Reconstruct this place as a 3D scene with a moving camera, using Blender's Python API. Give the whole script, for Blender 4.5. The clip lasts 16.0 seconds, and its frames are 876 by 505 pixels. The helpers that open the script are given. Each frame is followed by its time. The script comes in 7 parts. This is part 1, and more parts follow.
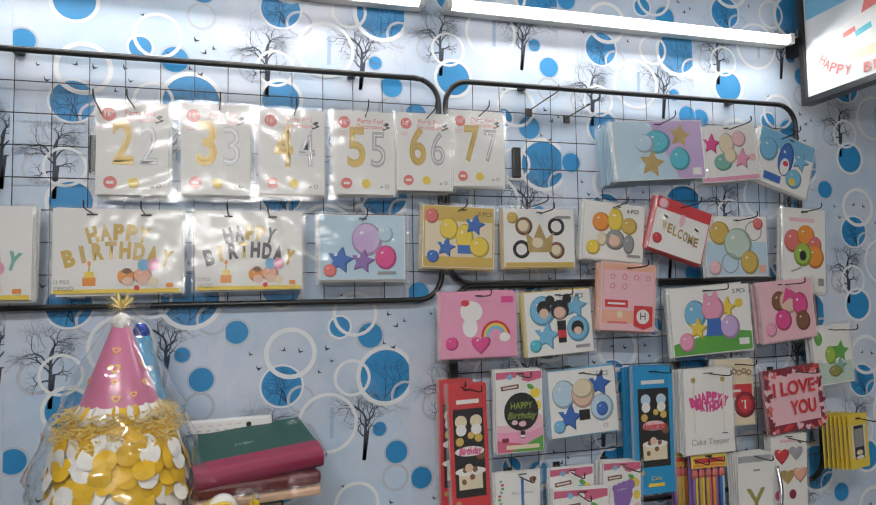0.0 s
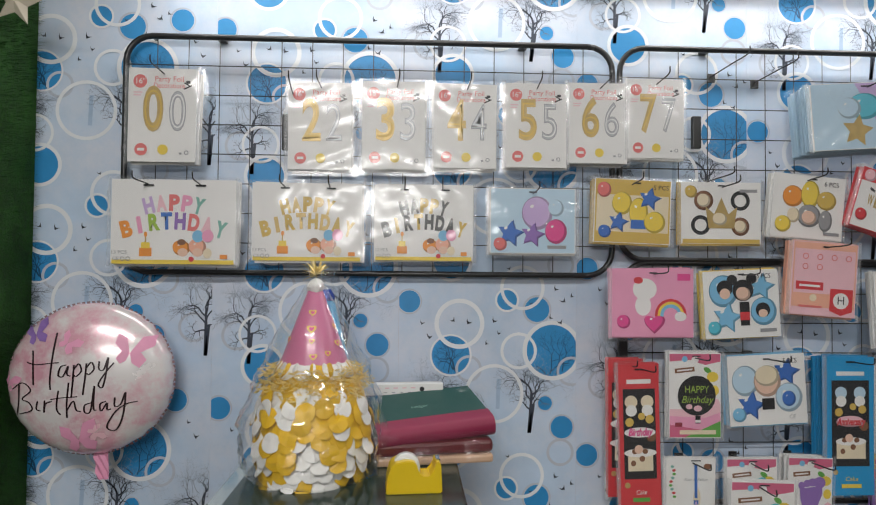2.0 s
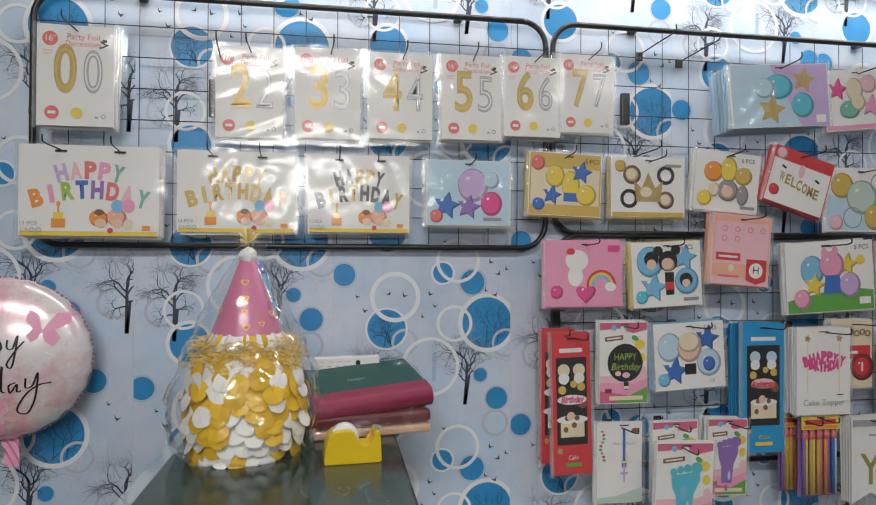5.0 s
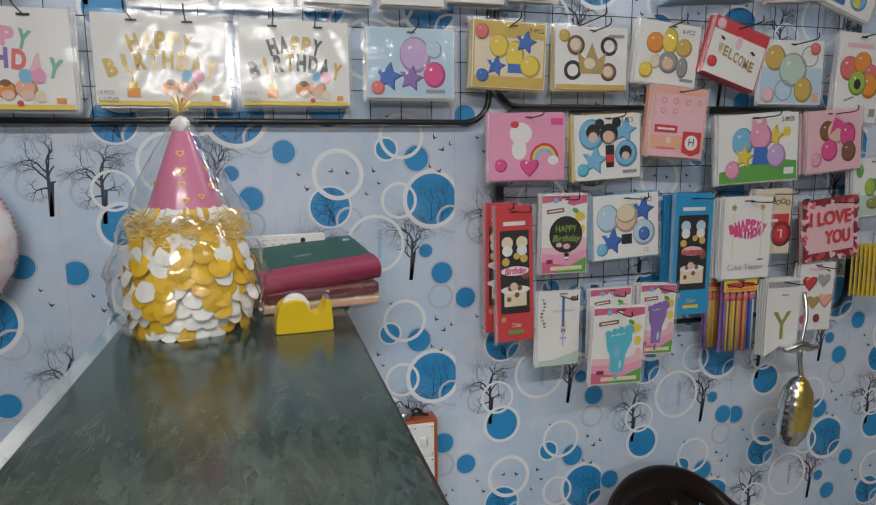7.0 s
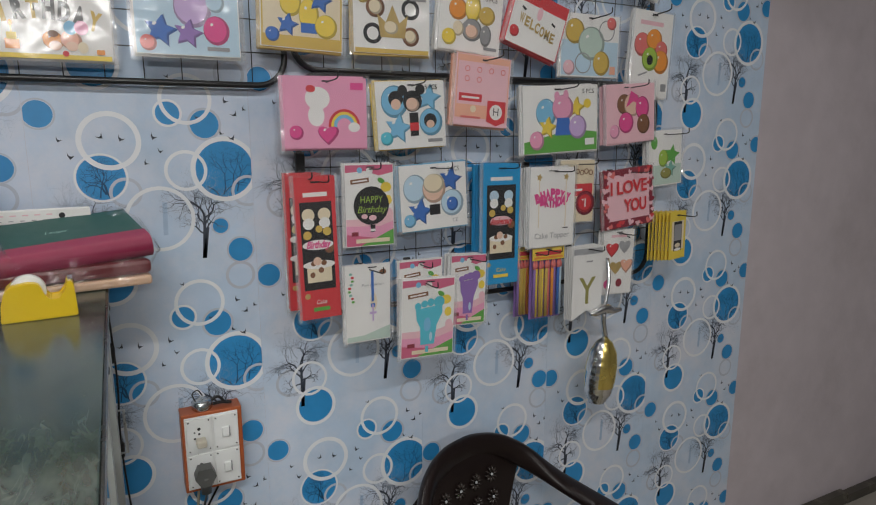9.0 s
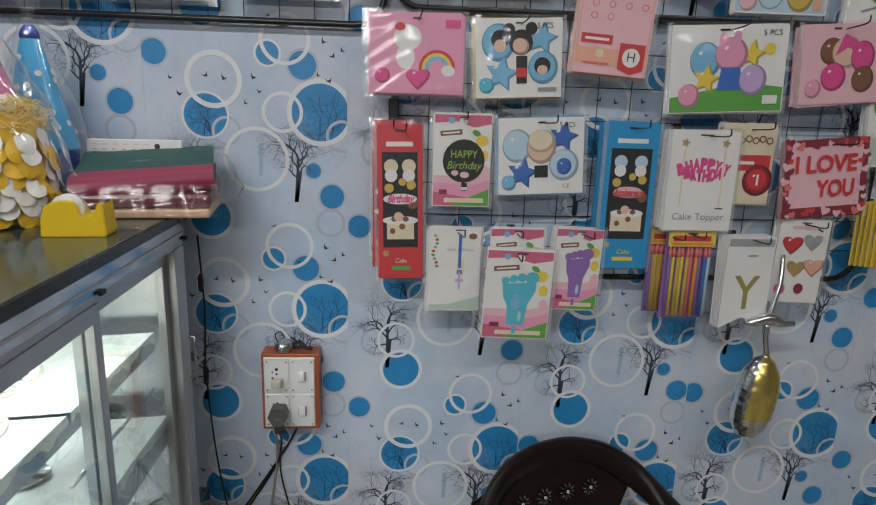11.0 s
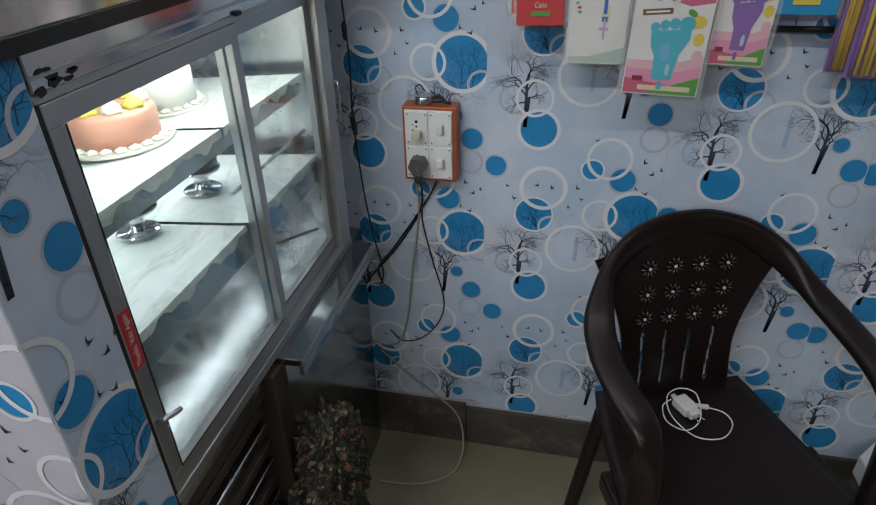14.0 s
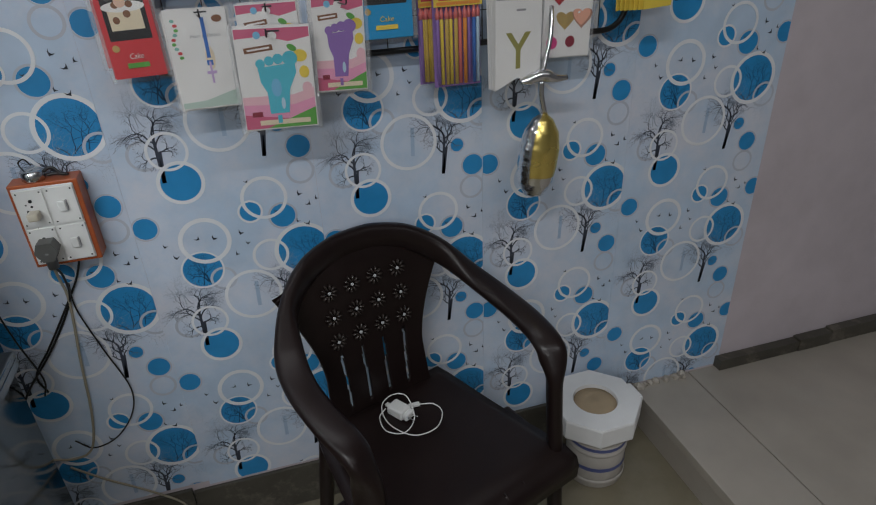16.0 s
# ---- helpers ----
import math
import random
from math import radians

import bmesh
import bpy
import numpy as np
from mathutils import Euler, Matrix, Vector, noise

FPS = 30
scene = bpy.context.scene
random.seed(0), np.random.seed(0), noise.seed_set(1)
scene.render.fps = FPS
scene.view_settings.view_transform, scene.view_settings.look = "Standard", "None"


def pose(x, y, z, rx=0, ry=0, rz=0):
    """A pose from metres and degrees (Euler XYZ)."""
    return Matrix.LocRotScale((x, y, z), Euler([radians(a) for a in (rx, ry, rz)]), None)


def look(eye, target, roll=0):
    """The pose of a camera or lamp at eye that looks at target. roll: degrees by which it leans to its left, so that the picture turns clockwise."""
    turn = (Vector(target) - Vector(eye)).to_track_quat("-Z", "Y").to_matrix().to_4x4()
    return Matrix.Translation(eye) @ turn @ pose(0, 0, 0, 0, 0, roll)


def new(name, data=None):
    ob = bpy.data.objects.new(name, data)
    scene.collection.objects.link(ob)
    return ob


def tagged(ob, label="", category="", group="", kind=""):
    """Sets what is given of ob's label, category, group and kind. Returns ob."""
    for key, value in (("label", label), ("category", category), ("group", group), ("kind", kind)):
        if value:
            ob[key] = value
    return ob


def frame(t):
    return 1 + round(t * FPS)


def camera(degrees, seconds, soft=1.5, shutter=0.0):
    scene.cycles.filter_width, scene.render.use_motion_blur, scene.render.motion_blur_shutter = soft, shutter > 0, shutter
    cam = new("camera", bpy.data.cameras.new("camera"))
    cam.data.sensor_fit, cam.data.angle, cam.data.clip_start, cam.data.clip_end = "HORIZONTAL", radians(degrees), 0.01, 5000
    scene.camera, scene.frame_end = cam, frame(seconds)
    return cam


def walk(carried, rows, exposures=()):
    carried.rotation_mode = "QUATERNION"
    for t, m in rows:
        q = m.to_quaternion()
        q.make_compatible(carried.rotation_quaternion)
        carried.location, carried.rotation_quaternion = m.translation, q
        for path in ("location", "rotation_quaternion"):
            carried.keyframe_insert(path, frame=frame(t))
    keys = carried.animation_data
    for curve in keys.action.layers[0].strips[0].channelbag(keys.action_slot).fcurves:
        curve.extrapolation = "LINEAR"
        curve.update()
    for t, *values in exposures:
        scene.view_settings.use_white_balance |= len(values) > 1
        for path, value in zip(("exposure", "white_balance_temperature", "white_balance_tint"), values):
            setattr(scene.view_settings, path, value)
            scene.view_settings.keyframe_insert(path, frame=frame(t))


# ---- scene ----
cam = camera(69.8, 16.0, soft=1.15)
PATH = [
    (0, (-0.0144, -0.0320, 1.5808), (0.4024, 1.5096, 1.6768), -1.0),
    (0.5, (-0.0296, -0.0288, 1.5808), (0.2544, 1.5440, 1.6584), -0.6),
    (1, (-0.0464, -0.0248, 1.5776), (0.1128, 1.5656, 1.6432), 0.2),
    (1.5, (-0.0624, -0.0216, 1.5752), (0.0136, 1.5760, 1.6208), 0.5),
    (2, (-0.0760, -0.0216, 1.5720), (-0.0016, 1.5760, 1.6144), 0.5),
    (2.5, (-0.0864, -0.0216, 1.5736), (-0.0040, 1.5760, 1.6088), 0.6),
    (3, (-0.0896, -0.0216, 1.5712), (0.0088, 1.5752, 1.6072), 0.7),
    (3.5, (-0.0912, -0.0216, 1.5728), (0.0408, 1.5728, 1.6032), 1.0),
    (4, (-0.0808, -0.0216, 1.5712), (0.0888, 1.5696, 1.5928), 0.9),
    (4.2, (-0.0792, -0.0200, 1.5656), (0.1024, 1.5688, 1.5952), 1.0),
    (6.3, (-0.1160, 0.0016, 1.5104), (0.2520, 1.5520, 1.3704), -0.6),
    (6.5, (-0.1160, 0.0016, 1.5064), (0.2496, 1.5480, 1.3256), -0.0),
    (7, (-0.1072, 0.0000, 1.4960), (0.3048, 1.5264, 1.2536), -0.6),
    (7.5, (-0.0856, -0.0048, 1.4912), (0.4696, 1.4720, 1.2248), -0.4),
    (8, (-0.0560, -0.0120, 1.4904), (0.6128, 1.4160, 1.2160), -0.3),
    (8.2, (-0.0472, -0.0096, 1.4928), (0.6720, 1.3936, 1.2200), -0.4),
    (10.3, (0.2408, 0.0424, 1.4256), (0.8696, 1.4736, 1.0848), 1.9),
    (10.5, (0.2728, 0.0504, 1.4256), (0.8008, 1.5192, 1.0736), 1.6),
    (11, (0.3488, 0.0552, 1.4344), (0.4656, 1.6072, 1.0632), 1.8),
    (11.5, (0.4112, 0.0456, 1.4248), (0.2808, 1.5832, 1.0008), 1.2),
    (12, (0.4256, 0.0376, 1.4008), (0.0592, 1.5088, 0.8904), 0.3),
    (12.5, (0.4032, 0.0464, 1.3888), (-0.0384, 1.4576, 0.7784), -0.4),
    (13, (0.4104, 0.0448, 1.3808), (-0.0296, 1.4280, 0.7088), -0.9),
    (13.5, (0.4112, 0.0384, 1.3632), (0.0328, 1.3904, 0.5968), -1.3),
    (14, (0.4352, 0.0288, 1.3488), (0.1288, 1.3640, 0.5216), -1.5),
    (14.5, (0.4576, 0.0304, 1.3504), (0.2592, 1.3848, 0.5216), -2.0),
    (15, (0.4888, 0.0328, 1.3504), (0.4536, 1.4088, 0.5344), -2.4),
    (15.5, (0.5104, 0.0288, 1.3416), (0.6872, 1.4080, 0.5488), -2.8),
    (16, (0.5344, 0.0384, 1.3392), (0.9088, 1.3928, 0.5736), -2.6),
]
EXPOSURES = [(0.0, 0.0, 6500, 10), (8.2, 0.0, 6500, 10), (11.5, -0.1, 6400, 10), (13.0, -0.2, 6250, 10), (16.0, -0.22, 6180, 10)]
walk(cam, [(t, look(e, g, r)) for t, e, g, r in PATH], EXPOSURES)

# ---- light: cool tubes, a dim grey room behind ----
world = bpy.data.worlds.new("world")
scene.world = world
world.use_nodes = True
world.node_tree.nodes["Background"].inputs[0].default_value = (0.9, 0.95, 1.0, 1)
world.node_tree.nodes["Background"].inputs[1].default_value = 0.05


def area_lamp(name, m, sx, sy, watts, colour=(1.0, 0.985, 0.96)):
    d = bpy.data.lights.new(name, "AREA")
    d.shape, d.size, d.size_y, d.energy, d.color = "RECTANGLE", sx, sy, watts, colour
    ob = new(name, d)
    ob.matrix_world = m
    return ob


WALL_Y = 1.24
CEIL = 2.62
# wall tubes shine out and down from the battens above the racks
area_lamp("tube_light_a", pose(-0.14, WALL_Y - 0.075, 2.165, -25, 0, 0), 0.86, 0.03, 2.3)
area_lamp("tube_light_b", pose(0.79, WALL_Y - 0.075, 2.165, -25, 0, 0), 0.86, 0.03, 2.7)
# tubes on the ceiling and the wall behind the walker
area_lamp("room_tube_a", pose(-0.35, -0.75, CEIL - 0.06, 12, 0, 0), 1.1, 0.05, 25)
area_lamp("room_tube_b", pose(1.35, -0.7, CEIL - 0.06, 12, 0, 0), 1.1, 0.05, 9)
area_lamp("room_tube_c", pose(-0.30, -2.12, 2.10, 78, 0, 0), 1.15, 0.04, 14)
for z, y, s, w in ((1.190, 0.77, 0.58, 0.9), (1.012, 0.76, 0.56, 1.0), (0.862, 0.76, 0.56, 0.32)):
    area_lamp("case_strip", pose(-0.085 if z > 1.1 else -0.20, y, z, 0, 0, 90), s, 0.02, w, (0.92, 0.98, 1.0))

# ---- materials ----
MATS = {}


def mat(name, colour, rough=0.5, metal=0.0, vary=0.12, scale=18.0, bump=0.0, bump_scale=120.0, spec=0.5, coat=0.0,
        rand=0.0, emit=0.0, stretch=(1, 1, 1), dirt=None, dirt_amount=0.0, dirt_scale=3.0, dirt_edge=(0.5, 0.72)):
    """A principled material with two scales of colour variation, fine relief and wear."""
    if name in MATS:
        return MATS[name]
    m = bpy.data.materials.new(name)
    m.use_nodes = True
    n, l = m.node_tree.nodes, m.node_tree.links
    b = n["Principled BSDF"]
    b.inputs["Roughness"].default_value, b.inputs["Metallic"].default_value = rough, metal
    b.inputs["Specular IOR Level"].default_value = spec
    b.inputs["Coat Weight"].default_value, b.inputs["Coat Roughness"].default_value = coat, 0.12
    co = n.new("ShaderNodeTexCoord")
    mp = n.new("ShaderNodeMapping")
    mp.inputs["Scale"].default_value = stretch
    l.new(co.outputs["Object"], mp.inputs[0])
    hsv = n.new("ShaderNodeHueSaturation")
    hsv.inputs["Color"].default_value = (*colour, 1)
    big = n.new("ShaderNodeTexNoise")
    big.inputs["Scale"].default_value, big.inputs["Detail"].default_value = scale * 0.2, 3
    fine = n.new("ShaderNodeTexNoise")
    fine.inputs["Scale"].default_value, fine.inputs["Detail"].default_value = scale, 5
    l.new(mp.outputs[0], big.inputs["Vector"])
    l.new(mp.outputs[0], fine.inputs["Vector"])
    add = n.new("ShaderNodeMath")
    add.operation = "ADD"
    l.new(big.outputs["Fac"], add.inputs[0])
    l.new(fine.outputs["Fac"], add.inputs[1])
    rng = n.new("ShaderNodeMapRange")
    rng.inputs["From Min"].default_value, rng.inputs["From Max"].default_value = 0.6, 1.4
    rng.inputs["To Min"].default_value, rng.inputs["To Max"].default_value = 1 - vary, 1 + vary
    l.new(add.outputs[0], rng.inputs[0])
    value = rng.outputs[0]
    if rand:
        info = n.new("ShaderNodeObjectInfo")
        r2 = n.new("ShaderNodeMapRange")
        r2.inputs["To Min"].default_value, r2.inputs["To Max"].default_value = 1 - rand, 1 + rand
        l.new(info.outputs["Random"], r2.inputs[0])
        mul = n.new("ShaderNodeMath")
        mul.operation = "MULTIPLY"
        l.new(value, mul.inputs[0])
        l.new(r2.outputs[0], mul.inputs[1])
        value = mul.outputs[0]
    l.new(value, hsv.inputs["Value"])
    out = hsv.outputs[0]
    if dirt:
        d = n.new("ShaderNodeTexNoise")
        d.inputs["Scale"].default_value, d.inputs["Detail"].default_value, d.inputs["Roughness"].default_value = dirt_scale, 8, 0.7
        l.new(co.outputs["Object"], d.inputs["Vector"])
        dr = n.new("ShaderNodeMapRange")
        dr.inputs["From Min"].default_value, dr.inputs["From Max"].default_value = dirt_edge
        dr.inputs["To Max"].default_value = dirt_amount
        l.new(d.outputs["Fac"], dr.inputs[0])
        mx = n.new("ShaderNodeMixRGB")
        mx.inputs[2].default_value = (*dirt, 1)
        l.new(dr.outputs[0], mx.inputs[0])
        l.new(out, mx.inputs[1])
        out = mx.outputs[0]
    l.new(out, b.inputs["Base Color"])
    rr = n.new("ShaderNodeMapRange")
    rr.inputs["To Min"].default_value, rr.inputs["To Max"].default_value = max(rough - 0.1, 0.02), min(rough + 0.1, 1)
    l.new(fine.outputs["Fac"], rr.inputs[0])
    l.new(rr.outputs[0], b.inputs["Roughness"])
    if bump:
        bn = n.new("ShaderNodeTexNoise")
        bn.inputs["Scale"].default_value, bn.inputs["Detail"].default_value = bump_scale, 4
        l.new(mp.outputs[0], bn.inputs["Vector"])
        bp = n.new("ShaderNodeBump")
        bp.inputs["Strength"].default_value, bp.inputs["Distance"].default_value = bump, 0.004
        l.new(bn.outputs["Fac"], bp.inputs["Height"])
        l.new(bp.outputs[0], b.inputs["Normal"])
    if emit:
        b.inputs["Emission Color"].default_value, b.inputs["Emission Strength"].default_value = (*colour, 1), emit
    MATS[name] = m
    return m


def clear(name, rough=0.05, tint=(1, 1, 1), ior=1.45, gloss=1.0, haze=0.0):
    """Thin clear film or pane: see-through, with gloss that grows at grazing angles."""
    if name in MATS:
        return MATS[name]
    m = bpy.data.materials.new(name)
    m.use_nodes = True
    n, l = m.node_tree.nodes, m.node_tree.links
    n.remove(n["Principled BSDF"])
    t, g, f, x = n.new("ShaderNodeBsdfTransparent"), n.new("ShaderNodeBsdfGlossy"), n.new("ShaderNodeLayerWeight"), n.new("ShaderNodeMixShader")
    t.inputs[0].default_value, g.inputs[0].default_value = (*tint, 1), (gloss, gloss, gloss, 1)
    g.inputs["Roughness"].default_value, f.inputs[0].default_value = rough, 0.5
    p, q = n.new("ShaderNodeMath"), n.new("ShaderNodeMath")
    p.operation, q.operation = "POWER", "MULTIPLY_ADD"
    p.inputs[1].default_value = 4.0
    base = ((ior - 1) / (ior + 1)) ** 2
    q.inputs[1].default_value, q.inputs[2].default_value = 1 - base, base
    l.new(f.outputs["Facing"], p.inputs[0])
    l.new(p.outputs[0], q.inputs[0])
    l.new(q.outputs[0], x.inputs[0])
    l.new(t.outputs[0], x.inputs[1])
    l.new(g.outputs[0], x.inputs[2])
    out = x.outputs[0]
    if haze:
        d, y = n.new("ShaderNodeBsdfDiffuse"), n.new("ShaderNodeMixShader")
        d.inputs[0].default_value, y.inputs[0].default_value = (0.85, 0.86, 0.88, 1), haze
        l.new(out, y.inputs[1])
        l.new(d.outputs[0], y.inputs[2])
        out = y.outputs[0]
    l.new(out, n["Material Output"].inputs[0])
    MATS[name] = m
    return m


def flat(name, colour, rough=0.45):
    """Printing ink."""
    return mat("ink_" + name, colour, rough, vary=0.05, scale=40)


PAPER = mat("wallpaper_blue", (0.50, 0.62, 0.77), 0.42, vary=0.10, scale=22, bump=0.05, bump_scale=500, dirt=(0.70, 0.71, 0.78), dirt_amount=0.85, dirt_scale=4, dirt_edge=(0.42, 0.64))
# pinker, greyer ground used only on the front strip of the counter end
BLUSH = mat("wallpaper_pink_grey", (0.53, 0.49, 0.55), 0.42, vary=0.10, scale=22, bump=0.05, bump_scale=500, dirt=(0.60, 0.60, 0.68), dirt_amount=0.8, dirt_scale=4, dirt_edge=(0.42, 0.64))
DISC = mat("wallpaper_disc", (0.030, 0.265, 0.57), 0.42, vary=0.12, scale=30)
RING = mat("wallpaper_ring", (0.78, 0.80, 0.83), 0.42, vary=0.05, scale=30)
GREYRING = mat("wallpaper_grey_ring", (0.50, 0.54, 0.62), 0.42, vary=0.06, scale=30)
TREE = mat("wallpaper_tree", (0.045, 0.055, 0.08), 0.45, vary=0.2, scale=60)
TWIG = mat("wallpaper_twig", (0.15, 0.175, 0.23), 0.45, vary=0.2, scale=60)
DEEPTWIG = mat("wallpaper_twig_over_blue", (0.012, 0.075, 0.17), 0.45, vary=0.2, scale=60)
HAZETWIG = mat("wallpaper_pale_twig", (0.36, 0.42, 0.50), 0.45, vary=0.2, scale=60)
GHOST = mat("wallpaper_ghost_trunk", (0.38, 0.50, 0.66), 0.45, vary=0.1, scale=60)
PINK_WALL = mat("pinkish_grey_plaster", (0.57, 0.51, 0.54), 0.75, vary=0.08, scale=14, bump=0.12, bump_scale=90, dirt=(0.36, 0.31, 0.31), dirt_amount=0.35, dirt_scale=2.2)
ROOM_WALL = mat("pale_plaster", (0.33, 0.33, 0.34), 0.8, vary=0.06, scale=10, bump=0.1)
CEILING = mat("white_ceiling_paint", (0.5, 0.5, 0.5), 0.8, vary=0.04)
FLOOR = mat("olive_kota_stone", (0.21, 0.185, 0.125), 0.38, vary=0.16, scale=9, bump=0.06, bump_scale=60, dirt=(0.30, 0.27, 0.21), dirt_amount=0.6, dirt_scale=2.5)
STEP = mat("grey_kota_stone", (0.38, 0.345, 0.295), 0.4, vary=0.14, scale=8, bump=0.06, bump_scale=60, dirt=(0.36, 0.35, 0.32), dirt_amount=0.5, dirt_scale=2.5)
SKIRT = mat("dark_skirting_stone", (0.072, 0.066, 0.052), 0.45, vary=0.35, scale=14, bump=0.1, dirt=(0.24, 0.21, 0.17), dirt_amount=0.75, dirt_scale=13, dirt_edge=(0.52, 0.70))
STEEL = mat("brushed_stainless_steel", (0.62, 0.63, 0.64), 0.26, metal=1.0, vary=0.12, scale=16, bump=0.03, bump_scale=200, stretch=(1, 0.15, 1), dirt=(0.25, 0.23, 0.2), dirt_amount=0.35, dirt_scale=6)
ALU = mat("grey_aluminium_section", (0.5, 0.51, 0.51), 0.38, metal=0.85, vary=0.1, scale=20, stretch=(1, 0.2, 1), dirt=(0.3, 0.28, 0.25), dirt_amount=0.3, dirt_scale=7)
SATIN = mat("worn_satin_steel", (0.52, 0.53, 0.53), 0.24, metal=1.0, vary=0.2, scale=9, bump=0.3, bump_scale=12, dirt=(0.25, 0.24, 0.22), dirt_amount=0.5, dirt_scale=4)
DULLMIRROR = mat("dull_mirror_steel", (0.34, 0.35, 0.35), 0.13, metal=1.0, vary=0.1, scale=9, dirt=(0.14, 0.12, 0.10), dirt_amount=0.5, dirt_scale=5)
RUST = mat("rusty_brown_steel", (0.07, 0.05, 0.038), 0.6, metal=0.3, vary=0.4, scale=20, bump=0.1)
BLACK = mat("black_coated_steel", (0.012, 0.012, 0.013), 0.32, vary=0.2, scale=30)
WIRE = mat("dark_wire", (0.02, 0.022, 0.025), 0.38, vary=0.2, scale=60)
CHAIR = mat("dark_brown_plastic", (0.013, 0.0075, 0.007), 0.33, vary=0.15, scale=12, bump=0.05, bump_scale=260, dirt=(0.03, 0.02, 0.018), dirt_amount=0.3, dirt_scale=5, spec=0.32)
WHITE = mat("white_plastic", (0.78, 0.78, 0.76), 0.35, vary=0.05, scale=20)
CARD = mat("white_card", (0.80, 0.79, 0.77), 0.5, vary=0.04, scale=20)
GRASS = mat("artificial_turf_green", (0.025, 0.10, 0.012), 0.8, vary=0.5, scale=120, bump=0.8, bump_scale=300)
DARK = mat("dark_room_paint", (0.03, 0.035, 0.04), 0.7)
FILM = clear("clear_film", 0.14, ior=1.5, haze=0.010)
EDGE_FILM = clear("gathered_film_edge", 0.10, ior=1.7, haze=0.22)
WRAP = clear("crinkled_cellophane", 0.06, ior=1.8, haze=0.018)
POLISHED = mat("polished_stainless_steel", (0.62, 0.63, 0.64), 0.14, metal=1.0, vary=0.08, scale=12, dirt=(0.25, 0.23, 0.2), dirt_amount=0.3, dirt_scale=6)


def veined(name, base, veins, rough=0.35, scale=5.0):
    """Printed marble: thin wandering veins of several colours over a pale ground."""
    m = mat(name, base, rough, vary=0.05, scale=10)
    n, l = m.node_tree.nodes, m.node_tree.links
    b = n["Principled BSDF"]
    out = b.inputs["Base Color"].links[0].from_socket
    co = n.new("ShaderNodeTexCoord")
    for k, (colour, width, amount) in enumerate(veins):
        mp = n.new("ShaderNodeMapping")
        mp.inputs["Location"].default_value = (3.1 * k, 1.7 * k, 0)
        mp.inputs["Rotation"].default_value = (0, 0, radians(32 + 9 * k))
        mp.inputs["Scale"].default_value = (scale * 2.6, scale * 0.8, scale)
        l.new(co.outputs["Object"], mp.inputs[0])
        t = n.new("ShaderNodeTexNoise")
        t.inputs["Scale"].default_value, t.inputs["Detail"].default_value, t.inputs["Distortion"].default_value = 1.0, 5, 0.9
        l.new(mp.outputs[0], t.inputs["Vector"])
        d = n.new("ShaderNodeMath")
        d.operation = "SUBTRACT"
        d.inputs[1].default_value = 0.5
        l.new(t.outputs["Fac"], d.inputs[0])
        a = n.new("ShaderNodeMath")
        a.operation = "ABSOLUTE"
        l.new(d.outputs[0], a.inputs[0])
        r = n.new("ShaderNodeMapRange")
        r.inputs["From Min"].default_value, r.inputs["From Max"].default_value = 0.0, width
        r.inputs["To Min"].default_value, r.inputs["To Max"].default_value = amount, 0.0
        l.new(a.outputs[0], r.inputs[0])
        mx = n.new("ShaderNodeMixRGB")
        mx.inputs[2].default_value = (*colour, 1)
        l.new(r.outputs[0], mx.inputs[0])
        l.new(out, mx.inputs[1])
        out = mx.outputs[0]
    l.new(out, b.inputs["Base Color"])
    return m


def floral(name, ground, flowers, rough=0.85):
    """Cloth print: small round flowers of mixed colours scattered over a dark ground."""
    m = mat(name, ground, rough, vary=0.3, scale=40, bump=0.25, bump_scale=400)
    n, l = m.node_tree.nodes, m.node_tree.links
    b = n["Principled BSDF"]
    out = b.inputs["Base Color"].links[0].from_socket
    co = n.new("ShaderNodeTexCoord")
    for k, (colour, scale, size) in enumerate(flowers):
        mp = n.new("ShaderNodeMapping")
        mp.inputs["Location"].default_value = (0.37 * k, 0.21 * k, 0.13 * k)
        l.new(co.outputs["Object"], mp.inputs[0])
        w = n.new("ShaderNodeTexNoise")
        w.inputs["Scale"].default_value = scale * 1.6
        l.new(mp.outputs[0], w.inputs["Vector"])
        j = n.new("ShaderNodeVectorMath")
        j.operation = "MULTIPLY_ADD"
        j.inputs[1].default_value = (0.6 / scale,) * 3
        l.new(w.outputs["Color"], j.inputs[0])
        l.new(mp.outputs[0], j.inputs[2])
        v = n.new("ShaderNodeTexVoronoi")
        v.inputs["Scale"].default_value = scale
        l.new(j.outputs[0], v.inputs["Vector"])
        r = n.new("ShaderNodeMath")
        r.operation = "LESS_THAN"
        r.inputs[1].default_value = size
        l.new(v.outputs["Distance"], r.inputs[0])
        mx = n.new("ShaderNodeMixRGB")
        mx.inputs[2].default_value = (*colour, 1)
        l.new(r.outputs[0], mx.inputs[0])
        l.new(out, mx.inputs[1])
        out = mx.outputs[0]
    l.new(out, b.inputs["Base Color"])
    return m
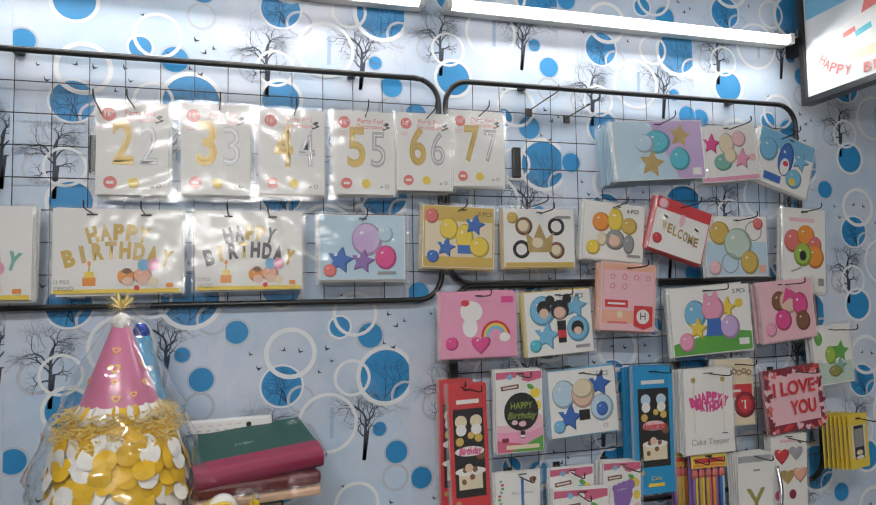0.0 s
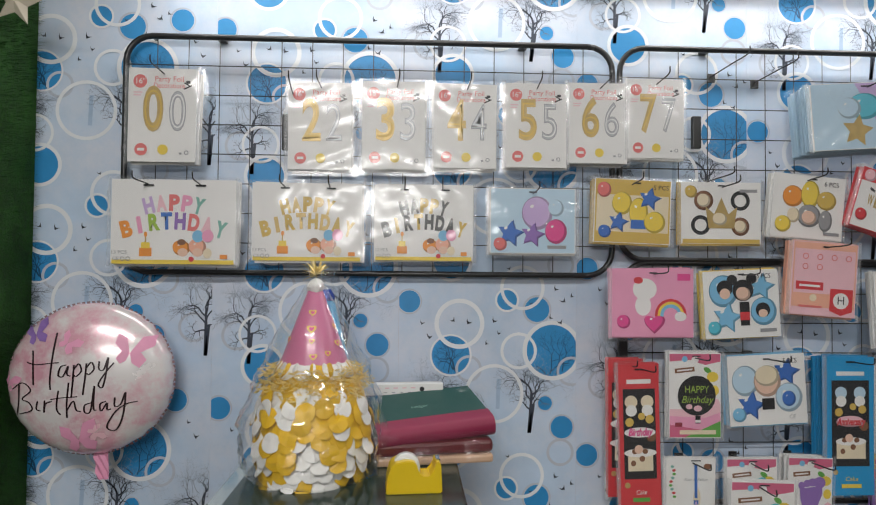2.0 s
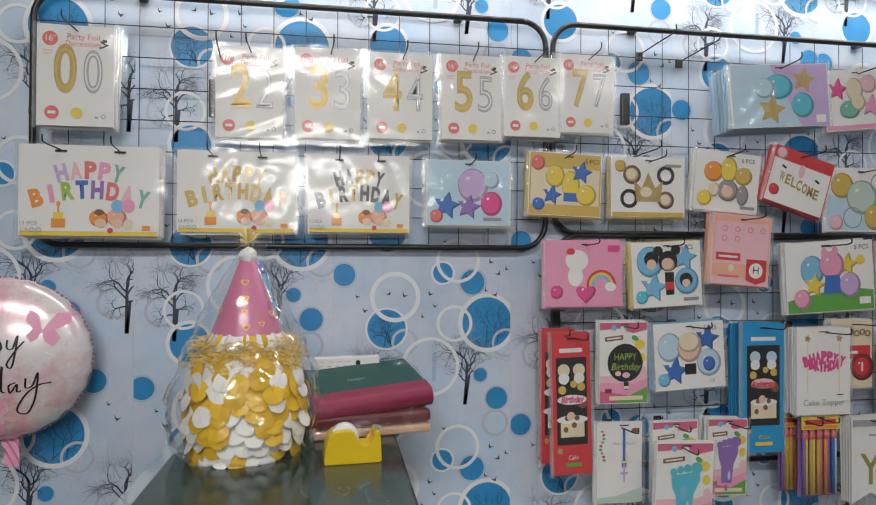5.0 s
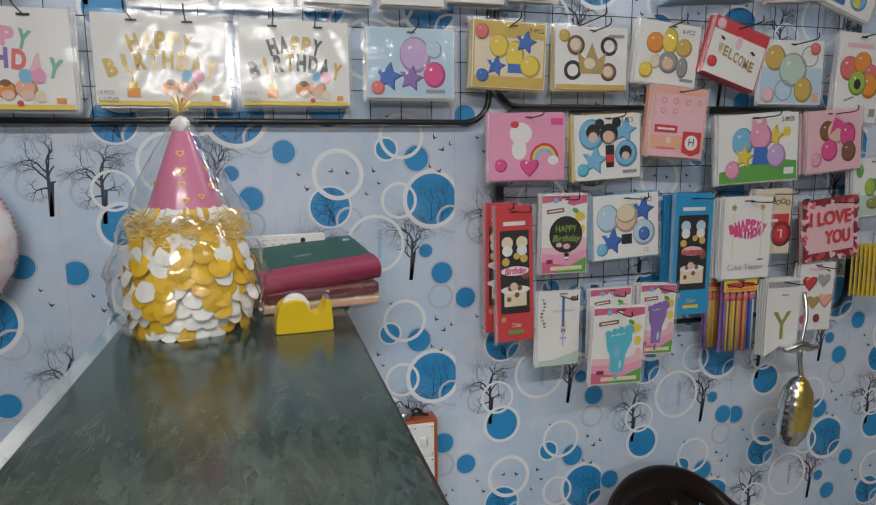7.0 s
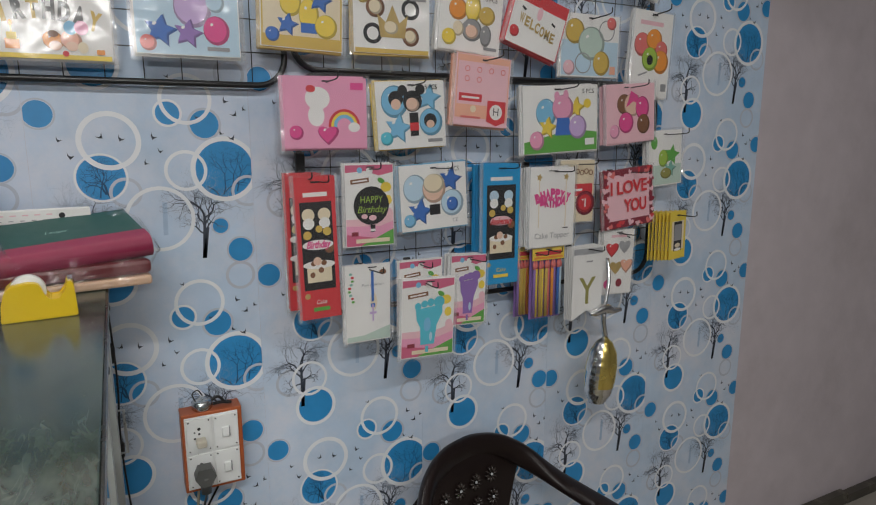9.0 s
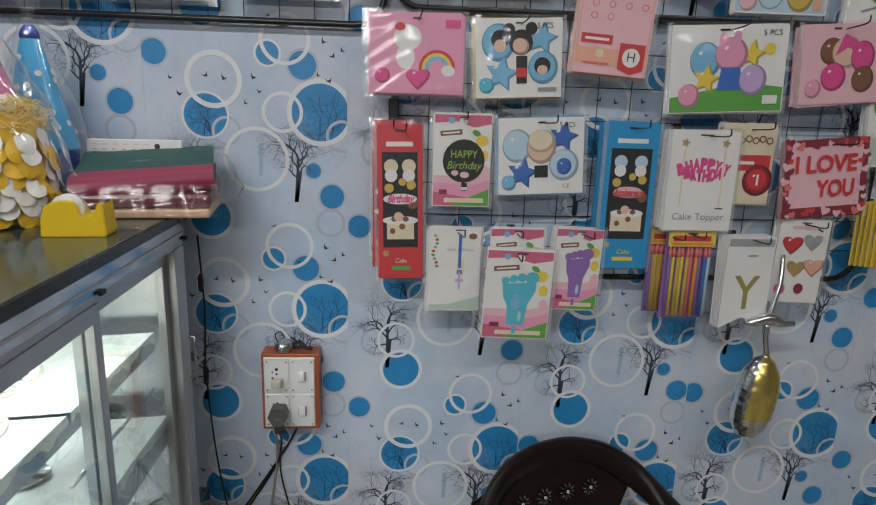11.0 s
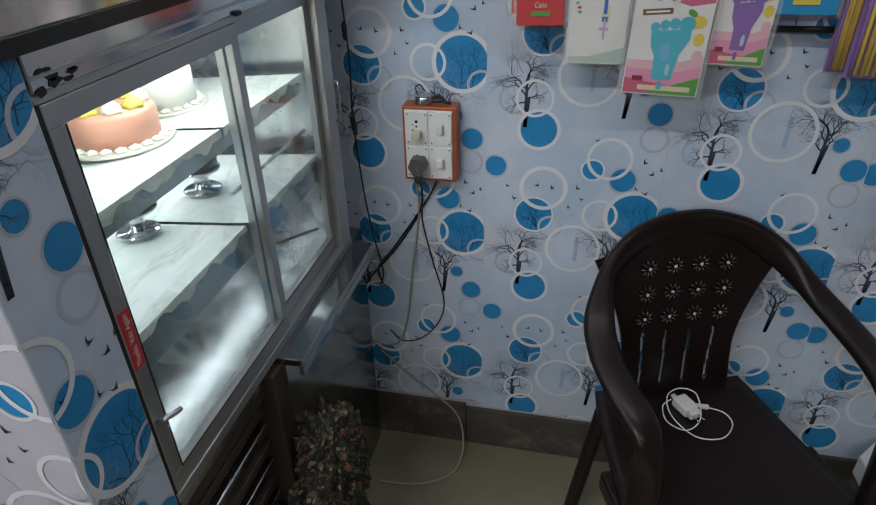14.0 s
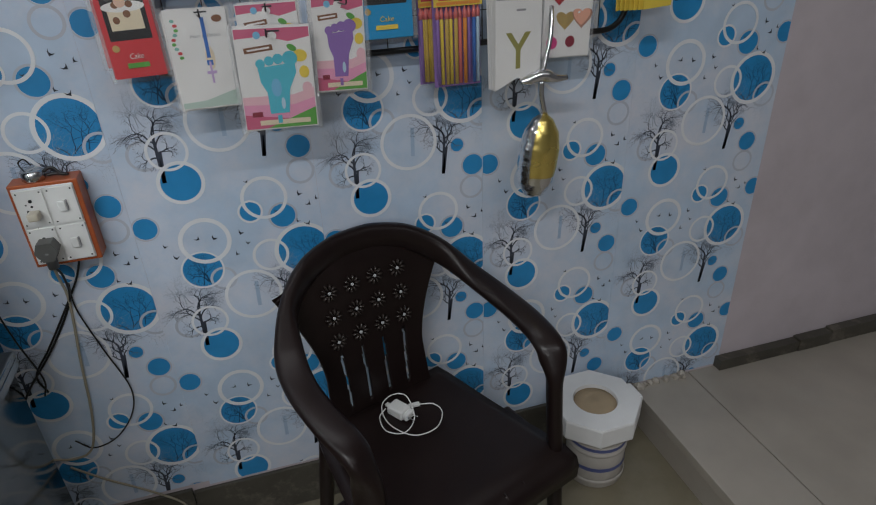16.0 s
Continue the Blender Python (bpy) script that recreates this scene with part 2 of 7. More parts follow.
GLASS = clear("clear_glass", 0.02, (0.95, 0.985, 0.97), ior=1.45)

# ---- shape helpers ----
def mesh_of(bm, name, mats, smooth=False):
    me = bpy.data.meshes.new(name)
    bmesh.ops.recalc_face_normals(bm, faces=bm.faces)
    bm.to_mesh(me)
    bm.free()
    for m in mats if isinstance(mats, (list, tuple)) else [mats]:
        me.materials.append(m)
    if smooth:
        for p in me.polygons:
            p.use_smooth = True
    return me


def thing(name, label, category, m=None, group="", kind=""):
    ob = new(name)
    ob.empty_display_size = 0.05
    if m is not None:
        ob.matrix_world = m
    return tagged(ob, label, category, group, kind)


def part(name, bm, material, parent, label="", smooth=False, m=None):
    ob = new(name, mesh_of(bm, name, material, smooth))
    ob.parent = parent
    if m is not None:
        ob.matrix_basis = m
    return tagged(ob, label)


def single(name, bm, material, label, category, m=None, group="", kind="", smooth=False):
    ob = new(name, mesh_of(bm, name, material, smooth))
    if m is not None:
        ob.matrix_world = m
    return tagged(ob, label, category, group, kind)


def box(x0, y0, z0, x1, y1, z1, bevel=0.0, bm=None, seg=2, mi=0):
    bm = bm or bmesh.new()
    t = bmesh.new()
    v = [t.verts.new((x, y, z)) for x in (x0, x1) for y in (y0, y1) for z in (z0, z1)]
    for q in ((0, 1, 3, 2), (4, 6, 7, 5), (0, 4, 5, 1), (2, 3, 7, 6), (0, 2, 6, 4), (1, 5, 7, 3)):
        t.faces.new([v[i] for i in q])
    bmesh.ops.recalc_face_normals(t, faces=t.faces)
    if bevel:
        bmesh.ops.bevel(t, geom=t.edges[:], offset=bevel, segments=seg, affect="EDGES", profile=0.5)
    return join(bm, t, mi)


def join(bm, t, mi=0, m=None):
    """Adds bmesh t to bm, with material index mi, moved by m."""
    vs = {}
    for v in t.verts:
        vs[v] = bm.verts.new(m @ v.co if m is not None else v.co)
    for f in t.faces:
        try:
            g = bm.faces.new([vs[v] for v in f.verts])
            g.material_index = mi if mi is not None else f.material_index
            g.smooth = f.smooth
        except ValueError:
            pass
    t.free()
    return bm


def lathe(profile, seg=32, bm=None, centre=(0, 0, 0), mi=0, ends=True):
    """Turns (radius, z) pairs about the z axis."""
    bm = bm or bmesh.new()
    rings = []
    for r, z in profile:
        rings.append([bm.verts.new((centre[0] + r * math.cos(2 * math.pi * i / seg), centre[1] + r * math.sin(2 * math.pi * i / seg), centre[2] + z)) for i in range(seg)])
    for a, b in zip(rings, rings[1:]):
        for i in range(seg):
            f = bm.faces.new((a[i], a[(i + 1) % seg], b[(i + 1) % seg], b[i]))
            f.material_index, f.smooth = mi, True
    if ends:
        for r in (rings[0], rings[-1]):
            f = bm.faces.new(r)
            f.material_index = mi
    return bm


def tube(points, r, seg=8, bm=None, mi=0, radii=None, flat_z=1.0):
    """A round bar along points; flat_z squashes its section along the frame's second axis."""
    bm = bm or bmesh.new()
    pts = [Vector(p) for p in points]
    rings, up = [], None
    for i, p in enumerate(pts):
        d = (pts[min(i + 1, len(pts) - 1)] - pts[max(i - 1, 0)])
        d = d.normalized() if d.length > 1e-9 else Vector((0, 0, 1))
        if up is None:
            up = Vector((0, 0, 1)) if abs(d.z) < 0.9 else Vector((0, 1, 0))
        a = d.cross(up).normalized()
        up = a.cross(d).normalized()
        rr = radii[i] if radii else r
        rings.append([bm.verts.new(p + rr * (math.cos(2 * math.pi * k / seg) * a + flat_z * math.sin(2 * math.pi * k / seg) * up)) for k in range(seg)])
    for a, b in zip(rings, rings[1:]):
        for k in range(seg):
            f = bm.faces.new((a[k], a[(k + 1) % seg], b[(k + 1) % seg], b[k]))
            f.material_index, f.smooth = mi, True
    for r_ in (rings[0], rings[-1]):
        bm.faces.new(r_).material_index = mi
    return bm


def curve_points(pts, n=6):
    """Catmull-Rom through pts."""
    p = [Vector(q) for q in pts]
    p = [2 * p[0] - p[1]] + p + [2 * p[-1] - p[-2]]
    out = []
    for i in range(1, len(p) - 2):
        for k in range(n):
            t = k / n
            out.append(0.5 * (2 * p[i] + (p[i + 1] - p[i - 1]) * t + (2 * p[i - 1] - 5 * p[i] + 4 * p[i + 1] - p[i + 2]) * t * t + (3 * p[i] - p[i - 1] - 3 * p[i + 1] + p[i + 2]) * t ** 3))
    out.append(p[-2])
    return out


def text_bm(words, size, width=0.0, align="CENTER", shear=0.0, thick=0.0):
    """Words in the built-in font, standing in the xz plane and facing -y."""
    c = bpy.data.curves.new("words", "FONT")
    c.body, c.size, c.align_x, c.align_y, c.shear, c.offset = words, size, align, "CENTER", shear, thick
    c.resolution_u = 4
    ob = bpy.data.objects.new("words", c)
    scene.collection.objects.link(ob)
    bpy.context.view_layer.update()
    me = bpy.data.meshes.new_from_object(ob.evaluated_get(bpy.context.evaluated_depsgraph_get()))
    bpy.data.objects.remove(ob)
    bpy.data.curves.remove(c)
    t = bmesh.new()
    t.from_mesh(me)
    bpy.data.meshes.remove(me)
    xs = [v.co.x for v in t.verts]
    k = width / (max(xs) - min(xs)) if width and xs else 1.0
    for v in t.verts:
        v.co = Vector((v.co.x * k, 0, v.co.y))
    return t


def extruded(profile, y0, y1):
    """A closed (x, z) outline drawn out along y."""
    bm = bmesh.new()
    a, b = [[bm.verts.new((x, y, z)) for x, z in profile] for y in (y0, y1)]
    bm.faces.new(a)
    bm.faces.new(list(reversed(b)))
    for i in range(len(a)):
        k = (i + 1) % len(a)
        bm.faces.new((a[i], a[k], b[k], b[i]))
    return bm


# ---- wallpaper: one printed repeat, laid strip by strip ----
STRIP, REPEAT = 0.3552, 0.376
WP = dict(discs=[(0.004, -0.004, 0.036), (0.004, 0.182, 0.038), (0.117, -0.083, 0.020), (0.178, -0.102, 0.025), (0.209, 0.192, 0.052), (0.195, 0.086, 0.014), (0.229, 0.038, 0.0225), (-0.080, -0.087, 0.022)],
          rings=[(0.004, -0.004, 0.040, 0.005), (-0.007, 0.059, 0.035, 0.004), (0.021, -0.131, 0.046, 0.0065), (0.004, 0.182, 0.0405, 0.0025), (0.092, 0.105, 0.056, 0.005), (0.148, -0.058, 0.042, 0.005),
                 (0.117, -0.083, 0.0225, 0.003), (0.209, 0.192, 0.056, 0.0065), (0.141, 0.191, 0.034, 0.0045)],
          greys=[(-0.048, 0.056, 0.027, 0.004), (0.040, 0.155, 0.024, 0.004), (0.178, -0.102, 0.0275, 0.003), (0.248, 0.150, 0.027, 0.004), (0.226, -0.012, 0.025, 0.004), (0.229, 0.038, 0.0245, 0.002), (0.195, 0.086, 0.0155, 0.0015), (-0.080, -0.087, 0.0245, 0.002)])


def clip_poly(poly, x0, z0, x1, z1):
    for ax, lim, sign in ((0, x0, 1), (0, x1, -1), (1, z0, 1), (1, z1, -1)):
        out = []
        for i, p in enumerate(poly):
            q = poly[(i + 1) % len(poly)]
            a, b = sign * (p[ax] - lim), sign * (q[ax] - lim)
            if a >= 0:
                out.append(p)
            if (a < 0) != (b < 0):
                t = a / (a - b)
                out.append((p[0] + t * (q[0] - p[0]), p[1] + t * (q[1] - p[1])))
        poly = out
        if len(poly) < 3:
            return []
    return poly


def branch_quads(rng, x, z, ang, length, w, depth, out):
    """A bare printed tree: bent limbs that fork into twigs."""
    n = 3
    for i in range(n):
        a2 = ang + rng.uniform(-0.55, 0.55)
        x2, z2 = x + math.sin(a2) * length / n, z + math.cos(a2) * length / n
        px, pz = math.cos(a2), -math.sin(a2)
        w2 = w * 0.88
        out.append((depth, [(x - px * w, z - pz * w), (x + px * w, z + pz * w), (x2 + px * w2, z2 + pz * w2), (x2 - px * w2, z2 - pz * w2)]))
        x, z, w, ang = x2, z2, w2, a2
        if depth > 0 and i > 0 and rng.random() < 0.85:
            branch_quads(rng, x, z, ang + rng.choice((-1, 1)) * rng.uniform(0.6, 1.1), length * 0.6, w * 0.6, depth - 1, out)
    if depth > 0:
        for s in (-1, 1):
            branch_quads(rng, x, z, ang + s * rng.uniform(0.3, 0.75), length * rng.uniform(0.6, 0.8), w * 0.66, depth - 1, out)


def repeat_shapes():
    """(layer, material index, polygon, middle) of one repeat, about its ringed disc."""
    shapes = []
    for x, z, r in WP["discs"]:
        shapes.append((1, 0, [(x + r * math.cos(a * math.tau / 36), z + r * math.sin(a * math.tau / 36)) for a in range(36)], x))
    for kind, layer, mi in (("greys", 2, 2), ("rings", 4, 1)):
        for j, (x, z, r, w) in enumerate(WP[kind]):
            w *= 0.68
            for i in range(36):
                a, b = i * math.tau / 36, (i + 1) * math.tau / 36
                shapes.append((layer + 0.12 * j, mi, [(x + q * math.cos(c), z + q * math.sin(c)) for q, c in ((r - w, a), (r + w, a), (r + w, b), (r - w, b))], x))
    rng = random.Random(7)
    for tx, tz, h, lean in ((-0.024, 0.000, 0.085, 0.0), (0.163, 0.027, 0.080, 0.06)):
        quads, haze = [], []
        w = 0.0031
        for bend, top in ((0.0, 1.0), (0.10, 0.72)):
            ex, ez = tx + (lean + bend) * h * top, tz + h * top
            quads.append((9, [(tx - w * 1.2, tz), (tx + w * 1.2, tz), (ex + w * 0.75, ez), (ex - w * 0.75, ez)]))
        # dark gnarled boughs close about the trunk, pale twigs above
        for up, s, ln in ((0.58, -1.25, 0.020), (0.66, 1.2, 0.019), (0.74, -0.7, 0.027), (0.80, 0.75, 0.027), (0.90, -0.3, 0.034), (1.0, 0.12, 0.036), (0.95, 0.45, 0.030)):
            branch_quads(rng, tx + lean * h * up, tz + h * up, lean + s, ln, w * 0.56, 3, quads)
        for k in range(7):
            branch_quads(rng, tx + lean * h + rng.uniform(-0.032, 0.032), tz + h * rng.uniform(1.0, 1.3), rng.uniform(-0.8, 0.8), rng.uniform(0.022, 0.034), 0.0007, 3, haze)
        for d, q in quads:
            shapes.append((3 + 0.02 * d, 3 if d > 1 else 4, q, tx))
        for d, q in haze:
            shapes.append((2.9 + 0.02 * d, 7, q, tx))
    for x, z, r, low in ((0.004, 0.182, 0.038, 0.0), (0.209, 0.192, 0.052, 0.012)):
        quads = []
        for k in range(5):
            branch_quads(rng, x + rng.uniform(-0.4, 0.4) * r, z - r * rng.uniform(0.75, 0.95), rng.uniform(-0.5, 0.5), r * 0.85 - low * 0.5, 0.0011, 3, quads)
        for d, q in quads:
            if all((px - x) ** 2 + (pz - z) ** 2 < (0.97 * r) ** 2 for px, pz in q):
                shapes.append((1.5 + 0.02 * d, 6, q, x))
    x, z = 0.100, 0.105
    shapes.append((1, 5, [(x - 0.005, z - 0.03), (x + 0.003, z - 0.03), (x + 0.005, z + 0.03), (x - 0.003, z + 0.03)], x))
    for x, z, s in ((0.215, -0.06, 1), (0.232, -0.085, 1), (0.248, -0.074, 0.8), (0.205, -0.118, 0.8), (0.225, -0.128, 1), (0.090, -0.125, 1), (0.10, -0.15, 0.8), (0.008, -0.125, 0.9), (0.038, -0.128, 1), (-0.055, -0.13, 0.8), (-0.04, -0.158, 1), (0.12, -0.02, 0.7), (0.165, -0.09, 0.6), (0.075, -0.17, 0.8)):
        s *= 1.25
        a = rng.uniform(-0.9, 0.9)
        for pts in (((0, 0), (0.0058, 0.0038), (0.0030, -0.0006)), ((0, 0), (-0.0045, 0.0058), (-0.0022, -0.0004)), ((-0.0034, 0.0016), (0.0036, 0.0012), (0.0012, -0.0034))):
            shapes.append((5, 3, [(x + s * (p * math.cos(a) - q * math.sin(a)), z + s * (p * math.sin(a) + q * math.cos(a))) for p, q in pts], x))
    return shapes


REPEAT_SHAPES = repeat_shapes()


def print_strip(x0, z0, x1, z1, nx, nz):
    """The printed pattern of a strip, in its plane, as a bmesh facing -y; nx, nz: where one ringed disc lies."""
    verts, faces, idx = [], [], []
    for k in range(math.floor((z0 - nz) / REPEAT) - 1, math.ceil((z1 - nz) / REPEAT) + 2):
        for step in (-1, 0, 1):
            for layer, mi, poly, mid in REPEAT_SHAPES:
                ox, oz = nx + step * STRIP, nz + k * REPEAT
                if step and not x0 < mid + ox < x1:
                    continue
                q = clip_poly([(p[0] + ox, p[1] + oz) for p in poly], x0, z0, x1, z1)
                if len(q) >= 3:
                    b = len(verts)
                    verts += [(p[0], -0.0002 * layer, p[1]) for p in q]
                    faces.append(list(range(b, b + len(q))))
                    idx.append(mi)
    me = bpy.data.meshes.new("wallpaper_print")
    me.from_pydata(verts, [], faces)
    for m in (DISC, RING, GREYRING, TREE, TWIG, GHOST, DEEPTWIG, HAZETWIG):
        me.materials.append(m)
    me.polygons.foreach_set("material_index", idx)
    return me


def paper(parent, x0, z0, x1, z1, nx, nz, m, ground=None):
    """A hung strip of wallpaper with its print, under parent; m: pose of the plane's origin."""
    strip = part("wallpaper_strip", box(x0, -0.0008, z0, x1, 0.0, z1), ground or PAPER, parent, "pale blue printed wallpaper strip", m=m)
    pr = new("wallpaper_print", print_strip(x0 + 0.0006, z0 + 0.0006, x1 - 0.0006, z1 - 0.0006, nx, nz))
    pr.parent = strip
    pr.location = (0, -0.0008, 0)
    tagged(pr, kind="stuff")
    return strip

# ---- the room ----
FRONT_Y, LEFT_X, RIGHT_X = -2.2, -0.815, 3.6
wall_north = single("wall_north", box(LEFT_X - 0.12, WALL_Y, -0.1, RIGHT_X, WALL_Y + 0.14, CEIL), PINK_WALL, "pinkish grey plaster wall papered with blue disc wallpaper", "wall", kind="structure")
NODES = ((-0.805, 1.774), (-0.366, 0.630), (0.006, 0.466), (0.366, 0.911), (0.723, 0.821), (1.068, 0.565), (1.430, 0.778))
EDGES = (-0.812, -0.462, -0.095, 0.264, 0.620, 0.974, 1.325, 1.715)
FOOT = (0.14, 0.14, 0.147, 0.134, 0.130, 0.128, 0.120)
for i, (nx, nz) in enumerate(NODES):
    paper(wall_north, EDGES[i] + (0.0004 if i else 0), FOOT[i], EDGES[i + 1], CEIL - 0.02, nx, nz, pose(0, WALL_Y, 0))

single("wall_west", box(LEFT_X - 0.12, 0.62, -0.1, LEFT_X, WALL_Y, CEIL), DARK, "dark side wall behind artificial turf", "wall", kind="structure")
single("wall_west_far", box(-2.6, FRONT_Y, -0.1, -2.5, WALL_Y, CEIL), ROOM_WALL, "pale plaster wall of the shop", "wall", kind="structure")
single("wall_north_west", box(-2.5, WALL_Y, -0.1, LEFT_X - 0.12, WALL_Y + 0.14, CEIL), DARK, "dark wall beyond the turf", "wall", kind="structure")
single("wall_south", box(-2.6, FRONT_Y - 0.1, -0.1, RIGHT_X + 0.1, FRONT_Y, CEIL), ROOM_WALL, "pale plaster wall of the shop", "wall", kind="structure")
single("wall_east", box(RIGHT_X, FRONT_Y, -0.1, RIGHT_X + 0.1, WALL_Y + 0.14, CEIL), ROOM_WALL, "pale plaster wall of the shop", "wall", kind="structure")
single("ceiling", box(-2.6, FRONT_Y - 0.1, CEIL, RIGHT_X + 0.1, WALL_Y + 0.14, CEIL + 0.1), CEILING, "plain white painted ceiling", "ceiling", kind="structure")
single("floor", box(-2.6, FRONT_Y - 0.1, -0.1, RIGHT_X + 0.1, WALL_Y, 0.0), FLOOR, "worn olive stone floor", "floor", kind="structure")

# step, joints, skirting
step = tagged(thing("platform_step", "raised grey stone platform with a plain riser", "step", kind="structure"), kind="structure")
SX = 1.425
for i, (a, b) in enumerate(((SX, 1.612), (1.616, 2.35), (2.354, 3.0), (3.004, RIGHT_X))):
    for c, d in ((FRONT_Y, -0.6), (-0.596, 0.5), (0.504, WALL_Y)):
        part("stone_slab", box(a, c, 0.085, b, d, 0.115 - 0.001 * (i % 2), 0.002), STEP, step)
part("riser", box(SX + 0.008, FRONT_Y, 0.0, SX + 0.02, WALL_Y, 0.085), STEP, step, "grey stained stone riser")
part("core", box(SX + 0.02, FRONT_Y, 0.0, RIGHT_X, WALL_Y, 0.084), STEP, step)
skirting = thing("baseboard", "dark stone skirting tiles along the papered wall", "baseboard", kind="structure")
x = LEFT_X
for k, ln in enumerate((0.44, 0.60, 0.61, 0.60)):
    if x + ln > SX:
        ln = SX - x
    part("skirting_tile", box(x + 0.001, WALL_Y - 0.011, 0.0, x + ln - 0.001, WALL_Y - 0.001, 0.139 if k < 2 else 0.129, 0.0015), SKIRT, skirting)
    x += ln
x = 1.70
for k, ln in enumerate((0.28, 0.12, 0.26, 0.3, 0.3, 0.3, 0.4)):
    part("skirting_tile", box(x + 0.001, WALL_Y - 0.030 - 0.002 * (k % 2), 0.115, x + ln - 0.001, WALL_Y - 0.001, 0.150 + 0.006 * (k % 3), 0.0015), SKIRT, skirting)
    x += ln
# loose mortar where the platform meets the wall
bm = bmesh.new()
rng = random.Random(3)
for k in range(12):
    cx, cy, r = rng.uniform(1.40, 1.66), WALL_Y - rng.uniform(0.004, 0.022), rng.uniform(0.006, 0.016)
    t = bmesh.new()
    bmesh.ops.create_icosphere(t, subdivisions=1, radius=r)
    for v in t.verts:
        v.co *= rng.uniform(0.7, 1.2)
    join(bm, t, 0, Matrix.Translation((cx, cy, 0.118)))
single("mortar_crumbs", bm, STEP, "grey mortar crumbs along the wall foot", "mortar", kind="stuff")
# turf on the side wall
turf = thing("turf_panel", "green artificial grass panel on the side wall", "turf", kind="")
part("backing", box(LEFT_X, 1.035, 0.9, LEFT_X + 0.006, WALL_Y - 0.002, CEIL), GRASS, turf)
verts, faces = [], []
rng = random.Random(5)
for k in range(9000):
    y, z = rng.uniform(1.035, WALL_Y - 0.004), rng.uniform(0.95, 2.35)
    dy, dz, ln = rng.uniform(-0.006, 0.006), rng.uniform(-0.007, 0.004), rng.uniform(0.010, 0.02)
    b = len(verts)
    verts += [(LEFT_X + 0.006, y - 0.0011, z), (LEFT_X + 0.006, y + 0.0011, z), (LEFT_X + 0.006 + ln, y + dy, z + dz)]
    faces.append((b, b + 1, b + 2))
me = bpy.data.meshes.new("turf_pile")
me.from_pydata(verts, [], faces)
me.materials.append(GRASS)
gb = new("turf_pile", me)
gb.parent = turf
tagged(gb, kind="stuff")

# ---- display counter with glass doors ----
MARBLE = veined("green_marble", (0.040, 0.062, 0.050), (((0.012, 0.026, 0.021), 0.13, 0.75), ((0.085, 0.12, 0.10), 0.10, 0.26), ((0.17, 0.21, 0.18), 0.012, 0.16)), rough=0.17, scale=15.0)
SHEET = veined("marbled_shelf_sheet", (0.72, 0.74, 0.71), (((0.50, 0.57, 0.50), 0.12, 0.6), ((0.30, 0.37, 0.32), 0.020, 0.45), ((0.66, 0.42, 0.22), 0.010, 0.4)))
RUBBER = mat("black_rubber", (0.015, 0.015, 0.015), 0.6)
CX0, CX1, CY0, CY1, CTOP = -0.315, -0.003, 0.375, 1.128, 1.2375
case = thing("display_counter", "stainless steel cake display counter with sliding glass doors", "display counter")
# shell: back, ends, ceiling of the cabinet, floor of the cabinet
part("back_panel", box(CX0, CY0, 0.66, CX0 + 0.015, CY1, CTOP), STEEL, case)
part("end_panel", box(CX0 + 0.015, CY0, 0.0, CX1 - 0.002, CY0 + 0.075, CTOP - 0.001), STEEL, case)
part("end_panel", box(CX0 + 0.015, 1.106, 0.66, CX1 - 0.006, CY1, CTOP - 0.001), STEEL, case)
part("cabinet_top", box(CX0 + 0.015, CY0 + 0.075, 1.212, CX1 - 0.03, 1.105, CTOP - 0.001), STEEL, case)
part("cabinet_floor", box(CX0 + 0.015, CY0 + 0.075, 0.66, CX1 - 0.004, 1.105, 0.70), SATIN, case, "bright stainless cabinet floor")
# fascia above the doors, with chipped black paint
fascia = part("fascia", box(CX1 - 0.03, CY0 + 0.078, 1.200, CX1 + 0.004, CY1 - 0.02, CTOP, 0.002), POLISHED, case, "scuffed stainless fascia")
rng = random.Random(11)
for k in range(9):
    chips = bmesh.new()
    cy, cz, r = 0.475 + rng.uniform(-0.018, 0.03), 1.206 + rng.uniform(-0.006, 0.012), rng.uniform(0.0015, 0.005)
    n = 7
    vs = [chips.verts.new((CX1 + 0.0046, cy + 2 * r * rng.uniform(0.5, 1.2) * math.cos(i * math.tau / n), cz + r * rng.uniform(0.5, 1.2) * math.sin(i * math.tau / n))) for i in range(n)]
    chips.faces.new(vs)
    part("paint_chip", chips, RUBBER, fascia)
part("seam_strip", box(CX1 + 0.004, CY0 + 0.08, 1.2115, CX1 + 0.006, CY1 - 0.02, 1.2145), ALU, fascia)
for yy, zz in ((0.793, 1.1985), (1.10, 1.1985)):
    part("catch", box(CX1 + 0.004, yy, zz, CX1 + 0.009, yy + 0.014, zz + 0.006, 0.001), RUBBER, fascia)
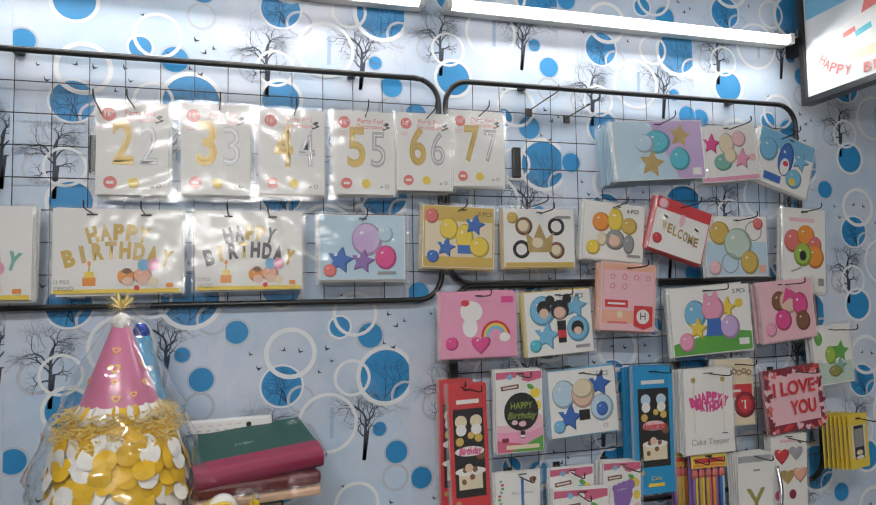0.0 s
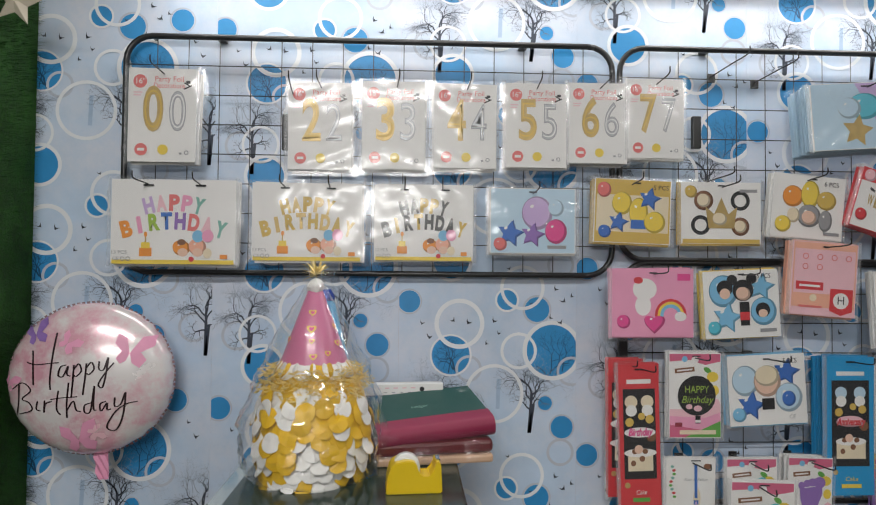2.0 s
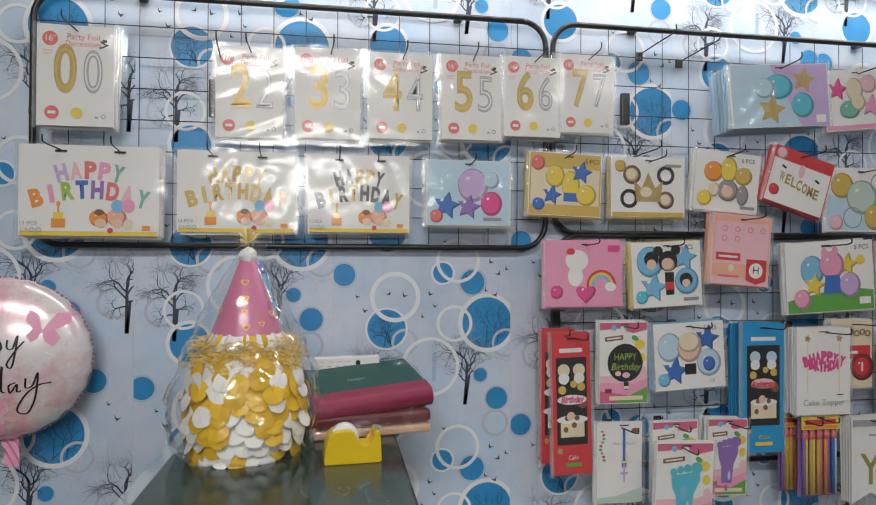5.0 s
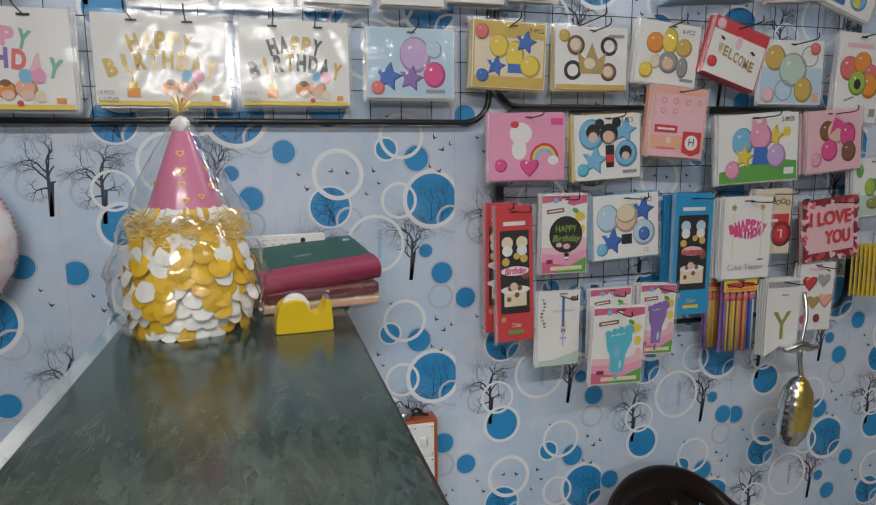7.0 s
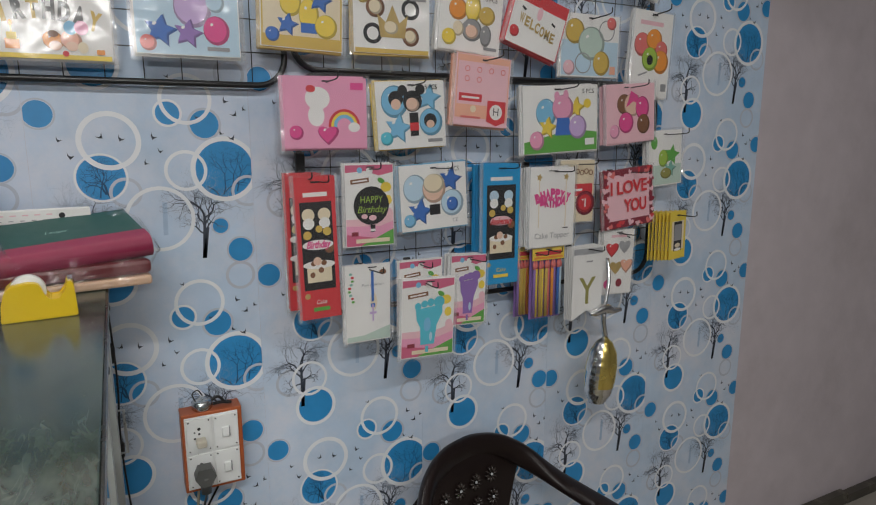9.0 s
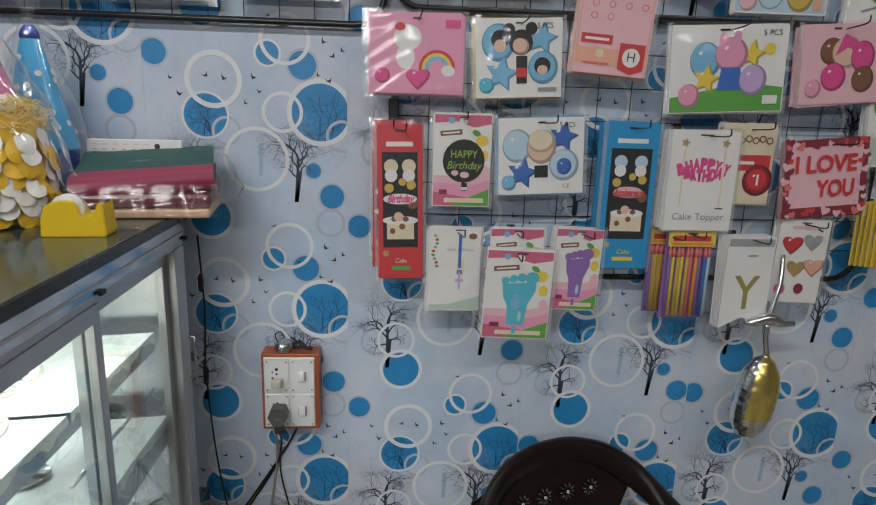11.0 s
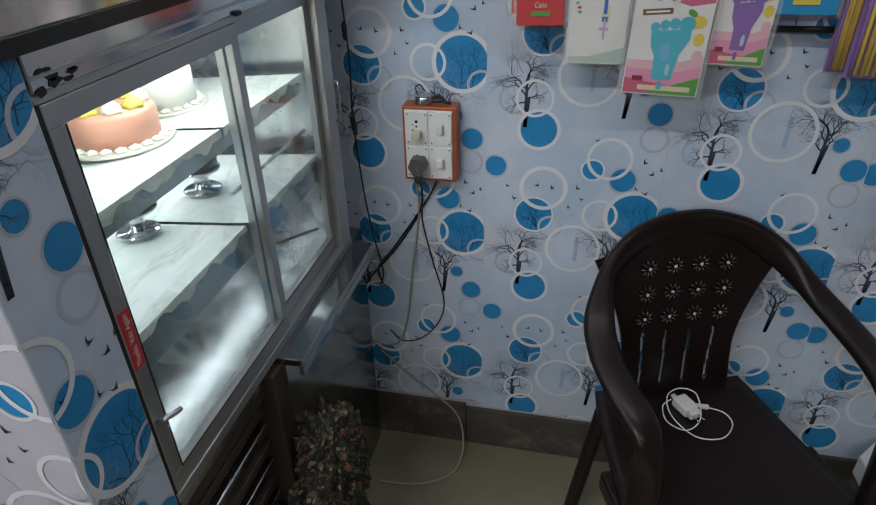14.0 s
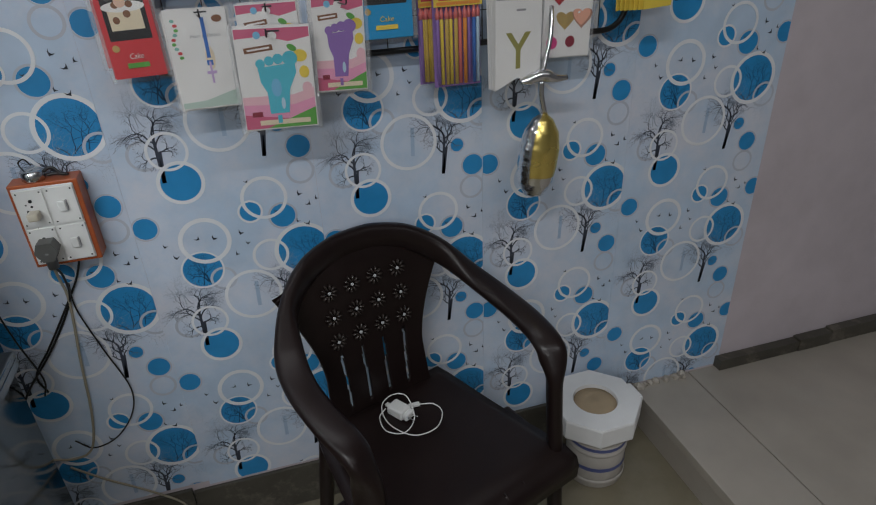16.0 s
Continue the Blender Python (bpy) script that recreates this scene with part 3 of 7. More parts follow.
# tracks
part("upper_track", box(CX1 - 0.03, CY0 + 0.078, 1.191, CX1 + 0.002, 1.105, 1.200, 0.001), ALU, case)
part("lower_track", box(CX1 - 0.03, CY0 + 0.078, 0.686, CX1 + 0.006, 1.105, 0.702, 0.001), ALU, case)
part("side_frame", box(CX1 - 0.03, 1.062, 0.702, CX1 + 0.004, 1.105, 1.191, 0.0015), ALU, case)
part("side_frame", box(CX1 - 0.03, CY0 + 0.0755, 0.50, CX1 + 0.003, CY0 + 0.0815, 1.191), RUBBER, case, "black edge strip")


def sliding_door(y0, y1, x, z0, z1):
    d = part("sliding_door", box(x - 0.009, y0, z1 - 0.022, x + 0.003, y1, z1, 0.001), ALU, case, "grey aluminium framed glass sliding door")
    part("bottom_rail", box(x - 0.009, y0, z0, x + 0.003, y1, z0 + 0.026, 0.001), ALU, d)
    part("stile", box(x - 0.009, y0, z0 + 0.026, x + 0.003, y0 + 0.02, z1 - 0.022, 0.001), ALU, d)
    part("stile", box(x - 0.009, y1 - 0.017, z0 + 0.026, x + 0.003, y1, z1 - 0.022, 0.001), ALU, d)
    p = part("pane", box(x - 0.005, y0 + 0.018, z0 + 0.024, x - 0.001, y1 - 0.015, z1 - 0.02), GLASS, d, "clear smudged glass pane")
    p.visible_shadow = False
    part("gasket", box(x + 0.003, y0 + 0.0195, z0 + 0.026, x + 0.0036, y0 + 0.0215, z1 - 0.022), RUBBER, d)
    part("gasket", box(x + 0.003, y0 + 0.02, z0 + 0.0255, x + 0.0036, y1 - 0.017, z0 + 0.0275), RUBBER, d)
    return d


door_a = sliding_door(0.456, 0.795, CX1 + 0.001, 0.703, 1.1905)
door_b = sliding_door(0.777, 1.0615, CX1 - 0.014, 0.703, 1.1905)
part("door_handle", tube(curve_points([(CX1 + 0.004, 0.462, 0.82), (CX1 + 0.016, 0.466, 0.824), (CX1 + 0.02, 0.482, 0.821), (CX1 + 0.012, 0.492, 0.812)]), 0.0035), STEEL, door_a, "curved dark steel pull")
part("door_handle", tube([(CX1, 1.098, 1.03), (CX1 + 0.014, 1.098, 1.03), (CX1 + 0.014, 1.098, 0.955), (CX1, 1.098, 0.955)], 0.0025), STEEL, door_b)
tagm = mat("red_sticker", (0.5, 0.03, 0.03), 0.4)
st = part("sticker", box(CX1 + 0.004, 0.4575, 0.898, CX1 + 0.0046, 0.4745, 0.972), tagm, door_a, "red printed sticker")
tb = text_bm("Thanks. Visit Again", 0.011, 0.066)
m = Matrix.Translation((CX1 + 0.005, 0.466, 0.935)) @ Matrix.Rotation(radians(90), 4, "Z") @ Matrix.Rotation(radians(-90), 4, "Y")
bb = bmesh.new()
join(bb, tb, 0, m)
part("lettering", bb, CARD, st)

# shelves with marbled paper
for z, dep in ((1.030, 0.225), (0.880, 0.235)):
    for y0, y1 in ((0.456, 0.7768), (0.7772, 1.06)):
        sh = part("shelf", box(CX0 + 0.016, y0, z, CX0 + 0.016 + dep + 0.03, y1, z + 0.003), STEEL, case)
        part("shelf_lip", box(CX0 + 0.046 + dep, y0, z - (0.008 if z > 1 else 0.030), CX0 + 0.049 + dep, y1, z + 0.022), STEEL, sh, "folded steel shelf front")
        bm = bmesh.new()
        n = 26
        rows = []
        rng = random.Random(int(z * 100 + y0 * 10))
        ph = rng.uniform(0, 6)
        for i in range(n + 1):
            y = y0 + 0.004 + (y1 - y0 - 0.008) * i / n
            wav = 0.006 * math.sin(i * 0.7 + ph) + 0.004 * math.sin(i * 1.9)
            rows.append([bm.verts.new(q) for q in ((CX0 + 0.02, y, z + 0.0045), (CX0 + 0.038 + dep, y, z + 0.0225), (CX0 + 0.051 + dep, y, z + 0.024), (CX0 + 0.052 + dep, y, z + 0.013 + wav))])
        for a, b in zip(rows, rows[1:]):
            for k in range(3):
                bm.faces.new((a[k], b[k], b[k + 1], a[k + 1]))
        part("shelf_paper", bm, SHEET, sh, "white green-veined paper lining")
    part("bracket", box(CX0 + 0.02, 1.0605, z - 0.02, CX0 + 0.25, 1.066, z), ALU, case)
part("guide_rod", tube([(CX1 - 0.05, 0.79, 0.945), (CX1 - 0.05, 1.07, 0.945)], 0.003), STEEL, case)
part("guide_rod", tube([(CX0 + 0.03, 0.79, 0.735), (CX1 - 0.05, 1.07, 0.735)], 0.003), STEEL, case)
strip = part("light_strip", box(CX1 - 0.075, 0.47, 1.196, CX1 - 0.055, 1.07, 1.2115), mat("lit_strip", (1.0, 1.0, 0.96), 0.5, emit=9.0), case, "lit white led strip")

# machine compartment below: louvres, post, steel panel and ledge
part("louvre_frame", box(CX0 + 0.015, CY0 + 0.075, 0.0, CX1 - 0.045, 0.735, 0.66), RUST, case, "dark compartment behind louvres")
for k in range(13):
    z = 0.10 + k * 0.041
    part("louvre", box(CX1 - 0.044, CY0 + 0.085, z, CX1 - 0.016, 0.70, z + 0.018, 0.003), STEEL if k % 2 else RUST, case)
part("louvre_rail", box(CX1 - 0.045, CY0 + 0.0755, 0.63, CX1 - 0.008, 0.72, 0.686, 0.002), RUST, case, "stained steel rail")
part("post", box(CX1 - 0.05, 0.70, 0.0, CX1 + 0.012, 0.745, 0.672, 0.003), RUST, case, "rusty brown corner post")
panel = part("lower_panel", box(CX0 + 0.02, 0.745, 0.0, CX1 - 0.012, 1.215, 0.66), DULLMIRROR, case, "polished steel panel reflecting the wallpaper")
part("ledge", box(CX1 - 0.03, 0.732, 0.672, CX1 + 0.050, 1.115, 0.686, 0.002), DULLMIRROR, case, "projecting steel ledge")
part("ledge_lip", box(CX1 + 0.042, 0.732, 0.655, CX1 + 0.050, 1.115, 0.672, 0.001), DULLMIRROR, case)

# wallpapered end of the counter
endp = thing("counter_end", "counter end board covered in blue disc wallpaper", "panel", kind="structure")
part("board", box(CX0, CY0 - 0.022, 0.0, CX1 + 0.002, CY0, CTOP - 0.001), CARD, endp)
part("side_board", box(CX1 - 0.002, CY0, 0.0, CX1 + 0.002, CY0 + 0.075, CTOP - 0.002), CARD, endp)
paper(endp, CX0, 0.02, CX1 + 0.003, CTOP - 0.001, CX1 - 0.150, 1.033, pose(0, CY0 - 0.022, 0), BLUSH)
paper(endp, 0.0, 0.02, 0.097, CTOP - 0.001, -0.153, 1.033, pose(CX1 + 0.003, CY0 - 0.022, 0, 0, 0, 90))

# sloping front glass on the customers' side, with its worn top rail
CLEARGREEN = clear("green_edged_glass", 0.06, (0.80, 0.90, 0.86), ior=1.6)
RAILW = clear("hazy_clear_plastic", 0.12, (0.85, 0.93, 0.90), ior=1.6, haze=0.2)
fg = part("front_glass", extruded([(CX0 - 0.014, 1.238), (CX0 - 0.0095, 1.238), (CX0 - 0.034, 0.70), (CX0 - 0.040, 0.70)], 0.40, 1.20), CLEARGREEN, case, "sloping clear front glass")
fg.visible_shadow = False
part("glass_rail", extruded([(CX0 - 0.041, 1.2395), (CX0 - 0.0125, 1.2435), (CX0 - 0.0125, 1.2405), (CX0 - 0.041, 1.2365)], 0.352, 1.204), RAILW, case, "hazy clear plastic edge strip")
# marble top
top = thing("marble_counter_top", "polished dark green marble counter top", "counter top")
part("slab", box(CX0 - 0.012, 0.352, 1.238, CX1 + 0.008, 1.203, 1.25, 0.0015), MARBLE, top, "mottled green marble slab")
# near-black strips paint in the slab edge's lack of reflected light
EDGE = mat("darkened_marble_edge", (0.010, 0.011, 0.010), 0.25, vary=0.3, scale=20)
part("edge_band", box(CX1 + 0.008, 0.350, 1.2335, CX1 + 0.011, 1.203, 1.2485, 0.0008), EDGE, top, "marble front edge with its unlit darkness put into the colour")
part("edge_band", box(CX0 - 0.012, 0.349, 1.2335, CX1 + 0.008, 0.352, 1.2485, 0.0008), EDGE, top)

# cakes
PEACH = mat("peach_icing", (0.76, 0.36, 0.24), 0.5, vary=0.06)
CREAM = mat("white_cream", (0.82, 0.80, 0.74), 0.5, vary=0.04, bump=0.1)
YELLOWC = mat("yellow_cream", (0.72, 0.66, 0.12), 0.5)
GOLDBOARD = mat("gold_cake_board", (0.6, 0.45, 0.2), 0.3, metal=0.8)
CHOC = mat("chocolate_icing", (0.03, 0.015, 0.01), 0.35)
PURPLE = mat("purple_sugar", (0.25, 0.05, 0.18), 0.4)


def swirl(bm, x, y, z, r, mi, h=1.1):
    rng_ = [(r, 0), (r * 1.05, r * 0.3), (r * 0.8, r * 0.65 * h), (r * 0.4, r * 0.95 * h), (r * 0.02, r * 1.25 * h)]
    t = lathe(rng_, 10, mi=mi)
    for v in t.verts:
        a = math.atan2(v.co.y, v.co.x)
        k = 1 + 0.18 * math.cos(5 * a + v.co.z * 200)
        v.co.x, v.co.y = v.co.x * k, v.co.y * k
    join(bm, t, mi, Matrix.Translation((x, y, z)))


def cake(x, y, z, r, h, body, label, tops, rim=True):
    c = thing("cake", label, "cake", pose(x, y, z))
    part("cake_board", lathe([(r * 1.28, 0), (r * 1.3, 0.001), (r * 1.3, 0.003), (r * 1.27, 0.004)], 40), mat("pale_cake_board", (0.68, 0.64, 0.54), 0.35, metal=0.3), c, "thin pale foil cake board")
    part("sponge", lathe([(r, 0.004), (r, h - 0.006), (r - 0.002, h - 0.002), (r - 0.006, h)], 40), body, c)
    if rim:
        bm = bmesh.new()
        for i in range(22):
            a = i * math.tau / 22
            swirl(bm, r * 1.07 * math.cos(a), r * 1.07 * math.sin(a), 0.004, r * 0.13, 0, 0.72)
        part("cream_border", bm, CREAM, c, "piped white cream shells", smooth=True)
    bm = bmesh.new()
    for (a, d, s, mi) in tops:
        swirl(bm, r * d * math.cos(a), r * d * math.sin(a), h, s, mi)
    part("topping", bm, [YELLOWC, CREAM, PURPLE], c, "piped cream rosettes", smooth=True)
    return c


ring_tops = [(i * math.tau / 8, 0.68, 0.013, i % 2) for i in range(8)]
cake(-0.165, 0.724, 1.050, 0.058, 0.048, PEACH, "round peach iced cake with piped cream", ring_tops)
cake(-0.205, 0.885, 1.045, 0.056, 0.06, CREAM, "round white cream cake with purple decoration", [(0.3, 0.4, 0.016, 2), (2.2, 0.5, 0.012, 0), (4.2, 0.5, 0.012, 0)])
cake(-0.175, 0.520, 1.050, 0.05, 0.03, CREAM, "low white cream cake on a board", [])
for x, y in ((-0.185, 0.735), (-0.165, 0.885)):
    st = thing("cake_stand", "small steel cake stand with dark cake", "cake stand", pose(x, y, 0.901))
    part("stand_base", lathe([(0.031, 0), (0.032, 0.0015), (0.030, 0.003), (0.013, 0.004), (0.011, 0.03), (0.016, 0.034)], 28), POLISHED, st, "round steel foot")
    part("plate", lathe([(0.012, 0.034), (0.034, 0.036), (0.035, 0.039), (0.01, 0.04)], 32), POLISHED, st)
    part("dark_cake", lathe([(0.032, 0.04), (0.0325, 0.064), (0.029, 0.069), (0.004, 0.07)], 32), CHOC, st, "dark chocolate cake")

# ---- wire racks on the wall ----
RACK_Y = 1.216


def round_loop(x0, z0, x1, z1, r, y):
    pts = []
    for cx, cz, a0 in ((x1 - r, z1 - r, 90), (x1 - r, z0 + r, 0), (x0 + r, z0 + r, -90), (x0 + r, z1 - r, -180)):
        for k in range(7):
            a = radians(a0 - 15 * k)
            pts.append((cx + r * math.cos(a), y, cz + r * math.sin(a)))
    pts.append(pts[0])
    pts.append(pts[1])
    return pts


def rack(x0, z0, x1, z1, label, step=0.0635):
    rk = thing("wire_rack", label, "rack", group="wall racks")
    part("frame", tube(round_loop(x0, z0, x1, z1, 0.05, RACK_Y), 0.0058, 10), BLACK, rk, "glossy black round tube frame")
    n = int((x1 - x0) / step)
    for i in range(1, n + 1):
        x = x0 + (x1 - x0) * i / (n + 1)
        part("wire", tube([(x, RACK_Y - 0.001, z0), (x, RACK_Y - 0.001, z1)], 0.0009, 5), WIRE, rk)
    n = int((z1 - z0) / step)
    for i in range(1, n + 1):
        z = z0 + (z1 - z0) * i / (n + 1)
        part("wire", tube([(x0, RACK_Y - 0.003, z), (x1, RACK_Y - 0.003, z)], 0.0011, 5), WIRE, rk)
    for x in (x0 + 0.18, x1 - 0.18):
        for z in (z0, z1):
            part("wall_clip", box(x - 0.008, RACK_Y - 0.004, z - 0.004, x + 0.008, WALL_Y - 0.001, z + 0.004, 0.001), BLACK, rk)
    return rk


rack_a = rack(-0.628, 1.562, 0.330, 2.022, "black tube rack of wire mesh for digit packs")
rack_b = rack(0.345, 1.594, 1.245, 2.022, "black tube rack of wire mesh with novelty packs")
rack_c = rack(0.350, 1.113, 1.275, 1.588, "low black tube rack crowded with party packs")
for x, z, h in ((-0.315, 1.835, 0.07), (0.497, 1.85, 0.065), (0.348, 1.415, 0.05), (1.255, 1.40, 0.09), (0.60, 1.40, 0.03), (0.87, 1.395, 0.03)):
    part("bracket", box(x - 0.009, RACK_Y - 0.016, z - h / 2, x + 0.009, RACK_Y - 0.005, z + h / 2, 0.002), BLACK, rack_a if z > 1.6 and x < 0.3 else rack_b if z > 1.6 else rack_c, "black plastic bracket")


def hook(x, z, length=0.12, dx=0.0):
    rk = rack_a if z > 1.59 and x < 0.335 else rack_b if z > 1.59 else rack_c
    h = part("hook", tube(curve_points([(x, RACK_Y - 0.006, z), (x, RACK_Y - 0.02, z), (x + dx * 0.5, RACK_Y - length * 0.6, z + 0.003), (x + dx, RACK_Y - length, z + 0.006), (x + dx, RACK_Y - length - 0.004, z + 0.018)], 4), 0.0013, 6), BLACK, rk)
    part("hook_plate", box(x - 0.008, RACK_Y - 0.008, z - 0.012, x + 0.008, RACK_Y - 0.0045, z + 0.006, 0.001), BLACK, h)


# ---- packs ----
INK = dict(gold=(0.50, 0.36, 0.14), azure=(0.02, 0.30, 0.60), berry=(0.60, 0.13, 0.23), silver=(0.45, 0.46, 0.48), red=(0.62, 0.05, 0.06), softred=(0.72, 0.18, 0.17), pink=(0.78, 0.34, 0.50), hotpink=(0.72, 0.08, 0.28), rose=(0.80, 0.50, 0.55), blue=(0.05, 0.16, 0.50), sky=(0.20, 0.48, 0.70),
           cyan=(0.10, 0.50, 0.62), purple=(0.28, 0.16, 0.45), lilac=(0.55, 0.40, 0.66), yellow=(0.80, 0.60, 0.08), orange=(0.80, 0.30, 0.05), green=(0.12, 0.38, 0.07), lime=(0.35, 0.52, 0.08), teal=(0.20, 0.45, 0.38), black=(0.02, 0.02, 0.022),
           charcoal=(0.10, 0.10, 0.10), grey=(0.30, 0.30, 0.31), brown=(0.22, 0.10, 0.05), cream=(0.76, 0.66, 0.48), skin=(0.76, 0.52, 0.40), white=(0.80, 0.79, 0.77), mustard=(0.62, 0.43, 0.10), paleblue=(0.48, 0.64, 0.76), peach=(0.80, 0.42, 0.30), maroon=(0.25, 0.03, 0.05), olive=(0.30, 0.28, 0.08), palegreen=(0.50, 0.62, 0.55))


def ink(name):
    if name.startswith("deep_"):
        return flat(name, tuple(0.55 * q for q in INK[name[5:]]))
    c = INK[name]
    if name in ("gold", "silver"):
        return mat("foil_ink_" + name, c, 0.38, metal=0.3, vary=0.25, scale=60)
    return flat(name, c)


def shape(kind, a):
    """One printed shape in the xz plane, as a bmesh: e ellipse, r rectangle, s star, h heart, o ring, t words, p polygon."""
    t = bmesh.new()
    if kind == "t":
        t.free()
        return text_bm(*a)
    if kind == "e":
        pts = [(a[0] * math.cos(i * math.tau / 20), a[1] * math.sin(i * math.tau / 20)) for i in range(20)]
    elif kind == "r":
        pts = [(-a[0], -a[1]), (a[0], -a[1]), (a[0], a[1]), (-a[0], a[1])]
    elif kind == "s":
        pts = [((a[0] if i % 2 == 0 else a[0] * 0.5) * math.sin(i * math.pi / 5 + 0.2), (a[0] if i % 2 == 0 else a[0] * 0.5) * math.cos(i * math.pi / 5 + 0.2)) for i in range(10)]
    elif kind == "h":
        pts = []
        for i in range(20):
            q = i * math.tau / 20
            pts.append((a[0] * math.sin(q) ** 3, a[0] * (0.81 * math.cos(q) - 0.31 * math.cos(2 * q) - 0.12 * math.cos(3 * q))))
    elif kind == "p":
        pts = a
    elif kind == "o":
        n = 20
        for i in range(n):
            p, q = i * math.tau / n, (i + 1) * math.tau / n
            t.faces.new([t.verts.new((r * math.cos(c), 0, r * math.sin(c))) for r, c in ((a[0], p), (a[1], p), (a[1], q), (a[0], q))])
        return t
    t.faces.new([t.verts.new((p[0], 0, p[1])) for p in pts])
    return t


def artwork(shapes, w, h, parent, y, name="print"):
    """shapes: (kind, colour, x, z, args, turn) in fractions of the card; lays each a hair above the one before."""
    bm, used = bmesh.new(), []
    full = []
    for sh in shapes:
        kind, colour, x, z, args, *turn = sh
        if kind in ("e", "s", "h") and args[0] >= 0.1 and colour not in ("black", "white", "gold", "silver", "green"):
            full += [(kind, "deep_" + colour, x, z, args, *turn), (kind, colour, x - 0.012, z + 0.014, [q * 0.87 for q in args], *turn)]
            if colour not in ("cream", "skin"):
                full += [("e", "white", x - args[0] * 0.34 * h / w, z + args[-1] * 0.4, (args[0] * 0.13, args[-1] * 0.09), -30)]
        else:
            full.append(sh)
    shapes = full
    for k, (kind, colour, x, z, args, *turn) in enumerate(shapes):
        if colour not in used:
            used.append(colour)
        if kind == "t":
            words, size, width = args[0], args[1] * h, (args[2] * w if len(args) > 2 else 0)
            t = shape("t", (words, size, width, "CENTER", args[3] if len(args) > 3 else 0.0, args[4] if len(args) > 4 else 0.0))
        elif kind == "p":
            t = shape("p", [(p * w, q * h) for p, q in args])
        elif kind == "r":
            t = shape("r", (args[0] * w / 2, args[1] * h / 2))
        else:
            t = shape(kind, [q * h for q in args])
        m = Matrix.Translation((x * w, y - 0.00008 * (k + 1), z * h)) @ Matrix.Rotation(radians(turn[0] if turn else 0), 4, "Y")
        join(bm, t, used.index(colour), m)
    return part(name, bm, [ink(c) for c in used], parent)


def film_sheet(w, h, amp, seed, seg=(34, 28)):
    """A crinkled clear sleeve over a card."""
    bm = bmesh.new()
    g = []
    off = Vector((seed * 3.7, seed * 1.3, 0))
    for j in range(seg[1] + 1):
        row = []
        for i in range(seg[0] + 1):
            u, v = i / seg[0] - 0.5, j / seg[1] - 0.5
            p = Vector((u * w, v * h, 0))
            q = Vector((p.x * math.cos(seed) + p.y * math.sin(seed), p.y * math.cos(seed) - p.x * math.sin(seed), 0))
            d = (0.0004 + amp) * (1.1 * noise.noise(p * 15 + off) + 0.6 * noise.noise(Vector((q.x * 60, q.y * 14, seed))) + 0.5 * abs(noise.noise(Vector((q.x * 16, q.y * 80, seed + 5)))))
            edge = max(abs(u), abs(v)) * 2
            d -= 0.0012 * (1 - edge ** 6)
            row.append(bm.verts.new((p.x, min(d, 0.0012) - 0.0002, p.y)))
        g.append(row)
    for a, b in zip(g, g[1:]):
        for i in range(seg[0]):
            bm.faces.new((a[i], a[i + 1], b[i + 1], b[i]))
    return bm


PACKS = [0]


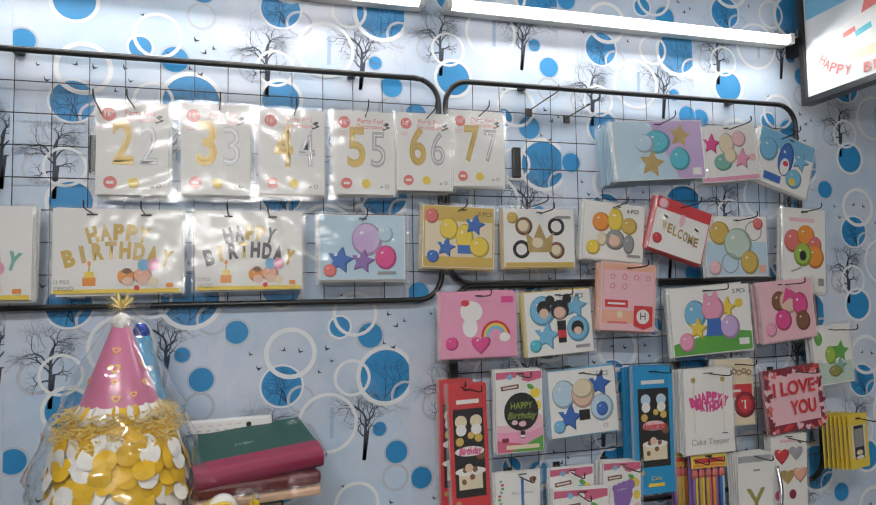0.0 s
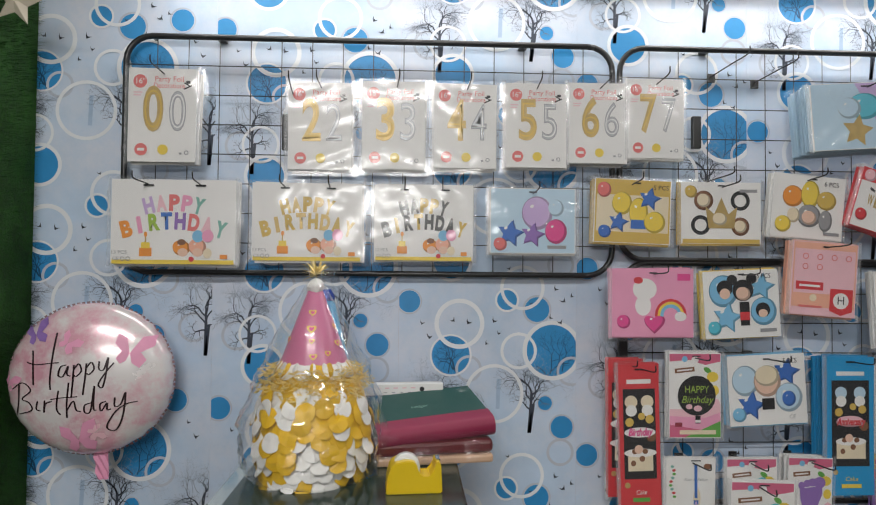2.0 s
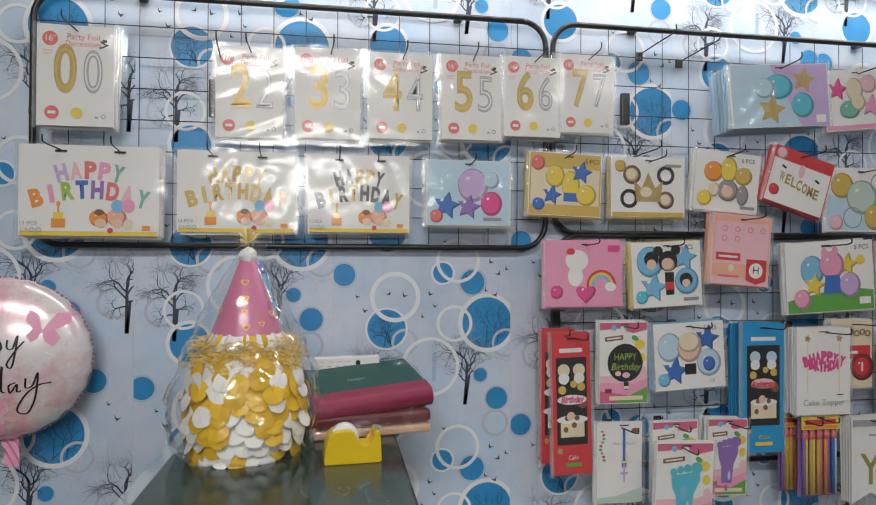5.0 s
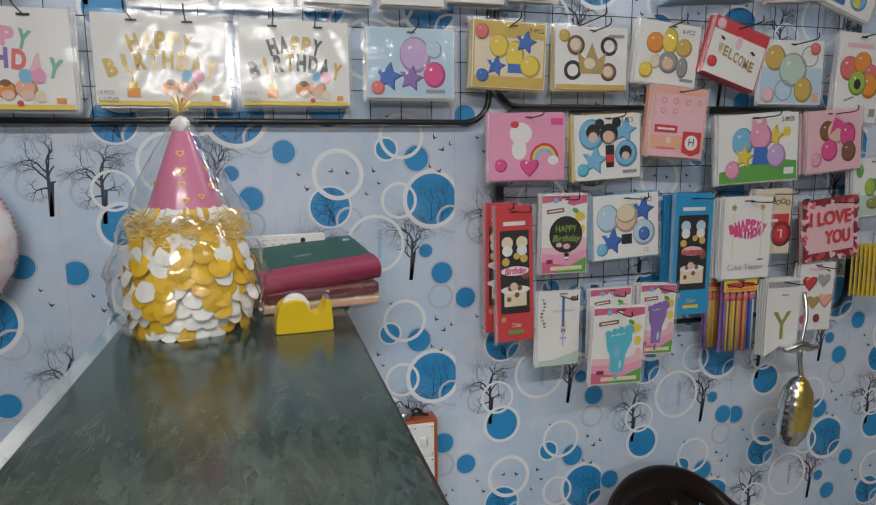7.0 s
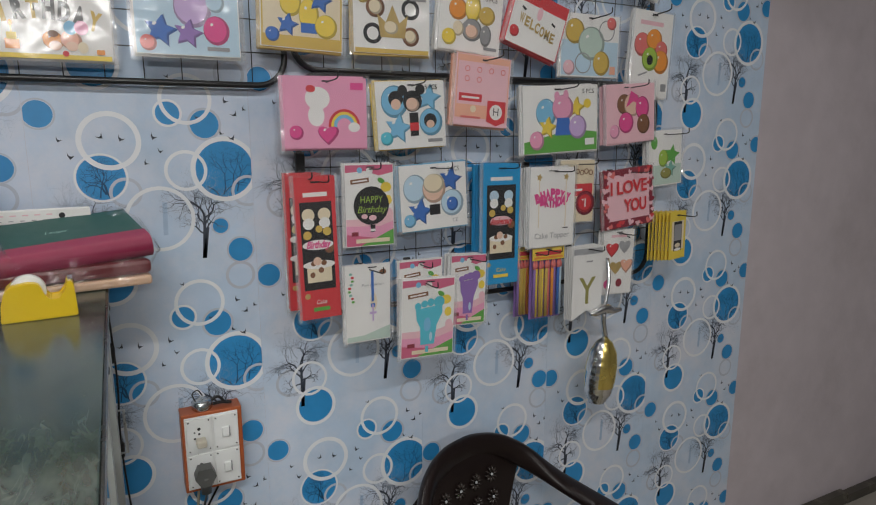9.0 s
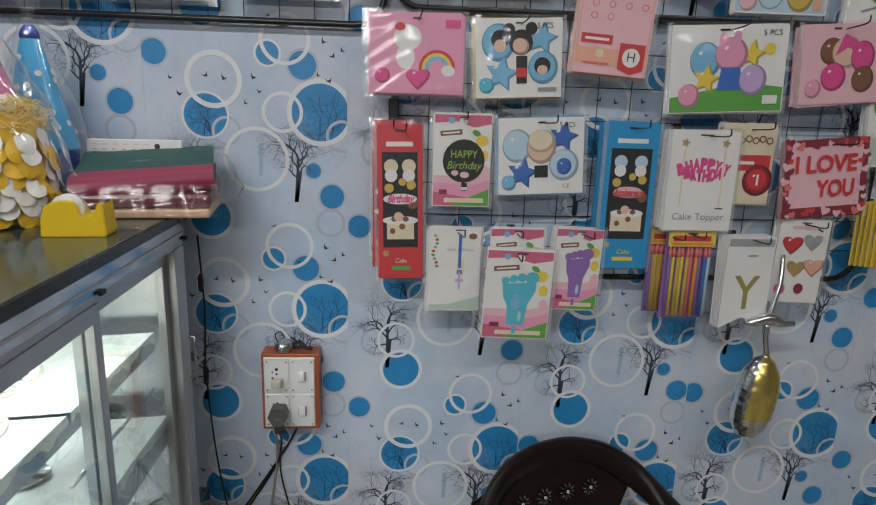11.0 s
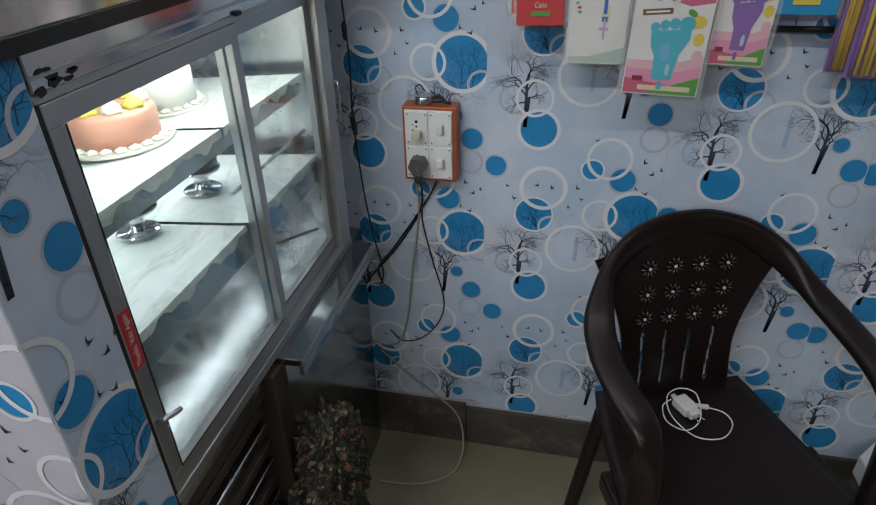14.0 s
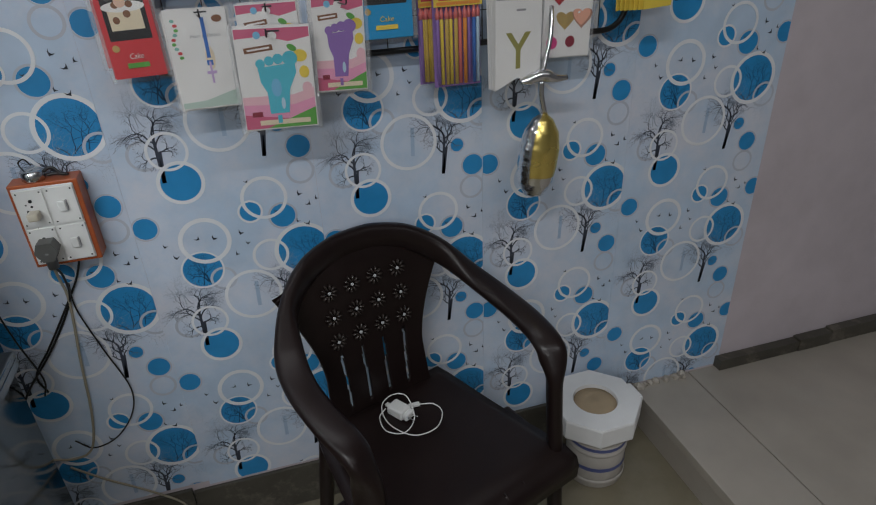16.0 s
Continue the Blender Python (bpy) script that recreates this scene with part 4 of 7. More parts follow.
def pack(label, x, z, w, h, shapes, y=1.17, tilt=0.0, turn=0.0, base="white", n=5, film=0.004, category="party pack", group="packs on the racks", hooks=(0.0,), gap=0.0035, edge=None, rise=0.012, lean=0.0, hook_len=None):
    """A hung stack of sleeved cards with a printed front."""
    PACKS[0] += 1
    k = PACKS[0]
    rng = random.Random(k * 17)
    p = thing("party_pack", label, category, pose(x, y, z, lean, tilt, turn), group)
    base_m = CARD if base == "white" else mat("card_" + base, INK[base], 0.45, vary=0.05, scale=25)
    edge_m = CARD if edge is None else mat("card_" + edge, INK[edge], 0.45, vary=0.05, scale=25)
    for i in range(n):
        dx, dz = (rng.uniform(-0.004, 0.004), rng.uniform(-0.004, 0.002)) if i else (0, 0)
        part("card", box(dx - w / 2, i * gap, dz - h / 2, dx + w / 2, i * gap + min(gap * 0.55, 0.002), dz + h / 2), base_m if i == 0 else edge_m, p, m=pose(0, 0, 0, 0, rng.uniform(-1.4, 1.4) if i else 0, 0))
    artwork(shapes, w, h, p, -0.0001)
    if film:
        f = part("sleeve", film_sheet(w + 0.016, h + 0.013, film, k), FILM, p, "crinkled clear plastic sleeve", smooth=True, m=pose(0, -0.0028, 0))
        f.visible_shadow = False
        for side in (-1, 1):
            strip = bmesh.new()
            last = None
            for j in range(25):
                zz = (j / 24 - 0.5) * (h + 0.008)
                wob = 0.0022 * noise.noise(Vector((zz * 120, k, side)))
                now = [strip.verts.new(q) for q in ((side * (w / 2 + 0.0005), -0.001 + 0.3 * wob, zz), (side * (w / 2 + 0.004) + 0.5 * wob, 0.001 - 1.5 * wob, zz), (side * (w / 2 + 0.0075) + wob, 0.002 + 1.5 * wob, zz))]
                if last:
                    for q in range(2):
                        strip.faces.new((last[q], last[q + 1], now[q + 1], now[q]))
                last = now
            f3 = part("sleeve_edge", strip, EDGE_FILM, p, "gathered clear sleeve edge")
            f3.visible_shadow = False
        for i in range(1, n, 2):
            f2 = part("sleeve", film_sheet(w + 0.020, h + 0.016, film * 0.7, k + i, (14, 10)), FILM, p, smooth=True, m=pose(rng.uniform(-0.004, 0.004), i * gap - 0.0005, -0.002))
            f2.visible_shadow = False
    for q in hooks:
        hx = x + q * w
        hook(hx, z + h / 2 - rise - math.sin(radians(tilt)) * q * w, hook_len or (RACK_Y - y + 0.055), rng.uniform(-0.008, 0.012))
    return p


def slot(x, z=0.44, w=0.09):
    return ("r", "black", x, z, (w, 0.022))


# digit packs
def digits(d, x, z, w, h):
    s = [("e", "softred", -0.33, 0.36, (0.072, 0.072)), ("t", "white", -0.33, 0.36, ('16"', 0.085, 0.13)), ("t", "softred", 0.10, 0.385, ("Party Foil", 0.082, 0.42)), ("t", "softred", 0.10, 0.315, ("Decorations", 0.082, 0.46)),
         ("r", "black", 0.37, 0.33, (0.11, 0.015), 30), ("r", "black", 0.37, 0.30, (0.13, 0.015), -25), ("r", "black", 0.38, 0.355, (0.06, 0.03)), ("r", "rose", -0.36, 0.24, (0.13, 0.012)), ("r", "rose", -0.37, 0.21, (0.11, 0.012)),
         ("t", "gold", -0.13, 0.04, (d, 0.66, 0.30, 0, 0.0028)), ("t", "mustard", -0.13, 0.04, (d, 0.64, 0.26, 0, -0.003)), ("t", "grey", 0.23, 0.02, (d, 0.60, 0.25, 0, 0.0012)), ("t", "silver", 0.23, 0.02, (d, 0.60, 0.235, 0, -0.0002)), ("t", "white", 0.23, 0.02, (d, 0.58, 0.215, 0, -0.0032)), ("e", "softred", -0.30, -0.37, (0.066, 0.066)), ("r", "white", -0.30, -0.37, (0.10, 0.03)),
         ("e", "yellow", 0.02, -0.37, (0.055, 0.055)), ("r", "grey", 0.28, -0.41, (0.04, 0.02)), ("o", "grey", 0.37, -0.40, (0.016, 0.024))]
    pack("white card stack of gold and silver foil digit %s balloons" % d, x, z, w, h, s, n=8, gap=0.004, film=0.0011, hooks=(0.03,), group="foil digit packs", category="balloon pack")


for d, x, z, w, h in (("0", -0.540, 1.856, 0.125, 0.176), ("2", -0.247, 1.841, 0.118, 0.166), ("3", -0.107, 1.845, 0.118, 0.168), ("4", 0.029, 1.846, 0.118, 0.162), ("5", 0.166, 1.850, 0.117, 0.163), ("6", 0.287, 1.857, 0.114, 0.156), ("7", 0.399, 1.868, 0.112, 0.155)):
    digits(d, x, z, w, h)


# letter balloon banners
def arc_words(words, cols, z, spread, size, bend, wdt=None):
    out = []
    n = len(words)
    for i, ch in enumerate(words):
        u = (i - (n - 1) / 2) / max(n - 1, 1)
        out.append(("t", cols[i % len(cols)], u * spread, z - bend * (u * 2) ** 2, (ch, size, wdt or (0.090 if ch != "I" else 0.036), 0, 0.0021), 0 + u * 30))
    return out


def banner(label, x, z, w, h, c1, c2):
    s = [("r", "yellow", 0.0, -0.475, (0.98, 0.05))]
    s += arc_words("HAPPY", c1, 0.215, 0.40, 0.25, 0.035, 0.086) + arc_words("BIRTHDAY", c2, 0.0, 0.76, 0.26, 0.10)
    s += [("r", "orange", -0.22, -0.36, (0.10, 0.10)), ("r", "yellow", -0.22, -0.28, (0.07, 0.07)), ("r", "gold", -0.22, -0.20, (0.012, 0.09)), ("e", "orange", -0.22, -0.15, (0.02, 0.03))]
    s += [("e", "orange", 0.07, -0.31, (0.10, 0.09)), ("e", "peach", 0.20, -0.30, (0.10, 0.10)), ("e", "skin", 0.08, -0.36, (0.06, 0.05)), ("e", "skin", 0.20, -0.36, (0.06, 0.05)), ("e", "brown", 0.07, -0.24, (0.05, 0.035)), ("e", "sky", 0.20, -0.17, (0.065, 0.072)), ("e", "pink", 0.28, -0.165, (0.068, 0.075)),
          ("e", "cream", 0.28, -0.37, (0.05, 0.06)), ("e", "red", 0.15, -0.44, (0.03, 0.03)), ("r", "orange", 0.41, -0.41, (0.06, 0.05))]
    s += [("t", "grey", -0.43, -0.365, ("13 PCS", 0.06, 0.12)), ("t", "grey", -0.455, -0.44, ("CE", 0.055, 0.05)), ("o", "grey", -0.40, -0.44, (0.018, 0.026)), ("o", "grey", -0.355, -0.44, (0.018, 0.026)), slot(-0.2, 0.43, 0.085), slot(0.22, 0.43, 0.085)]
    pack(label, x, z, w, h, s, n=6, gap=0.0045, film=0.0013, hooks=(-0.2, 0.2), group="letter balloon packs", category="balloon pack", rise=0.011)


banner("white pack of multicoloured happy birthday letter balloons", -0.515, 1.656, 0.228, 0.158, ["lilac", "rose", "softred", "pink", "teal"], ["orange", "pink", "lime", "blue", "purple", "softred", "rose", "teal"])
banner("white pack of gold happy birthday letter balloons", -0.268, 1.659, 0.205, 0.147, ["mustard", "gold"], ["mustard", "gold"])
banner("white pack of black and gold happy birthday balloons", -0.048, 1.660, 0.186, 0.144, ["charcoal", "charcoal", "mustard", "mustard", "charcoal"], ["charcoal", "mustard", "charcoal", "mustard", "charcoal", "charcoal", "charcoal", "mustard"])

# bouquet packs, plain balloon shapes only
pack("blue and lilac balloon bouquet pack in shiny sleeve", 0.161, 1.666, 0.165, 0.125, [("r", "paleblue", 0, 0, (0.98, 0.98)), ("e", "lilac", 0.05, 0.12, (0.24, 0.26)), ("s", "blue", -0.26, -0.2, (0.22,)), ("s", "purple", 0.0, -0.22, (0.2,)), ("e", "hotpink", 0.27, -0.16, (0.17, 0.19)), ("e", "paleblue", 0.27, 0.2, (0.12, 0.13)), ("e", "softred", -0.38, -0.36, (0.1, 0.1)), ("r", "grey", 0.28, -0.4, (0.22, 0.05)), slot(0.0)], film=0.0062, n=6, category="balloon pack", group="bouquet packs")
pack("mustard pack of yellow and blue balloons", 0.355, 1.687, 0.150, 0.124, [("r", "mustard", 0, 0, (0.98, 0.98)), ("r", "cream", 0, 0.05, (0.94, 0.75)), ("r", "mustard", 0, 0.36, (0.96, 0.22)), ("e", "yellow", -0.14, 0.12, (0.16, 0.18)), ("e", "yellow", 0.08, -0.02, (0.15, 0.24)), ("r", "blue", 0.08, -0.2, (0.2, 0.14)), ("s", "blue", 0.22, 0.2, (0.19,)), ("s", "blue", -0.18, -0.18, (0.17,)), ("e", "yellow", 0.29, -0.16, (0.17, 0.17)), ("e", "softred", -0.38, 0.32, (0.11, 0.12)), ("e", "blue", -0.36, -0.33, (0.1, 0.1)), ("t", "black", 0.36, 0.38, ("5 PCS", 0.1, 0.2)), slot(0.05)], n=7, edge="mustard", category="balloon pack", group="bouquet packs", tilt=2, film=0.003)
pack("white pack of gold crown and photo balloons", 0.530, 1.686, 0.158, 0.120, [("r", "mustard", 0, -0.46, (0.97, 0.07)), ("e", "brown", -0.22, 0.2, (0.16, 0.16)), ("e", "cream", -0.22, 0.2, (0.11, 0.11)), ("o", "black", 0.24, 0.2, (0.1, 0.16)), ("o", "black", -0.26, -0.2, (0.1, 0.16)), ("e", "brown", 0.24, -0.22, (0.15, 0.15)), ("e", "cream", 0.24, -0.22, (0.1, 0.1)), ("p", "gold", 0, 0, ((-0.16, -0.25), (0.16, -0.25), (0.2, 0.1), (0.09, -0.02), (0.0, 0.25), (-0.09, -0.02), (-0.2, 0.1))), ("e", "cream", -0.02, -0.1, (0.12, 0.1)), ("e", "mustard", -0.38, 0.34, (0.1, 0.1)), ("r", "grey", 0.34, 0.36, (0.22, 0.05)), slot(0.0)], n=7, edge="mustard", category="balloon pack", group="bouquet packs", film=0.003)
pack("white pack of orange and yellow animal-print balloons", 0.704, 1.700, 0.144, 0.124, [("e", "orange", -0.22, 0.15, (0.17, 0.17)), ("e", "yellow", 0.02, 0.2, (0.15, 0.22)), ("e", "mustard", 0.25, 0.12, (0.16, 0.15)), ("e", "grey", 0.02, -0.14, (0.19, 0.18)), ("e", "skin", 0.02, -0.17, (0.12, 0.11)), ("e", "cream", -0.2, -0.15, (0.1, 0.12)), ("e", "grey", 0.25, -0.2, (0.11, 0.17)), ("e", "yellow", -0.34, -0.3, (0.13, 0.13)), ("t", "black", 0.3, 0.38, ("6 PCS", 0.1, 0.2)), ("r", "grey", 0.34, -0.4, (0.22, 0.05)), slot(0.05)], n=6, tilt=5, category="balloon pack", group="bouquet packs", film=0.003)
pack("thick pale blue and pink star balloon pack", 0.800, 1.874, 0.222, 0.128, [("p", "paleblue", 0, 0, ((-0.49, -0.49), (0.2, -0.49), (-0.1, 0.49), (-0.49, 0.49))), ("p", "lilac", 0, 0, ((0.2, -0.49), (0.49, -0.49), (0.49, 0.49), (-0.1, 0.49))), ("e", "cyan", -0.02, 0.14, (0.26, 0.2)), ("s", "gold", 0.24, 0.24, (0.22,)), ("s", "gold", -0.1, -0.22, (0.25,)), ("e", "cyan", 0.22, -0.16, (0.2, 0.2)), ("e", "paleblue", -0.16, 0.12, (0.18, 0.16)), ("r", "white", 0.4, -0.38, (0.1, 0.12)), slot(0.0)], y=1.135, n=12, gap=0.006, tilt=-4, edge="paleblue", category="balloon pack", group="bouquet packs", film=0.004)
pack("white pack of pink star balloons", 0.994, 1.880, 0.155, 0.128, [("r", "pink", 0, -0.45, (0.97, 0.07)), ("s", "hotpink", -0.28, 0.18, (0.2,)), ("e", "cream", -0.02, 0.16, (0.16, 0.2)), ("e", "rose", 0.2, 0.24, (0.15, 0.15)), ("s", "pink", 0.22, -0.12, (0.21,)), ("e", "teal", -0.12, -0.16, (0.19, 0.15)), ("e", "cream", 0.02, -0.05, (0.13, 0.14)), ("e", "rose", 0.4, -0.1, (0.07, 0.07)), slot(0.0)], n=6, tilt=-6, category="balloon pack", group="bouquet packs", y=1.155)
pack("white and blue pack of sea-blue balloons", 1.150, 1.866, 0.160, 0.128, [("p", "sky", 0, 0, ((-0.49, 0.2), (0.49, 0.2), (0.49, 0.49), (-0.49, 0.49))), ("e", "sky", -0.3, 0.12, (0.2, 0.22)), ("e", "blue", 0.02, 0.06, (0.17, 0.32)), ("e", "white", 0.02, -0.08, (0.1, 0.16)), ("e", "red", 0.03, -0.02, (0.06, 0.05)), ("s", "sky", 0.28, 0.12, (0.2,)), ("e", "sky", 0.22, -0.24, (0.18, 0.18)), ("e", "yellow", 0.2, -0.3, (0.07, 0.07)), ("r", "blue", -0.15, -0.36, (0.3, 0.14)), slot(0.05)], n=6, tilt=18, category="balloon pack", group="bouquet packs", y=1.16)
pack("red and white welcome banner pack", 0.858, 1.703, 0.140, 0.118, [("r", "white", 0, -0.07, (0.97, 0.84)), ("r", "red", 0, 0.39, (0.99, 0.22)), ("e", "rose", -0.38, 0.38, (0.1, 0.1))] + [("t", "gold", -0.29 + 0.1 * i, -0.02 - 0.02 * i, (c, 0.24, 0.085, 0, 0.001)) for i, c in enumerate("WELCOME")] + [("e", "rose", 0.0, 0.18, (0.06, 0.12)), ("e", "red", -0.37, -0.28, (0.1, 0.1)), ("r", "black", -0.3, 0.16, (0.08, 0.04), 20), ("r", "black", 0.28, 0.1, (0.08, 0.04), 20)], base="red", n=6, tilt=17, edge="red", category="banner pack", group="bouquet packs", y=1.155)
pack("clear pack of silver and gold confetti balloons", 1.008, 1.668, 0.165, 0.135, [("r", "paleblue", 0, -0.2, (0.98, 0.56)), ("e", "mustard", -0.27, 0.22, (0.2, 0.2)), ("e", "palegreen", 0.02, 0.04, (0.28, 0.27)), ("o", "grey", 0.28, 0.26, (0.15, 0.17)), ("o", "grey", -0.12, -0.28, (0.15, 0.17)), ("e", "mustard", 0.2, -0.27, (0.18, 0.2)), ("e", "softred", 0.36, 0.38, (0.1, 0.1)), ("e", "rose", -0.36, -0.36, (0.12, 0.12)), ("r", "peach", 0.4, -0.38, (0.1, 0.13)), slot(0.0)], n=5, film=0.006, category="balloon pack", group="bouquet packs", y=1.16)
pack("tall white pack with orange and green fruit slices", 1.195, 1.660, 0.122, 0.195, [("r", "rose", -0.05, 0.36, (0.6, 0.05)), ("e", "softred", -0.26, 0.1, (0.13, 0.14)), ("e", "orange", 0.04, 0.17, (0.13, 0.13)), ("e", "softred", 0.25, 0.06, (0.1, 0.11)), ("e", "orange", 0.25, -0.08, (0.13, 0.14)), ("e", "lime", -0.04, -0.06, (0.13, 0.14)), ("e", "black", -0.04, -0.07, (0.05, 0.06)), ("r", "grey", 0.38, -0.38, (0.14, 0.09)), ("r", "grey", -0.2, -0.24, (0.24, 0.02), -20), slot(0.0, 0.46, 0.14)], n=6, tilt=3, category="decoration pack", group="bouquet packs", y=1.16)
# lower rack, first row
pack("pink pack of white, rainbow and heart balloons", 0.385, 1.512, 0.156, 0.128, [("r", "pink", 0, 0, (0.98, 0.98)), ("e", "white", -0.1, 0.2, (0.18, 0.16)), ("e", "white", -0.12, -0.04, (0.12, 0.15)), ("e", "red", -0.18, 0.33, (0.07, 0.05)), ("o", "red", 0.22, -0.18, (0.20, 0.24)), ("o", "yellow", 0.22, -0.18, (0.16, 0.20)), ("o", "sky", 0.22, -0.18, (0.11, 0.16)), ("r", "pink", 0.22, -0.33, (0.5, 0.26)), ("e", "white", 0.34, -0.2, (0.09, 0.07)), ("h", "hotpink", 0.02, -0.3, (0.16,)), ("e", "hotpink", -0.36, -0.28, (0.1, 0.1)), ("r", "hotpink", 0.38, 0.38, (0.16, 0.1)), slot(0.0)], base="pink", n=7, edge="pink", category="balloon pack", group="bouquet packs", y=1.145, film=0.003)
pack("white pack of black, blue and star balloons", 0.557, 1.511, 0.146, 0.128, [("e", "sky", -0.24, 0.2, (0.22, 0.24)), ("e", "black", -0.22, 0.24, (0.12, 0.12)), ("e", "skin", -0.22, 0.16, (0.08, 0.08)), ("s", "sky", 0.27, 0.24, (0.22,)), ("s", "sky", -0.2, -0.2, (0.24,)), ("e", "black", 0.02, 0.2, (0.16, 0.16)), ("e", "black", -0.12, 0.36, (0.08, 0.08)), ("e", "black", 0.14, 0.37, (0.08, 0.08)), ("e", "skin", 0.02, 0.15, (0.11, 0.1)), ("r", "black", 0.03, -0.06, (0.13, 0.18)), ("r", "red", 0.03, -0.18, (0.13, 0.12)), ("r", "black", 0.03, -0.28, (0.12, 0.08)), ("e", "sky", 0.28, -0.12, (0.2, 0.21)), ("e", "black", 0.27, -0.1, (0.11, 0.11)), ("e", "skin", 0.27, -0.15, (0.07, 0.06)), ("e", "cyan", -0.38, -0.34, (0.1, 0.1)), ("t", "black", 0.3, 0.4, ("5 PCS", 0.1, 0.18)), ("r", "grey", 0.33, -0.4, (0.22, 0.05)), slot(0.0)], n=7, edge="yellow", category="balloon pack", group="bouquet packs", y=1.145, film=0.003, tilt=-3)
pack("coral pink letter pack marked H", 0.715, 1.559, 0.128, 0.140, [("r", "peach", 0, 0.05, (0.97, 0.88)), ("r", "rose", 0, 0.1, (0.93, 0.6))] + [("o", "softred", -0.3 + 0.22 * (i % 4), 0.3 - 0.14 * (i // 4), (0.03, 0.042)) for i in range(6)] + [("r", "red", -0.22, -0.1, (0.42, 0.11)), ("r", "white", -0.22, -0.1, (0.32, 0.03)), ("p", "red", 0, 0, ((0.1, -0.12), (0.45, -0.12), (0.45, -0.42), (0.28, -0.48), (0.1, -0.42))), ("e", "white", 0.27, -0.28, (0.11, 0.11)), ("t", "black", 0.27, -0.28, ("H", 0.16, 0.1)), ("e", "cream", -0.16, -0.26, (0.05, 0.05)), ("r", "softred", -0.2, -0.38, (0.36, 0.03)), slot(0.0)], base="rose", n=8, edge="peach", gap=0.004, tilt=4, category="letter pack", group="bouquet packs", y=1.14)
pack("white pack of pink, yellow and blue balloons", 0.922, 1.506, 0.205, 0.146, [("p", "green", 0, 0, ((-0.49, -0.49), (0.49, -0.49), (0.49, -0.22), (0.2, -0.16), (-0.1, -0.22), (-0.49, -0.32))), ("e", "sky", -0.2, 0.1, (0.19, 0.21)), ("s", "yellow", -0.18, -0.12, (0.18,)), ("s", "yellow", 0.2, 0.16, (0.18,)), ("e", "pink", 0.02, 0.16, (0.2, 0.2)), ("e", "pink", -0.06, 0.34, (0.05, 0.07)), ("e", "pink", 0.06, 0.36, (0.05, 0.07)), ("p", "blue", 0, 0, ((-0.06, 0.02), (0.1, 0.02), (0.14, -0.24), (-0.09, -0.24))), ("e", "lilac", 0.22, -0.13, (0.17, 0.18)), ("e", "yellow", 0.35, 0.22, (0.07, 0.07)), ("e", "pink", -0.33, -0.3, (0.13, 0.14)), ("t", "black", 0.36, 0.4, ("5 PCS", 0.09, 0.16)), ("r", "white", 0.38, -0.36, (0.13, 0.1)), slot(-0.05)], n=7, edge="white", gap=0.004, tilt=-3, category="balloon pack", group="bouquet packs", y=1.145, film=0.005)
pack("pink pack of magenta and brown balloons", 1.130, 1.522, 0.150, 0.135, [("r", "rose", 0, 0, (0.98, 0.98)), ("e", "brown", -0.14, 0.16, (0.16, 0.17)), ("e", "skin", 0.04, 0.14, (0.2, 0.2)), ("p", "hotpink", 0, 0, ((-0.1, 0.1), (0.0, 0.38), (0.14, 0.3), (0.2, 0.12), (0.05, 0.2))), ("e", "hotpink", 0.24, 0.08, (0.16, 0.2)), ("e", "hotpink", -0.1, -0.16, (0.17, 0.18)), ("e", "brown", 0.26, -0.2, (0.15, 0.17)), ("e", "pink", -0.34, -0.3, (0.11, 0.12)), slot(-0.1)], base="rose", n=6, edge="rose", tilt=-4, category="balloon pack", group="bouquet packs", y=1.15)
pack("pale green pack of leaf star balloons", 1.262, 1.414, 0.112, 0.135, [("r", "palegreen", 0, -0.3, (0.97, 0.36)), ("s", "green", 0.2, 0.05, (0.2,)), ("e", "lime", -0.06, 0.0, (0.12, 0.16)), ("s", "teal", 0.15, -0.2, (0.16,)), ("e", "green", -0.34, 0.3, (0.08, 0.12)), ("e", "olive", 0.02, -0.28, (0.14, 0.1)), slot(0.0)], n=6, tilt=-4, category="balloon pack", group="bouquet packs", y=1.16)


